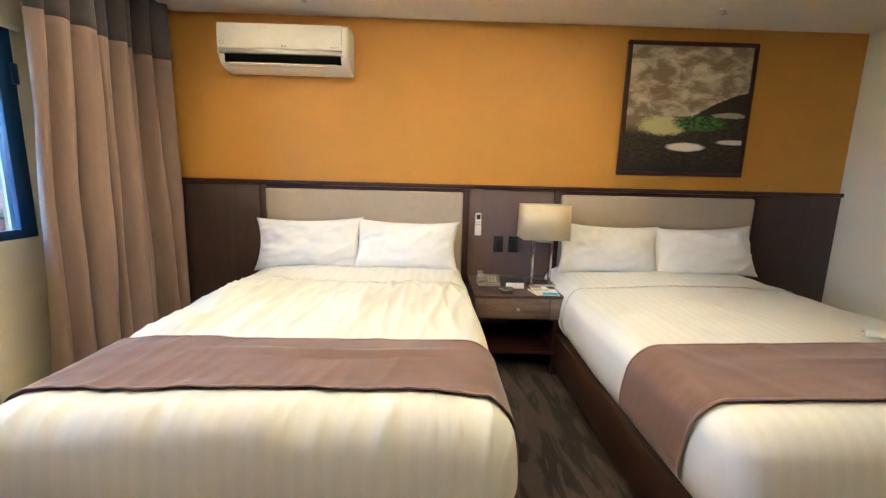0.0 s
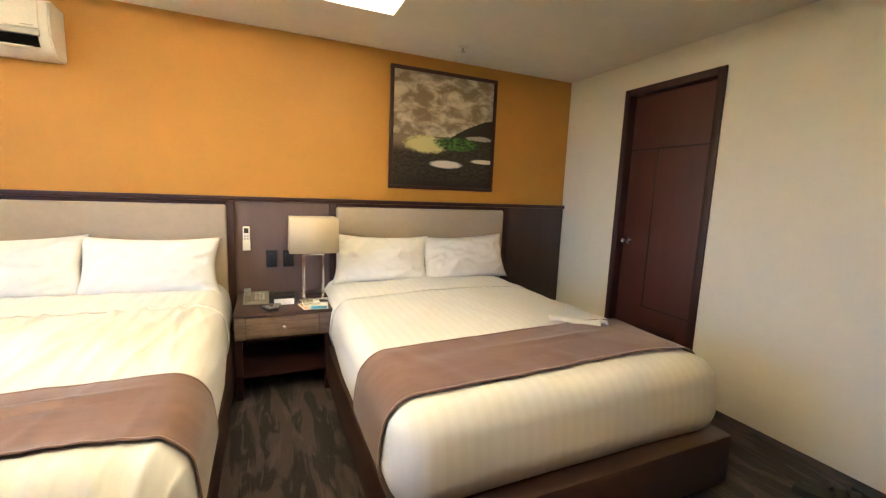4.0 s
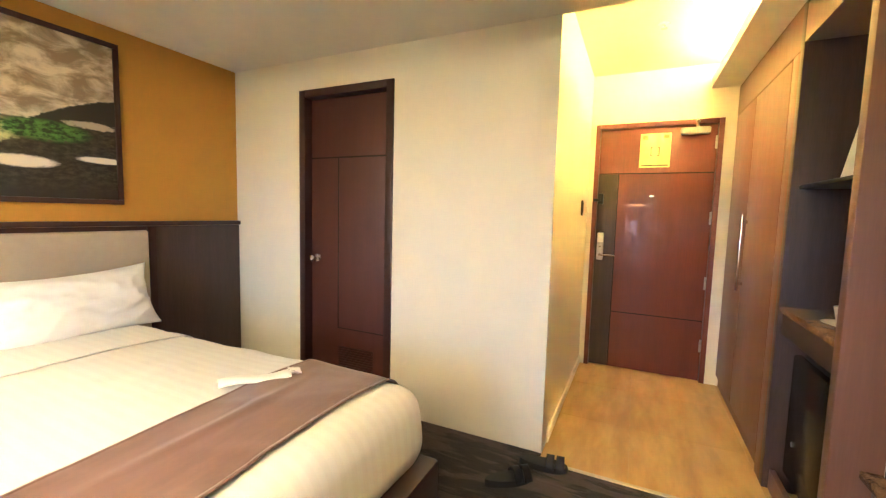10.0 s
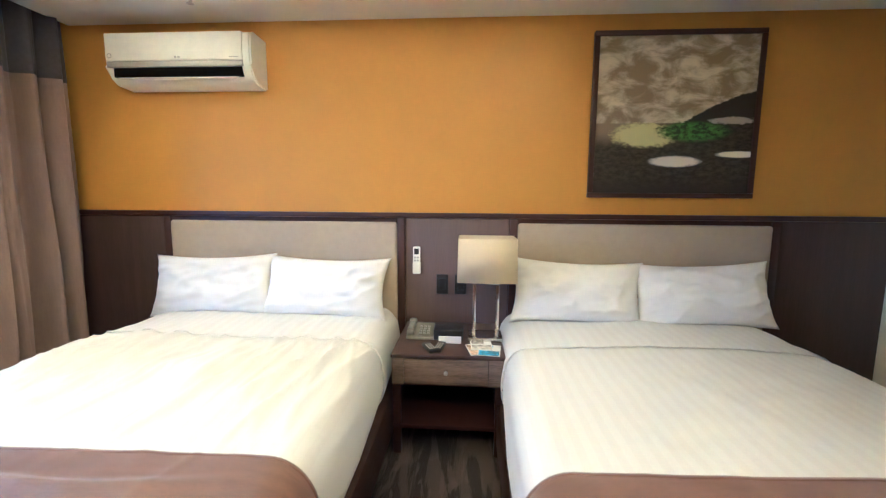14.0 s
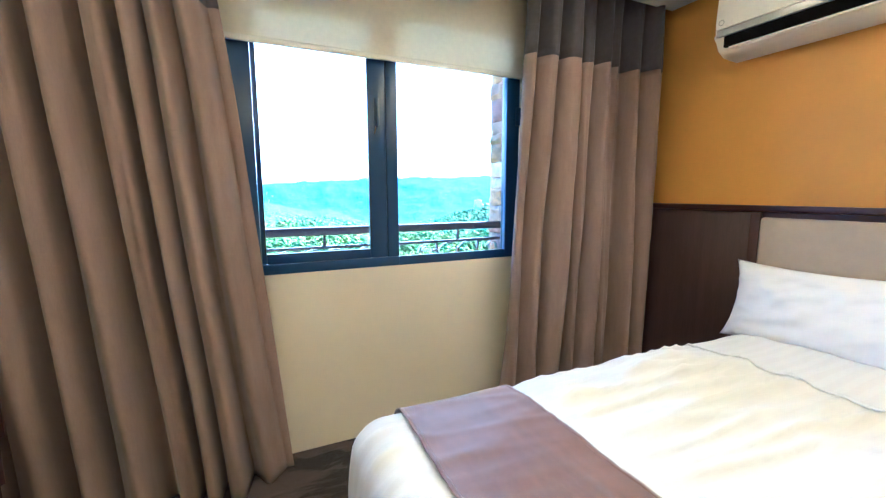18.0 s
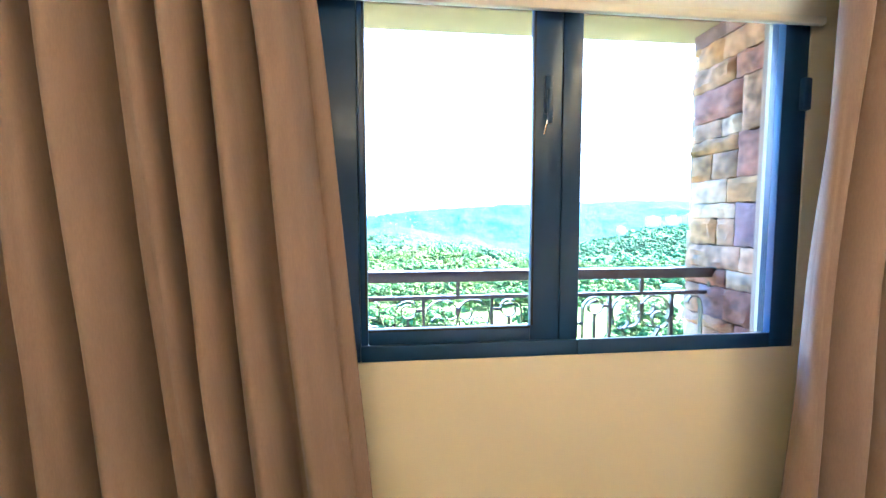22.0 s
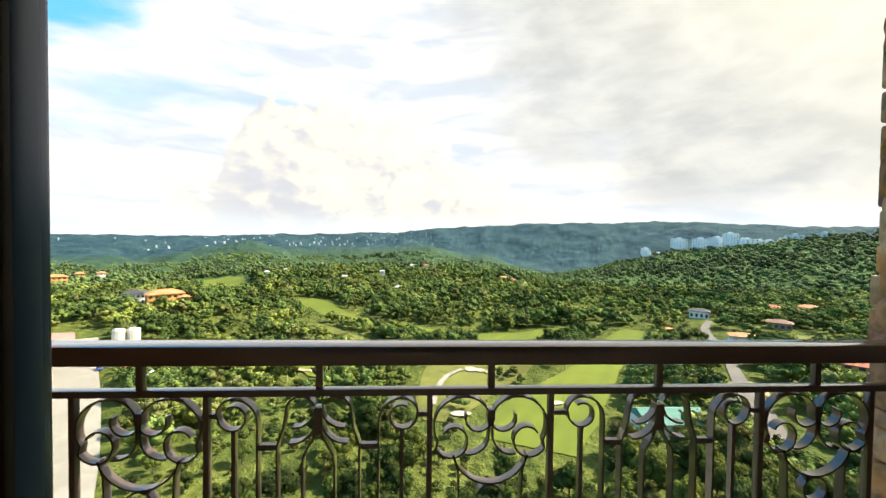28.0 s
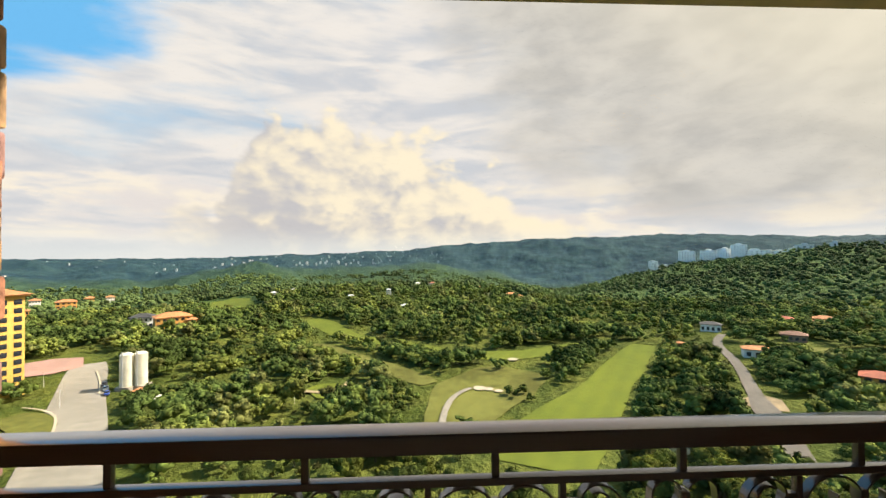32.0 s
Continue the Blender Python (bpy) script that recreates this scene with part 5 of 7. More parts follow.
part("top", B(NX0 - 0.005, NY0 - 0.01, 0.520, NX1 + 0.005, YP - 0.002, 0.540, bev=0.004), DARKWOOD, ns)
part("box", B(NX0, NY0 + 0.01, 0.375, NX1, YP - 0.004, 0.519), DARKTRIM, ns)
part("front", B(NX0, NY0 - 0.006, 0.385, 1.105, NY0 + 0.009, 0.519, bev=0.002), GREYWOOD, ns)
part("front", B(1.525, NY0 - 0.006, 0.385, NX1, NY0 + 0.009, 0.519, bev=0.002), GREYWOOD, ns)
dr = part("drawer", B(1.108, NY0 - 0.008, 0.388, 1.522, NY0 + 0.009, 0.518, bev=0.003), GREYWOOD, ns, "grey washed oak drawer front")
bm = cyl(bmesh.new(), (1.315, NY0 - 0.006, 0.455), (1.315, NY0 - 0.022, 0.455), 0.005, 0.007, 12)
bmesh.ops.create_uvsphere(bm, u_segments=14, v_segments=10, radius=0.011, matrix=Matrix.Translation((1.315, NY0 - 0.026, 0.455)))
part("knob", bm, STEEL, dr)
for x in (NX0 + 0.02, NX1 - 0.02):
    for y in (NY0 + 0.035, YP - 0.03):
        part("leg", B(x - 0.02, y - 0.02, 0.0, x + 0.02, y + 0.02, 0.376, bev=0.003), DARKTRIM, ns)
part("shelf", B(NX0 + 0.0, NY0 + 0.012, 0.14, NX1, YP - 0.006, 0.16, bev=0.002), DARKTRIM, ns)

tl = thing("table_lamp", 1.50, 3.10, 0.54, "table lamp with a square cream shade on a chrome frame foot", "table lamp")
bm = bmesh.new()
sx, sy = 0.155, 0.115
v0 = [(-sx, -sy), (sx, -sy), (sx, sy), (-sx, sy)]
lo = [bm.verts.new((1.515 + x, 3.10 + y, 0.872)) for x, y in v0]
hi = [bm.verts.new((1.515 + x * 0.97, 3.10 + y * 0.97, 1.100)) for x, y in v0]
for i in range(4):
    bm.faces.new((lo[i], lo[(i + 1) % 4], hi[(i + 1) % 4], hi[i]))
bmesh.ops.bevel(bm, geom=[e for e in bm.edges if abs((e.verts[0].co - e.verts[1].co).z) > 0.1], offset=0.008, segments=3, affect="EDGES")
ob = part("shade", bm, SHADE, tl, "square cream fabric shade")
md = ob.modifiers.new("thickness", "SOLIDIFY")
md.thickness = 0.003
bm = bmesh.new()
for x in (1.452, 1.577):
    box(bm, x - 0.009, 3.085, 0.565, x + 0.009, 3.115, 0.845, bev=0.002)
box(bm, 1.443, 3.085, 0.845, 1.586, 3.115, 0.860, bev=0.002)
part("frame", bm, CHROME, tl, "chrome rectangular frame")
part("base", B(1.42, 3.03, 0.5405, 1.605, 3.17, 0.566, bev=0.003), CHROME, tl)
part("stem", cyl(bmesh.new(), (1.5145, 3.10, 0.857), (1.5145, 3.10, 0.95), 0.006, seg=10), CHROME, tl)
part("bulb", cyl(bmesh.new(), (1.5145, 3.10, 0.95), (1.5145, 3.10, 1.02), 0.022, 0.028, 16), PLASTIC, tl)

ph = thing("telephone", 1.13, 3.02, 0.54, "beige desk telephone with its handset on", "telephone")
bm = bmesh.new()
vs = [bm.verts.new(p) for p in ((1.065, 2.965, 0.541), (1.255, 2.965, 0.541), (1.255, 3.13, 0.541), (1.065, 3.13, 0.541), (1.068, 2.97, 0.562), (1.252, 2.97, 0.562), (1.252, 3.125, 0.610), (1.068, 3.125, 0.610))]
for f in ((0, 3, 2, 1), (4, 5, 6, 7), (0, 1, 5, 4), (1, 2, 6, 5), (2, 3, 7, 6), (3, 0, 4, 7)):
    bm.faces.new([vs[i] for i in f])
bmesh.ops.bevel(bm, geom=list(bm.edges), offset=0.006, segments=2, affect="EDGES")
phm = Matrix.Translation((1.165, 3.10, 0.541)) @ Matrix.Diagonal((0.84, 0.84, 0.84, 1)) @ Matrix.Translation((-1.165, -3.03, -0.541))
bmesh.ops.transform(bm, matrix=phm, verts=bm.verts)
part("base", bm, PHONE, ph)
bm = B(1.075, 2.965, 0.590, 1.120, 3.135, 0.618, bev=0.012, seg=3)
box(bm, 1.073, 2.958, 0.572, 1.122, 3.005, 0.605, bev=0.012, seg=3), box(bm, 1.073, 3.095, 0.602, 1.122, 3.142, 0.637, bev=0.012, seg=3)
bmesh.ops.transform(bm, matrix=phm, verts=bm.verts)
part("handset", bm, PHONE, ph)
bm = bmesh.new()
for i in range(3):
    for j in range(4):
        box(bm, 1.150 + i * 0.026, 2.99 + j * 0.024, 0.572 + j * 0.0075, 1.168 + i * 0.026, 3.006 + j * 0.024, 0.580 + j * 0.0075, bev=0.002)
bmesh.ops.transform(bm, matrix=phm, verts=bm.verts)
part("keypad", bm, SILVER, ph)

tb = thing("tissue_box", 1.335, 3.10, 0.54, "black leatherette box with a white card in front", "box")
part("box", B(1.235, 3.05, 0.541, 1.395, 3.17, 0.595, bev=0.005), BLACK, tb)
part("card", B(1.265, 3.005, 0.541, 1.385, 3.012, 0.578), PAPER, tb, "white card")
for x, y, t in ((1.225, 2.915, 25), (1.275, 2.93, -10)):
    r = thing("remote_control", x, y, 0.54, "small black remote control lying flat", "remote control", "remotes on the nightstand")
    m = Matrix.Translation((x, y, 0.541)) @ Matrix.Rotation(radians(t), 4, "Z")
    bm = B(-0.022, -0.06, 0.0, 0.022, 0.06, 0.018, bev=0.005)
    bmesh.ops.transform(bm, matrix=m, verts=bm.verts)
    part("body", bm, BLACK, r)
    bm = bmesh.new()
    for i in range(3):
        for j in range(5):
            box(bm, -0.015 + i * 0.012, -0.045 + j * 0.016, 0.018, -0.007 + i * 0.012, -0.037 + j * 0.016, 0.0195)
    bmesh.ops.transform(bm, matrix=m, verts=bm.verts)
    part("keys", bm, SILVER, r)
for i, (x, y, t, c) in enumerate(((1.475, 2.93, 12, (0.75, 0.50, 0.30)), (1.53, 2.915, -6, (0.10, 0.42, 0.72)), (1.49, 2.99, 3, (0.55, 0.50, 0.42)))):
    br = thing("brochure", x, y, 0.54, "printed leaflet lying on the nightstand", "brochure", "leaflets on the nightstand")
    m = Matrix.Translation((x, y, 0.5405 + 0.0022 * i)) @ Matrix.Rotation(radians(t), 4, "Z")
    bm = B(-0.055, -0.075, 0, 0.055, 0.075, 0.002)
    bmesh.ops.transform(bm, matrix=m, verts=bm.verts)
    p1 = part("sheet", bm, PAPER, br)
    pm = material("leaflet_print", c, 0.5, vary=0.4, grain=50)
    for q in ((-0.05, -0.07, 0.002, 0.05, -0.01, 0.0023), (-0.05, 0.0, 0.002, 0.015, 0.065, 0.0023)):
        bm = B(*q)
        bmesh.ops.transform(bm, matrix=m, verts=bm.verts)
        part("print", bm, pm, p1)

rm = thing("aircon_remote", 1.10, YP, 0.92, "white air conditioner remote in a holder on the panelling", "remote control")
part("holder", B(1.077, YP - 0.022, 0.845, 1.125, YP - 0.0005, 0.915, bev=0.004), PLASTIC, rm)
part("body", B(1.079, YP - 0.020, 0.862, 1.123, YP - 0.002, 1.012, bev=0.006), PLASTIC, rm)
part("display", B(1.087, YP - 0.0215, 0.965, 1.115, YP - 0.0195, 1.000), BLACK, rm)
bm = bmesh.new()
for i in range(2):
    for j in range(2):
        box(bm, 1.086 + i * 0.017, YP - 0.0215, 0.922 + j * 0.018, 1.098 + i * 0.017, YP - 0.0195, 0.933 + j * 0.018)
part("keys", bm, SILVER, rm)
for x in (1.222, 1.335):
    s = thing("wall_socket", x + 0.035, YP, 0.78, "black socket plate on the panelling", "socket", "socket plates")
    part("plate", B(x, YP - 0.010, 0.720, x + 0.072, YP - 0.0005, 0.842, bev=0.004), BLACK, s)
    part("insert", B(x + 0.016, YP - 0.013, 0.745, x + 0.056, YP - 0.009, 0.818, bev=0.003), BLACK, s)

# ---- things on the headboard wall ----
pc = thing("picture", 2.565, YB, 1.31, "framed sepia golf course landscape with a green clump and sand bunkers", "picture")
PX0, PX1, PZ0, PZ1 = 2.106, 3.027, 1.315, 2.237
bm = bmesh.new()
for a in ((PX0, PZ0, PX1, PZ0 + 0.028), (PX0, PZ1 - 0.028, PX1, PZ1), (PX0, PZ0 + 0.028, PX0 + 0.028, PZ1 - 0.028), (PX1 - 0.028, PZ0 + 0.028, PX1, PZ1 - 0.028)):
    box(bm, a[0], YB - 0.034, a[1], a[2], YB - 0.001, a[3], bev=0.004)
part("frame", bm, DARKTRIM, pc, "dark brown wooden frame")


def picture_print():
    """Sepia landscape: clouded sky, dark headland, lit meadow, tree clump, pale bunkers."""
    m = bpy.data.materials.new("landscape_print")
    m.use_nodes = True
    N = Nodes(m.node_tree)
    tc = N.add("ShaderNodeTexCoord").outputs["Object"]
    s = N.add("ShaderNodeSeparateXYZ")
    N.put(s.inputs[0], tc)
    u = N.math("DIVIDE", N.math("SUBTRACT", s.outputs[0], PX0), PX1 - PX0)
    v = N.math("DIVIDE", N.math("SUBTRACT", s.outputs[2], PZ0), PZ1 - PZ0)
    uv = N.xyz(u, N.math("MULTIPLY", v, 1.8), 0.0)
    cl, fine = N.noise(uv, 5.5, 6.0, 0.6, 0.5), N.noise(uv, 24.0, 5.0, 0.65)
    col = N.mix(N.ramp(cl, 0.40, 0.66), (0.26, 0.20, 0.13), (0.70, 0.60, 0.44))
    ground = N.mix(N.ramp(fine, 0.35, 0.7), (0.012, 0.009, 0.006), (0.060, 0.045, 0.030))
    ground = N.mix(N.math("MULTIPLY", N.ramp(v, 0.30, 0.42), N.ramp(u, 0.7, 0.1)), ground, (0.26, 0.20, 0.13))
    ground = N.mix(N.ramp(v, 0.18, 0.02), ground, (0.018, 0.014, 0.011))
    col = N.mix(N.ramp(v, 0.462, 0.452), col, ground)
    hill = N.math("SUBTRACT", N.math("MULTIPLY_ADD", N.math("SINE", N.math("MULTIPLY_ADD", u, 3.0, -1.62)), 0.20, 0.475), N.math("MULTIPLY", fine, 0.04))
    col = N.mix(N.math("MULTIPLY", N.ramp(N.math("SUBTRACT", hill, v), 0.0, 0.012), N.math("MULTIPLY", N.ramp(u, 0.53, 0.56), N.ramp(v, 0.44, 0.45))), col, (0.020, 0.015, 0.012))

    def spot(cu, cv, ru, rv, wob=0.25):
        d = N.math("ADD", N.math("POWER", N.math("DIVIDE", N.math("SUBTRACT", u, cu), ru), 2.0), N.math("POWER", N.math("DIVIDE", N.math("SUBTRACT", v, cv), rv), 2.0))
        return N.ramp(N.math("ADD", d, N.math("MULTIPLY_ADD", fine, wob * 3, -wob * 1.5)), 1.25, 0.55)
    col = N.mix(N.math("MULTIPLY", spot(0.33, 0.385, 0.20, 0.075, 0.6), 0.9), col, (0.72, 0.66, 0.26))
    col = N.mix(spot(0.62, 0.405, 0.22, 0.062, 0.7), col, N.mix(N.ramp(fine, 0.4, 0.62), (0.014, 0.035, 0.010), (0.10, 0.24, 0.03)))
    col = N.mix(spot(0.85, 0.47, 0.14, 0.022, 0.9), col, (0.42, 0.36, 0.27))
    for cu, cv, ru, rv in ((0.52, 0.225, 0.155, 0.034), (0.90, 0.268, 0.14, 0.020)):
        col = N.mix(spot(cu, cv, ru, rv, 0.35), col, (0.76, 0.70, 0.58))
    p = N.add("ShaderNodeBsdfPrincipled")
    N.put(p.inputs["Base Color"], col)
    p.inputs["Roughness"].default_value = 0.55
    N.put(N.add("ShaderNodeOutputMaterial").inputs[0], p.outputs[0])
    return m


part("print", B(PX0 + 0.027, YB - 0.022, PZ0 + 0.027, PX1 - 0.027, YB - 0.004, PZ1 - 0.027), picture_print(), pc, "sepia landscape print", smooth=0)

ac = thing("air_conditioner", -0.22, YB, 1.9, "white split air conditioner with a silver band and dark outlet", "air conditioner")
AX0, AX1 = -0.660, 0.195
prof = [(0.0, 2.222), (0.13, 2.226), (0.178, 2.205), (0.186, 2.10), (0.180, 2.044), (0.176, 2.036), (0.168, 2.004), (0.150, 1.972), (0.110, 1.946), (0.0, 1.938)]


def ac_slice(bm, i0, i1, x0, x1, y_off=0.0):
    a = [[bm.verts.new((x, YB - d - y_off, z)) for d, z in prof[i0:i1 + 1]] for x in (x0, x1)]
    for k in range(i1 - i0):
        bm.faces.new((a[0][k], a[0][k + 1], a[1][k + 1], a[1][k]))
    return a


bm = bmesh.new()
a = ac_slice(bm, 0, len(prof) - 1, AX0, AX1)
bm.faces.new(a[0]), bm.faces.new(a[1][::-1])
bmesh.ops.bevel(bm, geom=[e for e in bm.edges if abs(e.verts[0].co.x - e.verts[1].co.x) < 1e-6], offset=0.008, segments=2, affect="EDGES")
part("body", bm, PLASTIC, ac)
part("front_panel", B(AX0 + 0.010, YB - 0.190, 2.062, AX1 - 0.045, YB - 0.176, 2.212, bev=0.005), PLASTIC, ac)
part("band", B(AX0 + 0.012, YB - 0.1885, 2.028, AX1 - 0.045, YB - 0.172, 2.060, bev=0.003), SILVER, ac, "silver trim band")
bm = B(AX0 + 0.045, YB - 0.1775, 1.978, AX1 - 0.055, YB - 0.150, 2.027)
part("outlet", bm, SLOT, ac, "dark air outlet")
part("louvre", B(AX0 + 0.065, YB - 0.172, 1.968, AX1 - 0.08, YB - 0.130, 1.977, bev=0.002), PLASTIC, ac)
for i in range(14):
    part("vane", B(AX0 + 0.10 + i * 0.05, YB - 0.1775, 1.985, AX0 + 0.104 + i * 0.05, YB - 0.175, 2.02), SLOT, ac)
bm = cyl(bmesh.new(), (-0.235, YB - 0.190, 2.078), (-0.235, YB - 0.1915, 2.078), 0.007, seg=14)
box(bm, -0.224, YB - 0.1915, 2.074, -0.208, YB - 0.190, 2.082)
part("logo", bm, SILVER, ac)
bm = B(0.075, YB - 0.1915, 2.074, 0.13, YB - 0.190, 2.078)
part("lettering", bm, SILVER, ac)
bm = bmesh.new()
strip(bm, [(y, z) for y, z in arc(0, 0, 0.012, 0, 360, 16)], 0.001, 0.003, 0.0)
bmesh.ops.transform(bm, matrix=Matrix.Translation((-0.625, YB - 0.1908, 2.09)) @ Matrix.Rotation(radians(90), 4, "Z"), verts=bm.verts)
part("emblem", bm, SILVER, ac)

# ceiling sprinklers
for x, y, z in ((2.55, 3.075, ZC), (-0.05, 3.10, ZC), (4.555, 0.509, ZH)):
    s = thing("sprinkler", x, y, z, "small white ceiling sprinkler head", "sprinkler", "sprinklers")
    part("rose", cyl(bmesh.new(), (x, y, z), (x, y, z - 0.008), 0.034, 0.028, 24), PLASTIC, s)
    bm = cyl(bmesh.new(), (x, y, z - 0.008), (x, y, z - 0.028), 0.007, seg=10)
    cyl(bm, (x, y, z - 0.028), (x, y, z - 0.031), 0.018, seg=16)
    part("head", bm, STEEL, s)

# phone pouch on the bed: a folded white packet with a clear end
pk = thing("paper_packet", 2.72, 1.88, 0.64, "flat white paper packet lying on the bed runner", "packet")
m = Matrix.Translation((2.71, 1.90, 0.648)) @ Matrix.Rotation(radians(-32), 4, "Z") @ Matrix.Rotation(radians(2), 4, "Y")
bm = bmesh.new()
grid_mesh(bm, lambda u, v: m @ Vector((-0.13 + 0.26 * u, -0.035 + 0.07 * v, 0.016 * math.sin(math.pi * v) ** 0.5 + 0.006 * math.sin(7 * u))), 12, 6)
ob = part("sleeve", bm, PAPER, pk, smooth=180)
md = ob.modifiers.new("thickness", "SOLIDIFY")
md.thickness = 0.004
bm = bmesh.new()
grid_mesh(bm, lambda u, v: m @ Vector((0.125 + 0.045 * u, -0.03 + 0.06 * v, 0.012 + 0.010 * math.sin(9 * v + 3 * u))), 6, 8)
ob = part("crumpled_end", bm, material("clear_crinkled_film", (0.7, 0.68, 0.62), 0.15, vary=0.1), pk, "crinkled clear film end", smooth=180)
md = ob.modifiers.new("thickness", "SOLIDIFY")
md.thickness = 0.002

# chair by the window
CHW = material("amber_stained_wood", (0.20, 0.085, 0.035), 0.4, vary=0.2, grain=20, stretch=(1, 1, 6))
ch = thing("chair", -0.55, 0.15, 0, "wooden chair with a slotted curved backrest beside the curtain", "chair")
cm = Matrix.Translation((-0.795, 0.30, 0)) @ Matrix.Rotation(radians(45), 4, "Z") @ Matrix.Diagonal((1, 1, 0.955, 1))


def chair_part(name, bm, mat, label=""):
    bmesh.ops.transform(bm, matrix=cm, verts=bm.verts)
    return part(name, bm, mat, ch, label)


for s in (-1, 1):
    bm = bmesh.new()
    for k in range(6):
        z0, z1 = k * 0.135, (k + 1) * 0.135
        box(bm, s * 0.19 - 0.016, -0.02 + 0.05 * (z0 / 0.8) ** 2, z0, s * 0.19 + 0.016, 0.016 + 0.05 * (z0 / 0.8) ** 2, z1 + 0.002)
    chair_part("back_post", bm, DARKTRIM)
    chair_part("leg", B(s * 0.18 - 0.018, -0.43, 0, s * 0.18 + 0.018, -0.394, 0.44, bev=0.004), DARKTRIM)
for z in (0.60, 0.70, 0.79):
    bm = bmesh.new()
    grid_mesh(bm, lambda u, v: Vector((-0.175 + 0.35 * u, 0.03 + 0.035 * math.sin(math.pi * u), z + 0.062 * v)), 14, 2)
    bmesh.ops.transform(bm, matrix=cm, verts=bm.verts)
    ob = part("slat", bm, CHW, ch, smooth=180)
    md = ob.modifiers.new("thickness", "SOLIDIFY")
    md.thickness = 0.016
bm = B(-0.03, 0.04, 0.62, 0.03, 0.075, 0.84, bev=0.006)
chair_part("splat", bm, CHW)
chair_part("seat", B(-0.21, -0.44, 0.44, 0.21, 0.0, 0.475, bev=0.012, seg=3), CHW)
hb = thing("handbag", -0.58, 0.40, 0.475, "dark handbag with a gold chain on the chair", "handbag")
bm = B(-0.02, -0.12, 0.476, 0.19, -0.012, 0.70, bev=0.03, seg=3)
bmesh.ops.transform(bm, matrix=cm, verts=bm.verts)
part("body", bm, BLACK, hb)
GOLD = material("gold_chain", (0.75, 0.55, 0.22), 0.25, metal=1.0)
for i in range(7):
    bm = bmesh.new()
    strip(bm, arc(0, 0, 0.009, 0, 360, 10), 0.003, 0.003, 0.0)
    bmesh.ops.transform(bm, matrix=cm @ Matrix.Translation((0.175, -0.125 - 0.002 * (i % 2), 0.71 - 0.028 * i)) @ Matrix.Rotation(radians(90 if i % 2 else 30), 4, "Z"), verts=bm.verts)
    part("chain_link", bm, GOLD, hb)


# ---- the land outside ----
def along(a, pairs):
    """A value that glides from station to station of (angle, value)."""
    if a <= pairs[0][0]:
        return pairs[0][1]
    for (a0, v0), (a1, v1) in zip(pairs, pairs[1:]):
        if a < a1:
            t = (a - a0) / (a1 - a0)
            return v0 + (v1 - v0) * t * t * (3 - 2 * t)
    return pairs[-1][1]


# heights of the ridges in metres, by direction
MID_RIDGE = ((-50, -40), (-34, -76), (-22, -30), (-16, -48), (0, -30), (8, -62), (18, -112), (30, -118))
FAR_RIDGE = ((-50, -17), (-30, -20), (-16, 6), (-4, 32), (4, 78), (20, 122), (33, 120), (50, 84))
EAST_SLOPE = ((14, -96), (19, -92), (23, -70), (27, -47), (34, -21), (40, -5), (45, 8), (51, 18))


def ground(x, y):
    """Height of the land: a valley below the house, a wooded knoll ahead, a long slope on the right, two far ridges."""
    dx, dy = -x, y - 1.4
    r = math.hypot(dx, dy)
    a = math.degrees(math.atan2(dy, dx))
    z = -50.0

    def step(r0, r1):
        q = min(1.0, max(0.0, (r - r0) / (r1 - r0)))
        return q * q * (3 - 2 * q)
    z -= 66 * step(570, 1000)
    z += along(a, ((-27, 0), (-19, 11), (4, 12), (12, 6), (19, 0))) * math.exp(-((r - 525) / 130) ** 2)
    z += 6 * math.exp(-((a + 31) / 8) ** 2 - ((r - 325) / 55) ** 2)
    s = along(a, ((15, 0), (21, 1)))
    if s and r > 300:
        z += s * (along(a, EAST_SLOPE) - z) * step(360, 1000) * (1 - step(1100, 1700))
    if r > 1000:
        z += (along(a, MID_RIDGE) - z) * math.exp(-((r - 1520) / 330) ** 2)
    if r > 1700:
        z += (along(a, FAR_RIDGE) - z) * step(1750, 3100)
    return z + 3 * math.sin(x * 0.013 + 1) * math.cos(y * 0.011)


def polar(a, r, up=0.0):
    """A place at a degrees from straight ahead of the window (right positive), r metres out, on the land."""
    x, y = -r * math.cos(radians(a)), 1.4 + r * math.sin(radians(a))
    return Vector((x, y, ground(x, y) + up))


def quick_mesh(name, verts, faces, mat, smooth=True):
    me = bpy.data.meshes.new(name)
    me.from_pydata(verts, [], faces)
    me.materials.append(mat)
    if smooth:
        me.polygons.foreach_set("use_smooth", [True] * len(me.polygons))
    me.update()
    return me


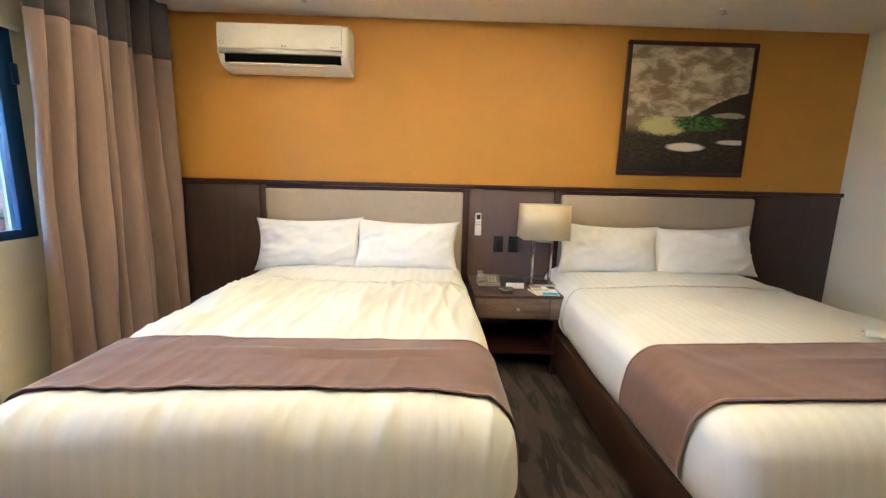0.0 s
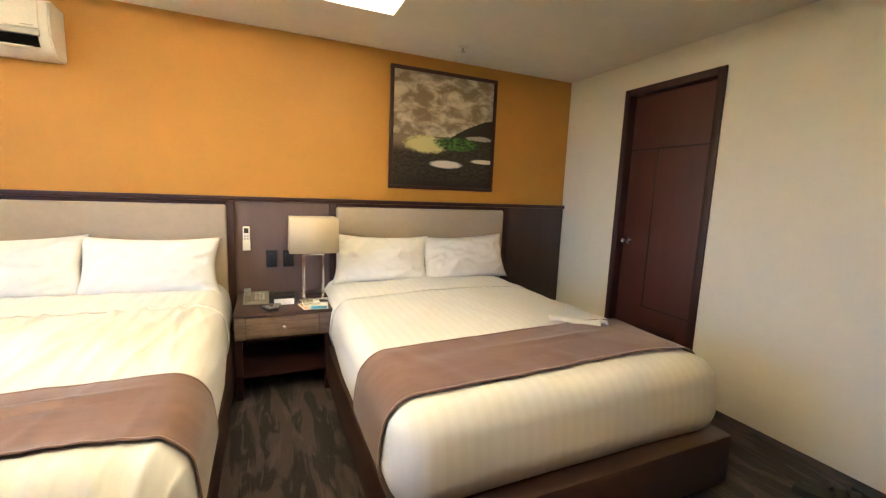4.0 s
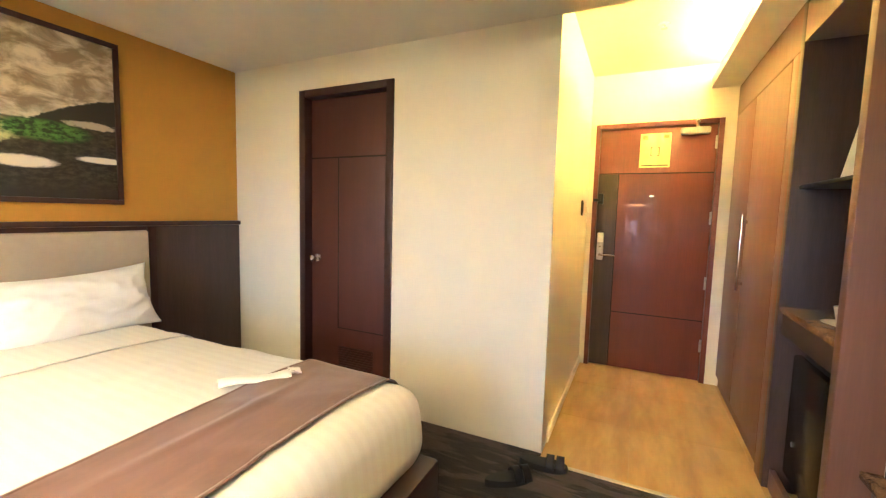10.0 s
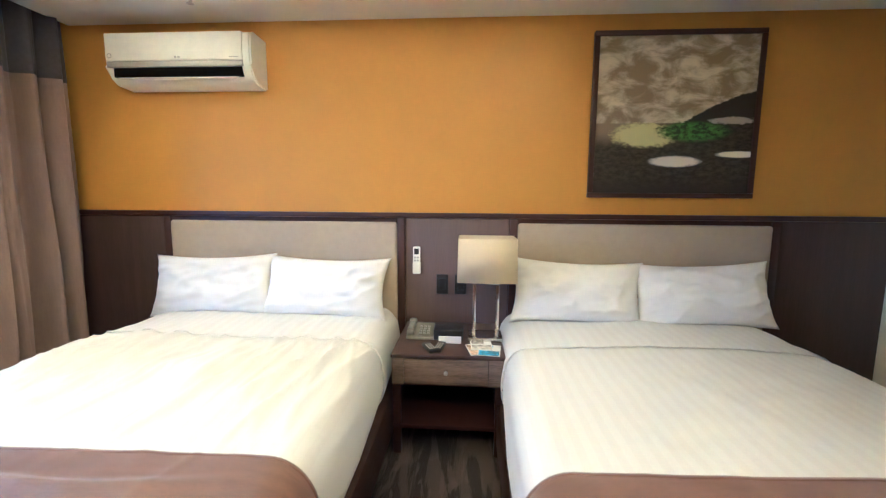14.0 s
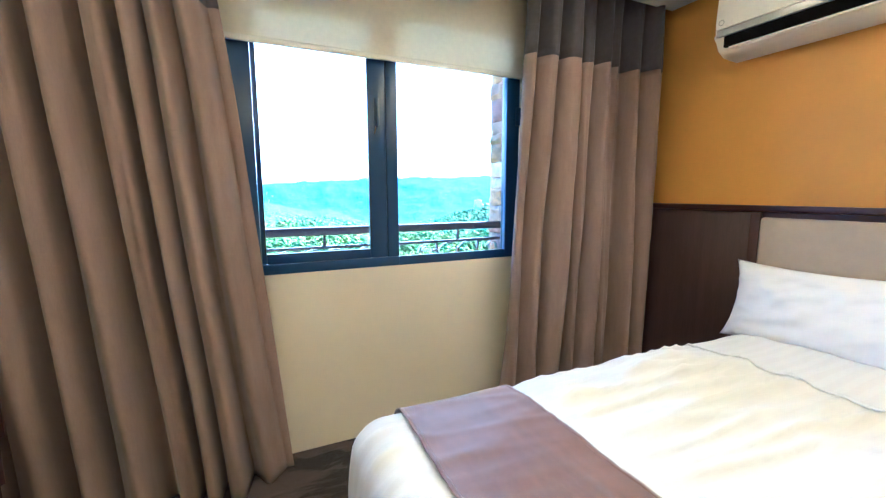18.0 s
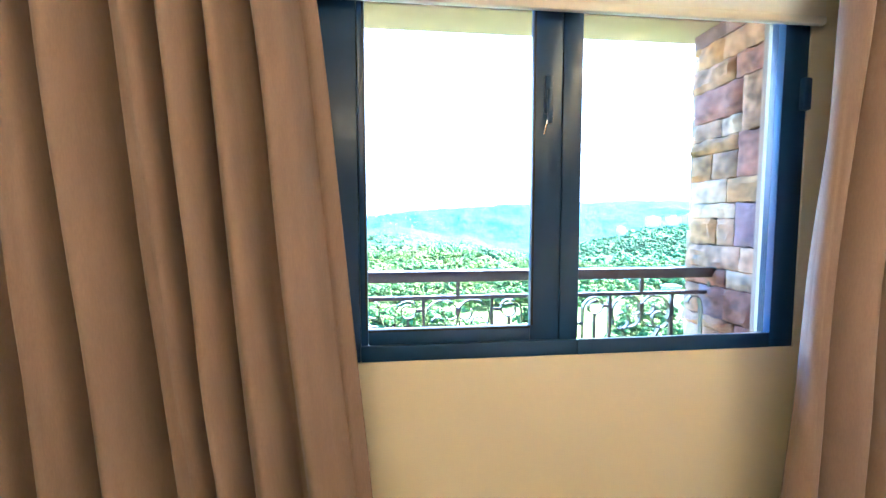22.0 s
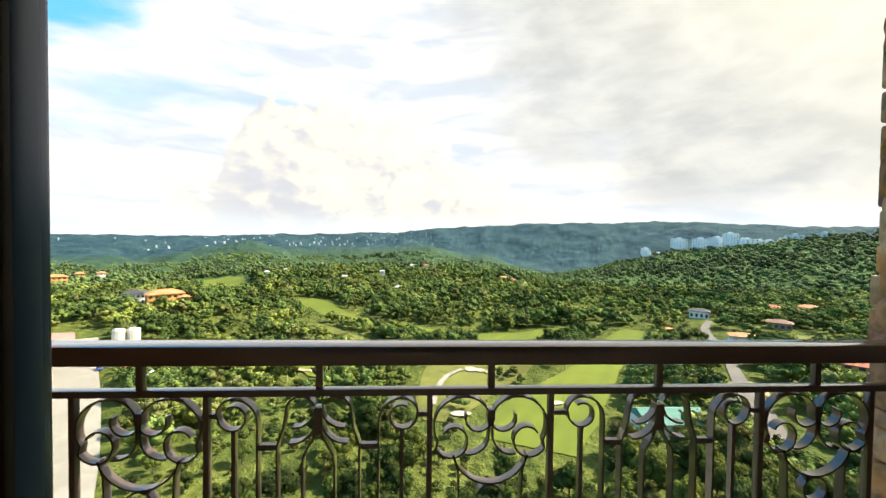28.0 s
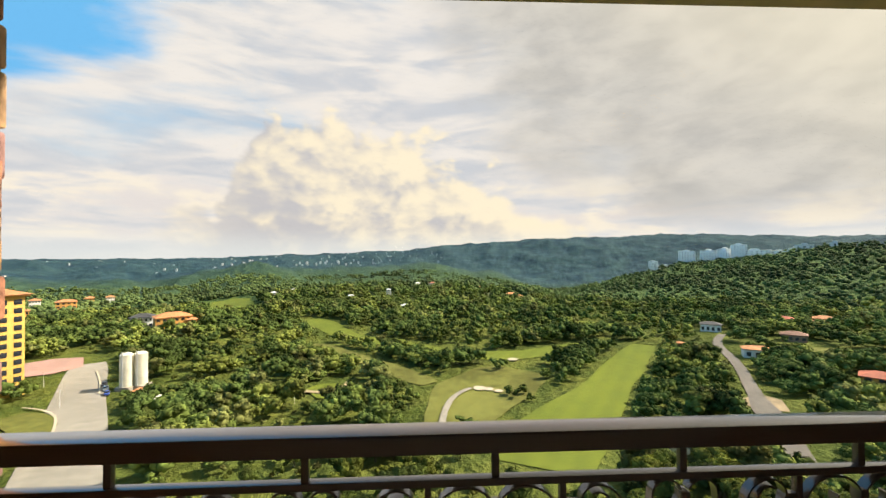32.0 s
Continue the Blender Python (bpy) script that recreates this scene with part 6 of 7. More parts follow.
def land_material():
    """Rough grass and scrub close by, darker woodland floor further out, far woods tinted with blue haze."""
    m = bpy.data.materials.new("hazed_grass_and_scrub_land")
    m.use_nodes = True
    N = Nodes(m.node_tree)
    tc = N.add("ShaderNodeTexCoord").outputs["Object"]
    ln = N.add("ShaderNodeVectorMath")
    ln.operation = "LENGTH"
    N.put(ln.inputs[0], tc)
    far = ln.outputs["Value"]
    a, b, c = N.noise(tc, 0.035, 6.0, 0.6, 0.4), N.noise(tc, 0.4, 5.0, 0.65), N.noise(tc, 0.012, 5.0, 0.6)
    col = N.mix(N.ramp(a, 0.38, 0.62), (0.086, 0.114, 0.026), (0.152, 0.170, 0.040))
    col = N.mix(N.ramp(b, 0.35, 0.7), N.mix(1.0, col, (0.55, 0.6, 0.5), "MULTIPLY"), col)
    wood = N.mix(N.ramp(N.noise(tc, 0.05, 7.0, 0.7), 0.38, 0.62), (0.025, 0.055, 0.018), (0.075, 0.125, 0.035))
    col = N.mix(N.ramp(far, 380.0, 520.0), col, wood)
    # aerial haze: blue mixed into the base colour as distance grows
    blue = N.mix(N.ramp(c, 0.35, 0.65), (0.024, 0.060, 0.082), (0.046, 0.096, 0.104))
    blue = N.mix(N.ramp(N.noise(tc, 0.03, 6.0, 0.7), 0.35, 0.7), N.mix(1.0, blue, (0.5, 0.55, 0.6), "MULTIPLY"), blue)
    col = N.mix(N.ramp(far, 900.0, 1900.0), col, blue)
    p = N.add("ShaderNodeBsdfPrincipled")
    N.put(p.inputs["Base Color"], col)
    p.inputs["Roughness"].default_value, p.inputs["Specular IOR Level"].default_value = 0.95, 0.1
    bp = N.add("ShaderNodeBump")
    bp.inputs["Strength"].default_value, bp.inputs["Distance"].default_value = 1.0, 9.0
    N.put(bp.inputs["Height"], N.math("ADD", N.noise(tc, 0.05, 7.0, 0.7), N.math("MULTIPLY", c, 3.0)))
    N.put(p.inputs["Normal"], bp.outputs[0])
    N.put(N.add("ShaderNodeOutputMaterial").inputs[0], p.outputs[0])
    return m


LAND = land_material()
NA, NR = 440, 250
angs = [-75 + 150 * i / NA for i in range(NA + 1)]
rads = [12 * (4800 / 12) ** (j / NR) for j in range(NR + 1)]
verts = []
for a in angs:
    for r in rads:
        p = polar(a, r)
        if r > 800:
            k = min(1.0, (r - 800) / 800)
            spur = 1 - 2 * abs(noise.noise(Vector((p.x * 0.0042, p.y * 0.0042, 0.5))))
            p.z += k * (20 * spur - 10 + 10 * noise.noise(Vector((p.x * 0.015, p.y * 0.015, 2.5))) + 5 * noise.noise(Vector((p.x * 0.04, p.y * 0.04, 5.5))))
        verts.append(p)
faces = [(i * (NR + 1) + j, i * (NR + 1) + j + 1, (i + 1) * (NR + 1) + j + 1, (i + 1) * (NR + 1) + j) for i in range(NA) for j in range(NR)]
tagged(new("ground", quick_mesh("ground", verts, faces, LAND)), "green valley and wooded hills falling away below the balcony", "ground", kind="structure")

def mown():
    """Short grass with soft mowing stripes."""
    m = material("mown_fairway_grass", (0.132, 0.158, 0.026), 0.9, vary=0.16, grain=0.12, colour2=(0.095, 0.122, 0.021), spec=0.1)
    N = Nodes(m.node_tree, True)
    p = next(n for n in N.t.nodes if n.type == "BSDF_PRINCIPLED")
    base = p.inputs["Base Color"].links[0].from_socket
    s = N.add("ShaderNodeSeparateXYZ")
    N.put(s.inputs[0], N.add("ShaderNodeTexCoord").outputs["Object"])
    d = N.math("ADD", N.math("MULTIPLY", s.outputs[0], 0.55), N.math("MULTIPLY", s.outputs[1], 0.84))
    st = N.ramp(N.math("SINE", N.math("MULTIPLY", d, 2 * math.pi / 7.0)), -0.5, 0.5)
    N.put(p.inputs["Base Color"], N.mix(1.0, base, N.mix(st, (0.95, 0.95, 0.95), (1.05, 1.05, 1.0)), "MULTIPLY"))
    return m


MOWN = mown()
ROUGH = material("pale_dry_grass", (0.128, 0.132, 0.036), 0.95, vary=0.2, grain=0.3, spec=0.1)
SAND = material("pale_bunker_sand", (0.46, 0.40, 0.30), 0.95, vary=0.08, grain=1.0)
ROAD = material("pale_worn_asphalt", (0.125, 0.112, 0.100), 0.9, vary=0.15, grain=0.5)
CONCR = material("pale_concrete_paving", (0.27, 0.245, 0.205), 0.9, vary=0.12, grain=0.35)
PINK = material("pink_block_paving", (0.38, 0.22, 0.18), 0.9, vary=0.12, grain=0.6)
EARTH = material("bare_tan_earth", (0.33, 0.25, 0.15), 0.95, vary=0.2, grain=0.4)
OPEN = []  # where no tree stands: (place, radius)


def ribbon(name, pts, mat, label, category, up=0.25, kind="structure"):
    """A strip draped on the land along (angle, distance, width) stations."""
    ps = [(polar(a, r), w) for a, r, w in pts]
    fine = []
    for (p, w), (q, v) in zip(ps, ps[1:]):
        n = max(2, int((q - p).length / 7))
        fine += [(p.lerp(q, i / n), w + (v - w) * i / n) for i in range(n)]
    fine.append(ps[-1])
    cen = [f[0] for f in fine]
    cen = [sum((cen[min(len(cen) - 1, max(0, i + k))] for k in range(-2, 3)), Vector()) / 5 for i in range(len(cen))]
    vs, fs, m = [], [], 7
    for i, (_, w) in enumerate(fine):
        d = cen[min(i + 1, len(cen) - 1)] - cen[max(0, i - 1)]
        nrm = Vector((-d.y, d.x, 0)).normalized()
        for j in range(m):
            jit = 1 + (0.16 * noise.noise(cen[i] * 0.04 + Vector((j * 9.0 if j in (0, m - 1) else 0, 0, 0))) if mat in (MOWN, ROUGH, SAND, EARTH) else 0)
            q = cen[i] + nrm * w * (j / (m - 1) - 0.5) * jit
            vs.append((q.x, q.y, ground(q.x, q.y) + up))
        OPEN.append((cen[i], w / 2 + 2.0))
    for i in range(len(fine) - 1):
        for j in range(m - 1):
            fs.append((i * m + j, i * m + j + 1, (i + 1) * m + j + 1, (i + 1) * m + j))
    return tagged(new(name, quick_mesh(name, vs, fs, mat)), label, category, kind=kind)


def disc(name, a, r, ra, rb, mat, label, category, up=0.5):
    c = polar(a, r)
    vs, fs, n = [(c.x, c.y, c.z + up)], [], 22
    for i in range(n):
        t = 2 * math.pi * i / n
        k = 1 + 0.22 * noise.noise(Vector((math.cos(t) * 1.5 + a, math.sin(t) * 1.5 + r, 0)))
        x, y = c.x + ra * k * math.cos(t), c.y + rb * k * math.sin(t)
        vs.append((x, y, ground(x, y) + up))
    fs = [(0, i + 1, (i + 1) % n + 1) for i in range(n)]
    OPEN.append((c, max(ra, rb) + 1.0))
    return tagged(new(name, quick_mesh(name, vs, fs, mat)), label, category, kind="structure")


FW = "striped mown golf fairway between the trees"
ribbon("fairway", [(15, 100, 26), (18, 130, 30), (21.5, 152, 24), (24.2, 182, 17), (26.2, 214, 18), (27.6, 240, 16), (28.8, 266, 12)], MOWN, FW, "fairway")
ribbon("fairway_2", [(2.5, 112, 8), (4.5, 137, 24), (7.5, 166, 40), (11.5, 190, 36), (13.5, 200, 22)], ROUGH, "pale mown golf green with sand bunkers", "fairway", up=0.30)
ribbon("fairway_3", [(-15.5, 342, 10), (-13.6, 322, 20), (-11.7, 285, 17), (-8.7, 264, 13), (-4.1, 255, 14), (0.6, 236, 13), (6.0, 222, 14)], MOWN, FW, "fairway", up=0.35)
ribbon("fairway_4", [(5, 224, 12), (9, 220, 18), (14, 224, 18), (19, 242, 18), (24.5, 262, 12)], MOWN, FW, "fairway", up=0.40)
ribbon("fairway_5", [(-26, 560, 30), (-25.2, 500, 46), (-24, 440, 30), (-21, 400, 14)], MOWN, FW, "fairway", up=0.45)
ribbon("fairway_6", [(-16, 168, 12), (-13.5, 171, 20), (-9.8, 174, 14)], MOWN, "small mown lawn among the trees", "lawn", up=0.50)
ribbon("fairway_8", [(-16, 260, 8), (-14, 252, 15), (-11, 231, 12), (-7, 212, 10), (-4.9, 201, 13), (-1, 181, 14), (1.5, 172, 8)], ROUGH, FW, "fairway", up=0.42)
ribbon("fairway_7", [(19, 330, 10), (24, 318, 24), (29, 300, 12)], MOWN, FW, "fairway", up=0.55)
for a, r, ra, rb in ((7.5, 167, 2.8, 2.6), (8.8, 166, 2.0, 2.0), (10.1, 164, 1.6, 1.9), (19.1, 136, 1.5, 2.6), (12.1, 214, 2.4, 2.8), (6.2, 122, 2.0, 3.0)):
    disc("sand_bunker", a, r, ra, rb, SAND, "pale sand bunker beside the green", "bunker", up=0.75)
ribbon("path", [(2.0, 125, 2.2), (2.6, 138, 2.2), (3.0, 152, 2.2), (4.6, 164, 2.2), (7, 168, 2.0)], CONCR, "narrow concrete golf cart path", "path", up=0.8)
ribbon("path_2", [(-22, 186, 2.4), (-17, 178, 2.4), (-12, 160, 2.4), (-10, 186, 2.4)], EARTH, "narrow brown cart path among the trees", "path", up=0.8)
ribbon("road", [(-38.0, 262, 12), (-38.3, 240, 15), (-38.8, 209, 15), (-39.3, 170, 17), (-40.6, 125, 18), (-43, 92, 18)], CONCR, "pale concrete access road below", "road", up=0.30)
ribbon("plaza", [(-44.5, 262, 26), (-41, 264, 30), (-37.5, 262, 18)], PINK, "pink block-paved forecourt", "paving", up=0.45)
ribbon("planting_bed", [(-44.2, 196, 7), (-42.6, 190, 12), (-41.6, 176, 11), (-42.0, 164, 6)], ROUGH, "grassy planting bed inside the forecourt kerb", "planting bed", up=0.55)
ribbon("kerb", [(-37.6, 246, 0.7), (-37.2, 228, 0.7), (-37.0, 214, 0.7), (-37.4, 200, 0.7)], SAND, "pale kerb along the access road", "kerb", up=0.62)
ribbon("kerb_2", [(-43.6, 204, 0.7), (-41.2, 197, 0.7), (-40.3, 186, 0.7), (-40.4, 172, 0.7), (-41.4, 160, 0.7)], SAND, "pale kerb round the planting bed", "kerb", up=0.66)
ribbon("road_2", [(36.8, 312, 4), (35.9, 277, 4.5), (38.0, 239, 4.5), (38.7, 214, 4.5), (39.6, 188, 5), (40.4, 172, 8), (42.5, 150, 6), (44, 128, 5)], ROAD, "narrow asphalt road with pale kerbs", "road", up=0.35)
ribbon("clearing", [(43, 262, 14), (46.5, 290, 22), (49, 270, 14)], ROUGH, "dry grass clearing", "clearing", up=0.30)
ribbon("clearing_2", [(38.0, 186, 10), (40, 178, 16), (43, 184, 12)], EARTH, "bare earth clearing by the road", "clearing", up=0.25)
ribbon("hill_road", [(5, 470, 4), (10, 452, 4), (14, 425, 4), (19, 398, 4), (16, 380, 4)], ROAD, "narrow road winding up the wooded hill", "road", up=0.6)

# ---- buildings outside ----
def paint(name, c, v=0.05):
    return material(name, c, 0.8, vary=v, grain=2.0)


YEL, OCH, WHT, GRY = paint("yellow_render", (0.62, 0.40, 0.10)), paint("orange_render", (0.60, 0.30, 0.08)), paint("white_render", (0.80, 0.78, 0.73)), paint("grey_render", (0.60, 0.60, 0.59))
RED, TERRA, DARKROOF = paint("red_roof_tiles", (0.42, 0.11, 0.06), 0.15), paint("orange_roof_tiles", (0.52, 0.22, 0.09), 0.15), paint("dark_roof", (0.05, 0.05, 0.055), 0.1)
PANE = material("dark_window_pane", (0.03, 0.035, 0.045), 0.15, vary=0.1)


def house(a, r, w, d, h, wall, roof, label, turn=0.0, floors=2, bays=4, hip=True, up=0.0):
    """A house with windows each of its own and a hipped roof."""
    w, d, h = w * 0.8, d * 0.8, h * 0.85
    c = polar(a, r, up)
    OPEN.append((c, max(w, d) * 0.62 + 2))
    ob = thing("house", c.x, c.y, c.z, label, "house", "houses in the valley")
    face = math.atan2(c.y - 1.4, c.x) + radians(turn)   # local +x points away from the viewer
    m = Matrix.Translation(c) @ Matrix.Rotation(face, 4, "Z")

    def put(name, bm, mat, parent=ob, lab=""):
        bmesh.ops.transform(bm, matrix=m, verts=bm.verts)
        return part(name, bm, mat, parent, lab)

    wl = put("wall", B(-d / 2, -w / 2, -3, d / 2, w / 2, h, bev=0.05), wall)
    bm = bmesh.new()
    e = 0.7
    base = [bm.verts.new(p) for p in ((-d / 2 - e, -w / 2 - e, h), (d / 2 + e, -w / 2 - e, h), (d / 2 + e, w / 2 + e, h), (-d / 2 - e, w / 2 + e, h))]
    under = [bm.verts.new(v.co - Vector((0, 0, 0.25))) for v in base]
    k = min(w, d) * 0.5 if hip else 0.0
    rz = h + min(w, d) * 0.24
    ridge = [bm.verts.new((0, -w / 2 + k, rz)), bm.verts.new((0, w / 2 - k + 0.01, rz))]
    for f in ((0, 3, 2, 1),):
        bm.faces.new([under[i] for i in f])
    for i in range(4):
        bm.faces.new((under[i], under[(i + 1) % 4], base[(i + 1) % 4], base[i]))
    bm.faces.new((base[0], base[1], ridge[0])), bm.faces.new((base[1], base[2], ridge[1], ridge[0]))
    bm.faces.new((base[2], base[3], ridge[1])), bm.faces.new((base[3], base[0], ridge[0], ridge[1]))
    put("roof", bm, roof)
    for fl in range(floors):
        z = 0.9 + fl * h / floors
        for b in range(bays):
            y = -w / 2 + (b + 0.5) * w / bays
            ww, hh = w / bays * 0.26, h / floors * 0.23
            put("window", B(-d / 2 - 0.06, y - ww, z, -d / 2 + 0.1, y + ww, z + 2 * hh, bev=0.03), PANE)
    return ob


house(-30.8, 322, 25, 14, 8, OCH, TERRA, "orange villa with a terracotta roof among the trees", 8, 2, 6)
house(-33.6, 335, 16, 12, 8, WHT, DARKROOF, "white villa with a dark roof on the hill", -10, 2, 5)
house(-28.9, 318, 7, 7, 6, OCH, TERRA, "small orange wing house with a tile roof", 8, 1, 2)
house(35.6, 320, 14, 9, 5.5, WHT, DARKROOF, "white house with a black roof beside the road", 0, 1, 4)
house(42.1, 372, 17, 10, 5, WHT, RED, "white house with a red roof on the slope", 0, 1, 4)
house(44.0, 366, 11, 9, 5, WHT, RED, "small white house with a red roof", 10, 1, 3)
house(45.4, 380, 15, 10, 6, OCH, TERRA, "orange house with a tile roof on the slope", -5, 2, 4)
house(43.0, 305, 14, 9, 4.5, paint("brown_render", (0.28, 0.18, 0.12)), paint("brown_tiles", (0.20, 0.10, 0.07)), "low brown house among trees", 0, 1, 4)
house(39.8, 253, 14, 8, 5, WHT, TERRA, "white house with an orange roof by the road", 12, 1, 3)
house(49.3, 222, 14, 10, 6, OCH, RED, "red-roofed house at the edge of the clearing", 0, 2, 3)
for i, (a, r, wall, roof, w) in enumerate(((12.0, 440, WHT, TERRA, 17), (13.1, 425, OCH, TERRA, 12), (1.0, 470, WHT, RED, 12), (-2.7, 356, WHT, GRY, 12), (-10.1, 415, WHT, GRY, 10), (-13.5, 470, WHT, RED, 9), (-17.5, 480, WHT, GRY, 9), (-19.9, 470, WHT, GRY, 9), (-5.0, 440, WHT, GRY, 9), (-1.0, 490, WHT, WHT, 10), (8.0, 478, OCH, TERRA, 10))):
    house(a, r, w * 0.62, 7, 4.5 if i != 2 else 7, wall, roof, "house half hidden in the woods on the hill", 5 * (i % 3) - 5, 2, 3, up=1.5)
for i, (a, r, w) in enumerate(((-40, 560, 20), (-42.3, 600, 11), (-38.2, 600, 10), (-41.2, 700, 12), (-43.2, 480, 11), (-36.5, 640, 10))):
    house(a, r, w, 12, 8, (OCH, WHT)[i % 2], TERRA, "distant house on the plain among trees", 0, 2, 4, up=3.0)
house(32.5, 262, 3.5, 3.5, 3, paint("hut_wood", (0.2, 0.12, 0.07)), TERRA, "small open shelter by the fairway", 0, 1, 1)


def tower(a, r, w, d, h, wall, label, floors, bays, up=0.0, name="apartment_building", cat="apartment building"):
    c = polar(a, r, up)
    OPEN.append((c, max(w, d) * 0.7))
    ob = thing(name, c.x, c.y, c.z, label, cat, "apartment blocks")
    m = Matrix.Translation(c) @ Matrix.Rotation(math.atan2(c.y - 1.4, c.x), 4, "Z")

    def put(nm, bm, mat):
        bmesh.ops.transform(bm, matrix=m, verts=bm.verts)
        return part(nm, bm, mat, ob)
    put("wall", B(-d / 2, -w / 2, -20, d / 2, w / 2, h, bev=0.1), wall)
    put("roof", B(-d / 2 - 0.4, -w / 2 - 0.4, h, d / 2 + 0.4, w / 2 + 0.4, h + 1.0, bev=0.1), wall)
    put("stair_head", B(-d / 5, -w / 6, h + 1, d / 5, w / 6, h + 4, bev=0.1), wall)
    fh = h / floors
    for f in range(floors):
        for b in range(bays):
            y = -w / 2 + (b + 0.5) * w / bays
            put("window", B(-d / 2 - 0.12, y - w / bays * 0.2, f * fh + fh * 0.35, -d / 2 + 0.1, y + w / bays * 0.2, f * fh + fh * 0.7), PANE)
    return ob


TOWERWALL = paint("bright_white_render", (0.90, 0.89, 0.86))
for a, r, w, h, fl in ((29.8, 1000, 18, 18, 5), (31.2, 1010, 38, 8, 2), (33.4, 1000, 30, 24, 7), (35.6, 1000, 29, 22, 7), (37.2, 1000, 26, 20, 6), (38.5, 980, 26, 24, 7), (39.9, 980, 44, 11, 3)):
    tower(a, r, w, 16, h, TOWERWALL, "pale apartment block on the far ridge", fl, 6, up=2)
for i, a in enumerate((40.5, 41.2, 42.0, 42.6, 43.4, 44.1, 45.5, 46.4)):
    tower(a, 1010 - 14 * (i % 3), 16 + 5 * (i % 3), 12, 8 + 3 * (i % 2), (WHT, GRY)[i % 2], "low pale building on the ridge top", 2, 3, up=-2)

# pale houses scattered along the far ridge, too many and too small to count
town_rng = random.Random(21)
bm = bmesh.new()
for _ in range(150):
    a = town_rng.uniform(-24, 3) if town_rng.random() < 0.75 else town_rng.uniform(-46, -24)
    p = polar(a, town_rng.uniform(2350, 3000))
    w = town_rng.uniform(2.2, 4.8)
    box(bm, p.x - w, p.y - w, p.z - 10, p.x + w, p.y + w, p.z + town_rng.uniform(3, 6))
tagged(part("far_settlement", bm, GRY, None, smooth=0), "scattered pale houses along the far ridge", "settlement", kind="stuff")

# yellow hotel wing seen past the pillar
c = polar(-47.2, 232)
hotel = thing("hotel_tower", c.x, c.y, c.z, "yellow rendered hotel tower with a terracotta roof", "hotel")
m = Matrix.Translation(c) @ Matrix.Rotation(math.atan2(c.y - 1.4, c.x) + radians(14), 4, "Z")


def hp(nm, bm, mat, parent=None):
    bmesh.ops.transform(bm, matrix=m, verts=bm.verts)
    return part(nm, bm, mat, parent or hotel)


hp("wall", B(-14, -14, -3, 14, 14, 37, bev=0.2), YEL)
bm = bmesh.new()
bmesh.ops.create_cone(bm, cap_ends=True, segments=4, radius1=22.5, radius2=8, depth=3.5, matrix=Matrix.Translation((0, 0, 39)) @ Matrix.Rotation(radians(45), 4, "Z"))
hp("roof", bm, TERRA)
hp("cornice", B(-15.2, -15.2, 36.4, 15.2, 15.2, 37.2, bev=0.2), OCH)
for f in range(11):
    z = 1.5 + f * 3.2
    hp("balcony", B(-15.0, 3.0, z - 0.5, -14.0, 13.4, z - 0.2), WHT)
    for b in range(7):
        y = -12 + b * 4
        hp("window", B(-14.15, y - 1.1, z, -13.9, y + 1.1, z + 1.9, bev=0.05), PANE)
        hp("window", B(-12 + b * 4 - 1.1, 13.9, z, -12 + b * 4 + 1.1, 14.15, z + 1.9, bev=0.05), PANE)
hp("porch", B(-22, 6, 3.4, -14, 20, 4.2, bev=0.1), WHT)
for y in (7, 19):
    hp("column", B(-21.6, y - 0.4, -3, -20.8, y + 0.4, 3.4), WHT)

# two white water tanks on a plinth
TANK = paint("cream_tank_paint", (0.70, 0.66, 0.55), 0.12)
for a in (-34.95, -33.65):
    c = polar(a, 206)
    OPEN.append((c, 7))
    tk = thing("water_tank", c.x, c.y, c.z, "tall white cylindrical water tank", "water tank", "pair of water tanks")
    part("plinth", B(c.x - 2.7, c.y - 2.7, c.z - 2, c.x + 2.7, c.y + 2.7, c.z + 1.6, bev=0.1), CONCR, tk)
    part("shell", cyl(bmesh.new(), (c.x, c.y, c.z + 1.6), (c.x, c.y, c.z + 14), 2.3, 2.3, 28), TANK, tk)
    part("lid", cyl(bmesh.new(), (c.x, c.y, c.z + 14), (c.x, c.y, c.z + 14.5), 2.3, 1.4, 28), TANK, tk)
    part("ladder", B(c.x + 2.3, c.y - 0.3, c.z + 1.6, c.x + 2.5, c.y + 0.3, c.z + 15.2), GRY, tk)
c = polar(-33.2, 190)
OPEN.append((c, 5))
shed = thing("shed", c.x, c.y, c.z, "small white shed with a rusty lean-to roof", "shed")
part("wall", B(c.x - 3, c.y - 4, c.z - 2, c.x + 3, c.y + 4, c.z + 3.0, bev=0.05), WHT, shed)
part("roof", B(c.x - 3.6, c.y - 4.6, c.z + 3.0, c.x + 3.6, c.y + 4.6, c.z + 3.3, bev=0.05), TERRA, shed)
c = polar(32.5, 128)
OPEN.append((c, 8))
pav = thing("pavilion", c.x, c.y, c.z, "white building with a green metal roof below", "building")
part("wall", B(c.x - 5, c.y - 8, c.z - 2, c.x + 5, c.y + 8, c.z + 4.5, bev=0.05), WHT, pav)
bm = bmesh.new()
vs = [bm.verts.new((c.x + x, c.y + y, c.z + z)) for x, y, z in ((-5.8, -9, 4.4), (5.8, -9, 4.4), (5.8, 9, 4.4), (-5.8, 9, 4.4), (0, -9, 6.6), (0, 9, 6.6))]
for f in ((0, 1, 4), (3, 5, 2), (0, 4, 5, 3), (1, 2, 5, 4), (0, 3, 2, 1)):
    bm.faces.new([vs[i] for i in f])
part("roof", bm, paint("green_metal_roof", (0.07, 0.20, 0.16)), pav)


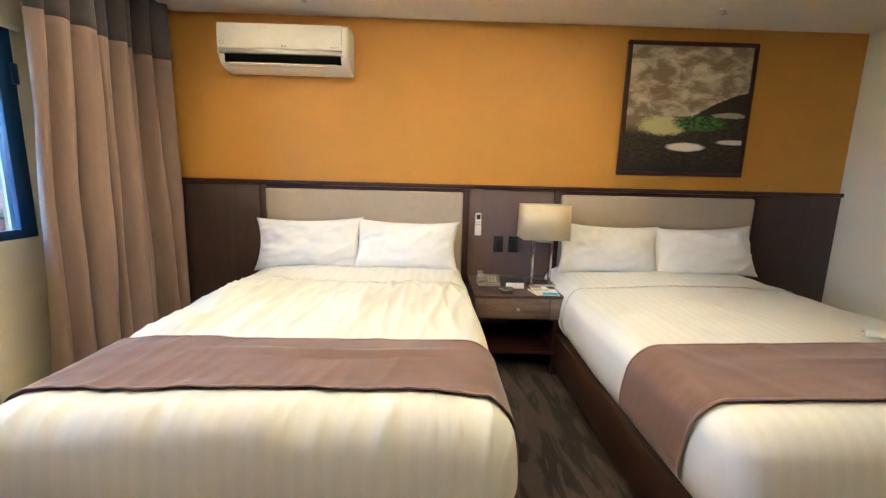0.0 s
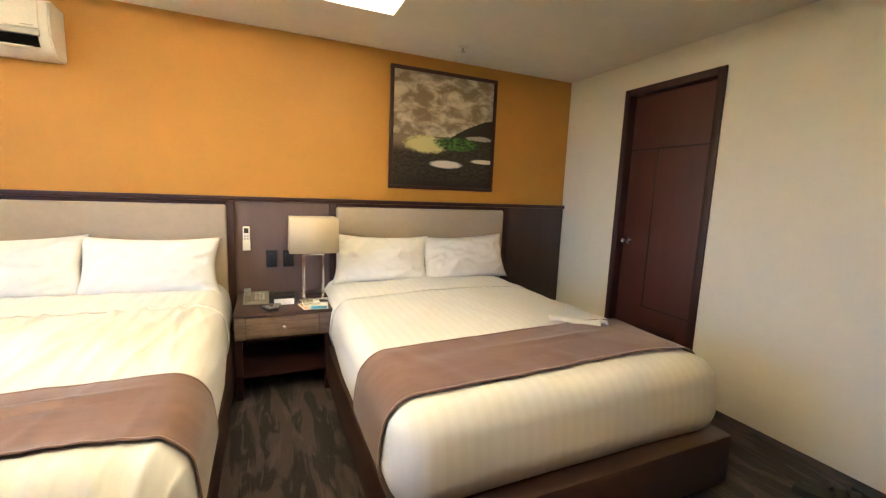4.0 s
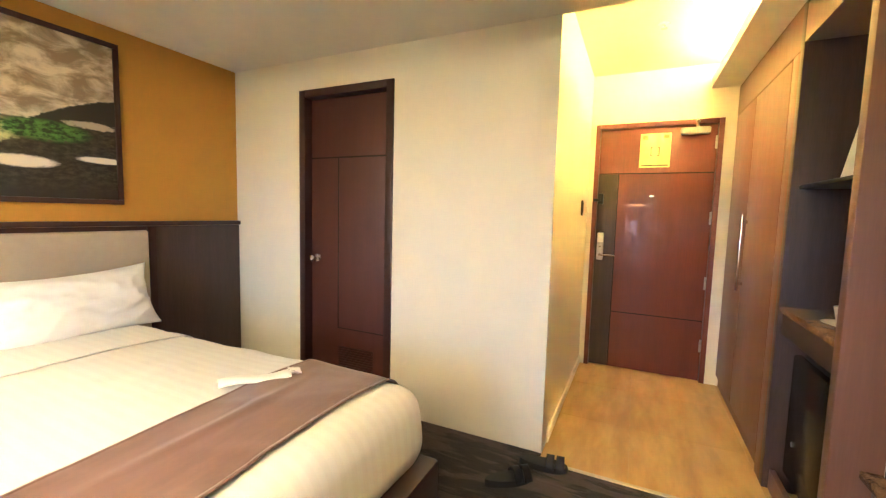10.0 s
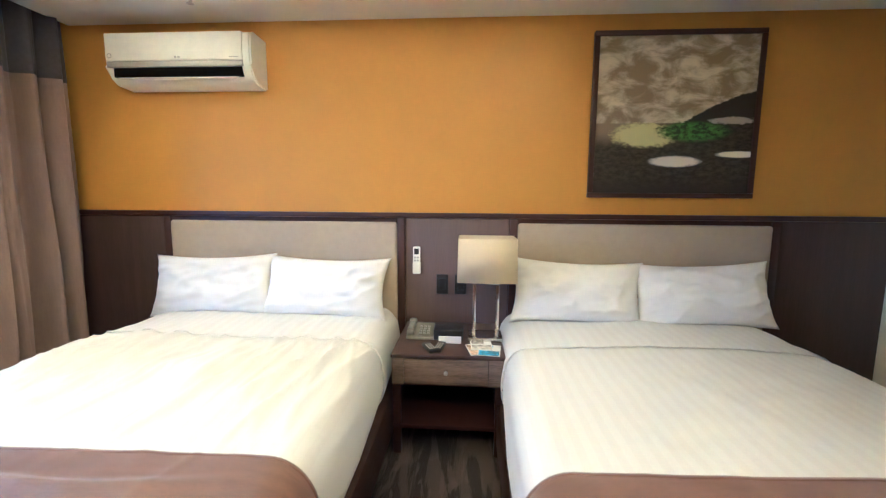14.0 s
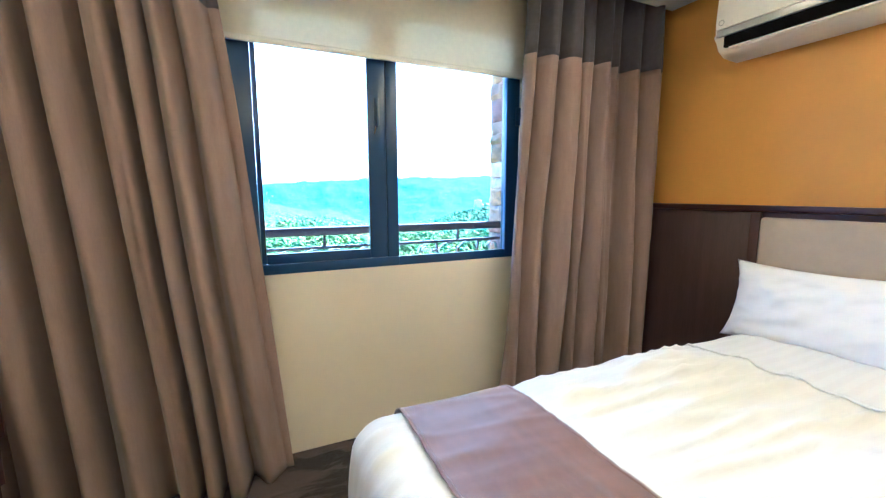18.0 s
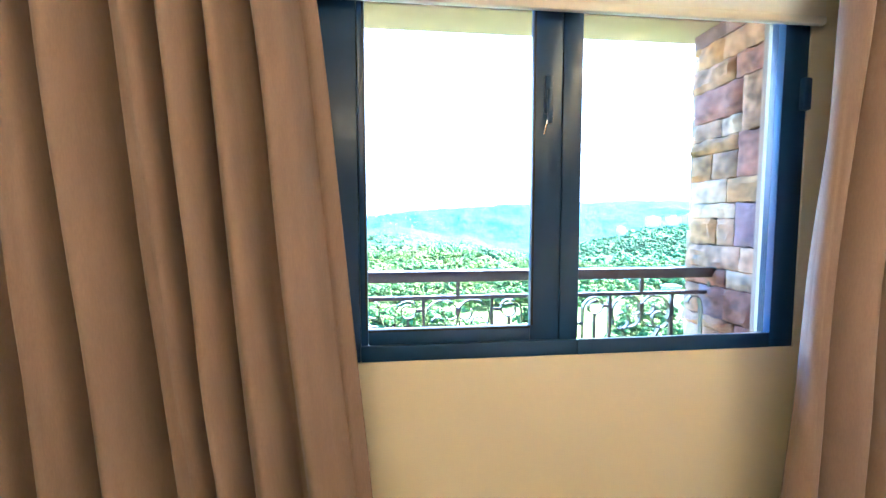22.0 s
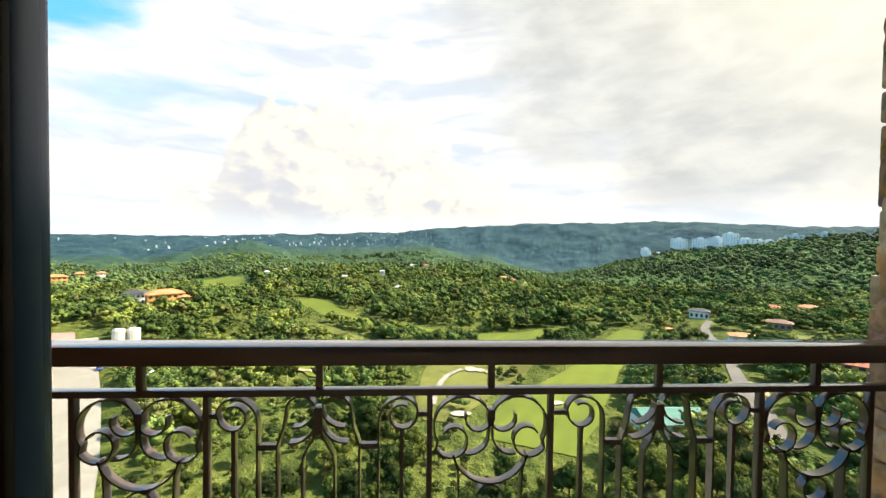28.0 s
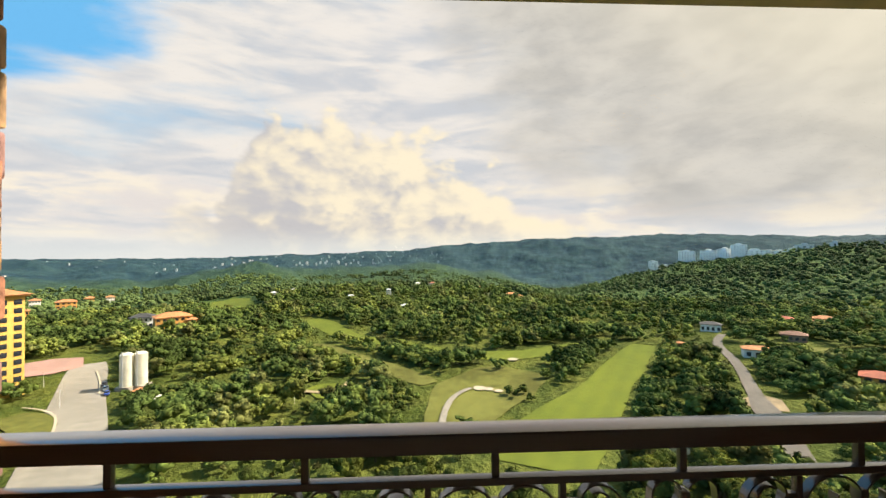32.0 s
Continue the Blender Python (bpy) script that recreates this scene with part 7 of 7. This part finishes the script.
def car(a, r, turn, colour, label):
    c = polar(a, r, 0.35)
    ob = thing("car", c.x, c.y, c.z, label, "car", "parked cars")
    m = Matrix.Translation(c) @ Matrix.Rotation(radians(turn), 4, "Z")
    pm = material("car_paint", colour, 0.3, coat=0.5, vary=0.02)

    def put(nm, bm, mat, parent=ob):
        bmesh.ops.transform(bm, matrix=m, verts=bm.verts)
        return part(nm, bm, mat, parent)
    put("body", B(-2.2, -0.9, 0.3, 2.2, 0.9, 0.95, bev=0.18, seg=3), pm)
    put("cabin", B(-1.3, -0.78, 0.9, 1.0, 0.78, 1.5, bev=0.25, seg=3), PANE)
    put("roof", B(-1.05, -0.70, 1.44, 0.75, 0.70, 1.54, bev=0.05), pm)
    for x in (-1.4, 1.4):
        for y in (-0.85, 0.85):
            w = put("wheel", cyl(bmesh.new(), (x, y - 0.1, 0.33), (x, y + 0.1, 0.33), 0.33, seg=16), BLACK)
            put("rim", cyl(bmesh.new(), (x, y - 0.12, 0.33), (x, y + 0.12, 0.33), 0.2, seg=12), SILVER, w)


car(-36.6, 202, 35, (0.03, 0.07, 0.30), "blue car parked beside the road")
car(-36.7, 209, 35, (0.65, 0.66, 0.66), "silver car parked beside the road")
car(-36.8, 216, 35, (0.03, 0.03, 0.035), "black car parked beside the road")

# poles
for a, r, h in ((-17.3, 160, 9), (-40.3, 196, 6), (-41.5, 228, 6)):
    c = polar(a, r)
    pl = thing("street_lamp", c.x, c.y, c.z, "slim pale lamp post by the road", "street lamp", "lamp posts")
    part("pole", cyl(bmesh.new(), (c.x, c.y, c.z - 1), (c.x, c.y, c.z + h), 0.12, 0.07, 10), GRY, pl)
    part("arm", B(c.x - 0.05, c.y - 0.9, c.z + h - 0.1, c.x + 0.05, c.y + 0.9, c.z + h, bev=0.02), GRY, pl)

# ---- trees ----
LEAF = [material("foliage_" + n, c, 0.85, vary=0.30, grain=1.2, per_island=0.14, per_object=0.28, spec=0.1, translucent=0.35) for n, c in
        (("deep", (0.078, 0.116, 0.029)), ("mid", (0.124, 0.168, 0.038)), ("bright", (0.200, 0.236, 0.048)), ("olive", (0.190, 0.198, 0.058)))]
CANOPY = [material("woodland_canopy_" + n, c, 0.9, vary=0.34, grain=0.35, per_island=0.18, spec=0.05, bump=1.0, bump_scale=1.6) for n, c in
          (("deep", (0.080, 0.120, 0.033)), ("mid", (0.120, 0.163, 0.040)), ("bright", (0.178, 0.212, 0.050)), ("olive", (0.168, 0.182, 0.060)))]
FARLEAF = material("far_woodland_foliage", (0.088, 0.128, 0.045), 0.9, vary=0.34, grain=0.05, per_island=0.30, spec=0.1, bump=1.0, bump_scale=0.5)
BARK = material("grey_brown_bark", (0.14, 0.11, 0.08), 0.95, vary=0.25, grain=6, stretch=(4, 4, 0.6))


def ico(level):
    bm = bmesh.new()
    bmesh.ops.create_icosphere(bm, subdivisions=level, radius=1.0)
    v, f = np.array([v.co[:] for v in bm.verts]), np.array([[v.index for v in f.verts] for f in bm.faces])
    bm.free()
    return v, f


ICO1, ICO2 = ico(1), ico(2)


def np_mesh(name, v, f, mat, smooth=False):
    me = bpy.data.meshes.new(name)
    me.vertices.add(len(v)), me.loops.add(len(f) * 3), me.polygons.add(len(f))
    me.vertices.foreach_set("co", np.ascontiguousarray(v, dtype=np.float32).ravel())
    me.loops.foreach_set("vertex_index", np.ascontiguousarray(f, dtype=np.int32).ravel())
    me.polygons.foreach_set("loop_start", np.arange(0, len(f) * 3, 3, dtype=np.int32))
    if smooth:
        me.polygons.foreach_set("use_smooth", [True] * len(f))
    me.update(calc_edges=True)
    me.materials.append(mat)
    return me


def leafy(rng, lobes, leaves, size, squash, ball=ICO1, spread=0.45):
    """A crown of unit size: ragged lobes under a dome, wrapped in many small leaf sprays that follow the lobes."""
    t, h = rng.uniform(0, 6.283, lobes), rng.random(lobes)
    out = np.sqrt(rng.random(lobes)) * 0.62 * (1 - 0.45 * h)
    cen = np.stack((out * np.cos(t), out * np.sin(t), 0.58 + (0.30 + 0.42 * squash) * h), 1)
    rad = rng.uniform(0.20, 0.36, lobes) * (1 - 0.2 * h)
    bv, bf = ball
    vs = [cen[i] + bv * rad[i] * (0.82 + 0.24 * rng.random((len(bv), 1))) * (1, 1, 0.85) for i in range(lobes)]
    fs = [bf + i * len(bv) for i in range(lobes)]
    if leaves:
        base = lobes * len(bv)
        n = lobes * leaves
        d = rng.normal(size=(n, 3)) + (0, 0, 0.45)
        d /= np.linalg.norm(d, axis=1)[:, None]
        own = np.repeat(np.arange(lobes), leaves)
        c = cen[own] + d * rad[own][:, None] * (0.88 + 0.26 * rng.random((n, 1))) * (1, 1, 0.88)
        nrm = d + spread * rng.normal(size=(n, 3))
        a = np.cross(nrm, rng.normal(size=(n, 3)))
        a /= np.linalg.norm(a, axis=1)[:, None]
        b = np.cross(nrm, a)
        b /= np.linalg.norm(b, axis=1)[:, None]
        s = size * (0.55 + 0.9 * rng.random((n, 1)))
        quad = np.stack((c - a * s, c - b * s * 0.6 + d * s * 0.2, c + a * s, c + b * s * 0.6 + d * s * 0.2), 1).reshape(-1, 3)
        q = base + 4 * np.arange(n)[:, None]
        vs.append(quad)
        fs += [np.concatenate((q, q + 1, q + 2), 1), np.concatenate((q, q + 2, q + 3), 1)]
    return np.concatenate(vs), np.concatenate(fs)


rng = np.random.default_rng(5)
TONE = (0, 1, 2, 1, 3, 0)   # foliage of each kind of tree
kinds = []
for k in range(6):
    v, f = leafy(rng, 15, 75, 0.060, 0.7 if k % 2 else 1.1)
    mid_crown = leafy(rng, 12, 26, 0.075, 0.7 if k % 2 else 1.1)
    low_crown = leafy(rng, 9, 7, 0.10, 0.6 if k % 2 else 1.0)
    bm = bmesh.new()
    cyl(bm, (0, 0, -0.35), (0.02, 0.01, 0.72), 0.050, 0.030, 8)
    for j in range(5):
        t = j * 1.3 + k
        cyl(bm, (0.01, 0, 0.38 + 0.04 * j), (0.38 * math.cos(t), 0.38 * math.sin(t), 0.74 + 0.05 * (j % 3)), 0.024, 0.008, 6)
    kinds.append((np_mesh("crown", v, f, LEAF[TONE[k]]), to_mesh("trunk", bm, BARK), mid_crown, low_crown))
OPEN_XY = np.array([(p.x, p.y) for p, _ in OPEN])
OPEN_R = np.array([r for _, r in OPEN])


def free(x, y, pad=0.0):
    return bool(np.all((OPEN_XY[:, 0] - x) ** 2 + (OPEN_XY[:, 1] - y) ** 2 > (OPEN_R + pad) ** 2))


near, mid = [], []
for _ in range(11000):
    a = rng.uniform(-54, 56)
    r = math.sqrt(rng.uniform(62 ** 2, 480 ** 2))
    p = polar(a, r)
    stand = noise.noise(Vector((p.x * 0.016, p.y * 0.016, 3.0)))       # old stands and young growth
    s = (2.8 + 4.2 * rng.random() ** 1.4 + 2.2 * max(0.0, stand)) * (0.8 if r < 110 else 1.0)
    if not free(p.x, p.y, s * 0.55 + 1.0):
        continue
    if stand < -0.14 and rng.random() < 0.75:
        if rng.random() < 0.5:
            continue
        s *= 0.42
    if -34 < a < 3 and r < 150 and rng.random() < 0.35:
        s = rng.uniform(0.9, 2.2)
    q = near if r < 210 else mid
    if q is near and len(near) > 1000:
        continue
    sort = noise.noise(Vector((p.x * 0.03 + 7, p.y * 0.03, 8.0))) + rng.normal() * 0.22
    k = int(rng.choice((2, 4))) if s < 1.9 else (5 if sort < -0.24 else 0 if sort < -0.06 else 1 if sort < 0.10 else 3 if sort < 0.22 else 4 if sort < 0.34 else 2)
    q.append((p, s, rng.uniform(0, 6.28), k))
# groups of trees left standing between the fairways
for a, r, s, k in ((4.7, 128, 2.9, 0), (6.3, 127, 3.3, 5), (11.4, 160, 3.3, 1), (12.5, 157, 3.0, 0), (13.4, 162, 3.6, 1), (14.4, 155, 2.6, 3), (16.4, 184, 4.4, 1), (17.8, 188, 5.0, 0), (19.2, 192, 5.2, 3),
                   (20.6, 197, 5.2, 1), (18.6, 178, 4.0, 3), (20.0, 206, 5.0, 0), (22.0, 208, 4.6, 1), (9.6, 196, 4.4, 0), (10.8, 199, 4.0, 5), (-5.6, 226, 5.2, 0), (-3.8, 222, 5.4, 5), (-2.0, 214, 5.0, 0), (0.4, 206, 5.4, 5), (2.2, 204, 5.2, 0), (3.8, 206, 4.8, 1)):
    near.append((polar(a, r), s, a, k))
near.sort(key=lambda t: t[0].x ** 2 + t[0].y ** 2)
mid += near[300:]
for p, s, turn, k in near[:300]:
    m = Matrix.Translation(p) @ Matrix.Rotation(turn, 4, "Z") @ Matrix.Diagonal((s, s, s * 1.05, 1))
    ob = tagged(new("tree"), ("dark green broadleaf tree with a rounded crown", "green broadleaf tree with a full crown", "bright green young broadleaf tree", "green spreading broadleaf tree", "olive green feathery tree", "deep green spreading tree")[k], "tree", "trees below the balcony")
    ob.matrix_basis = m
    for nm, me in (("crown", kinds[k][0]), ("trunk", kinds[k][1])):
        c = new(nm, me)
        c.parent = ob

for g in range(4):
    vs, fs, base = [], [], 0
    for i, (p, s, turn, k) in enumerate(mid):
        if TONE[k] != g:
            continue
        v, f = kinds[k][2 if p.x ** 2 + p.y ** 2 < 270 ** 2 else 3]
        ca, sa = math.cos(turn), math.sin(turn)
        w = np.stack((v[:, 0] * ca - v[:, 1] * sa, v[:, 0] * sa + v[:, 1] * ca, v[:, 2] * (0.85 + 0.3 * ((i * 37) % 10) / 10)), 1) * s * (1.0, 1.0, 0.95) + np.array(p)
        vs.append(w), fs.append(f + base)
        base += len(w)
    if vs:
        tagged(new("woodland", np_mesh("woodland", np.concatenate(vs), np.concatenate(fs), CANOPY[g], True)), ("deep green woodland in the valley", "mid green woodland in the valley", "bright green woodland in the valley", "olive green woodland in the valley")[g], "woodland", kind="stuff")
vs, fs, base = [], [], 0
far_kinds = [leafy(np.random.default_rng(8 + k), 6, 0, 0.1, 0.6) for k in range(4)]
for n in range(9000):
    a = rng.uniform(-54, 54)
    r = math.sqrt(rng.uniform(450 ** 2, 1350 ** 2))
    p = polar(a, r)
    if r < 640 and not free(p.x, p.y, 3.0):
        continue
    s = rng.uniform(4.5, 8.0) * (1.0 + r / 2200)
    t = rng.uniform(0, 6.28)
    ca, sa = math.cos(t), math.sin(t)
    v0, f0 = far_kinds[n % 4]
    w = np.stack((v0[:, 0] * ca - v0[:, 1] * sa, v0[:, 0] * sa + v0[:, 1] * ca, (v0[:, 2] - 0.45) * rng.uniform(0.8, 1.2)), 1) * s + np.array(p)
    vs.append(w), fs.append(f0 + base)
    base += len(w)
tagged(new("far_woodland", np_mesh("far_woodland", np.concatenate(vs), np.concatenate(fs), FARLEAF, True)), "dense green woods on the far hillsides", "woodland", kind="stuff")
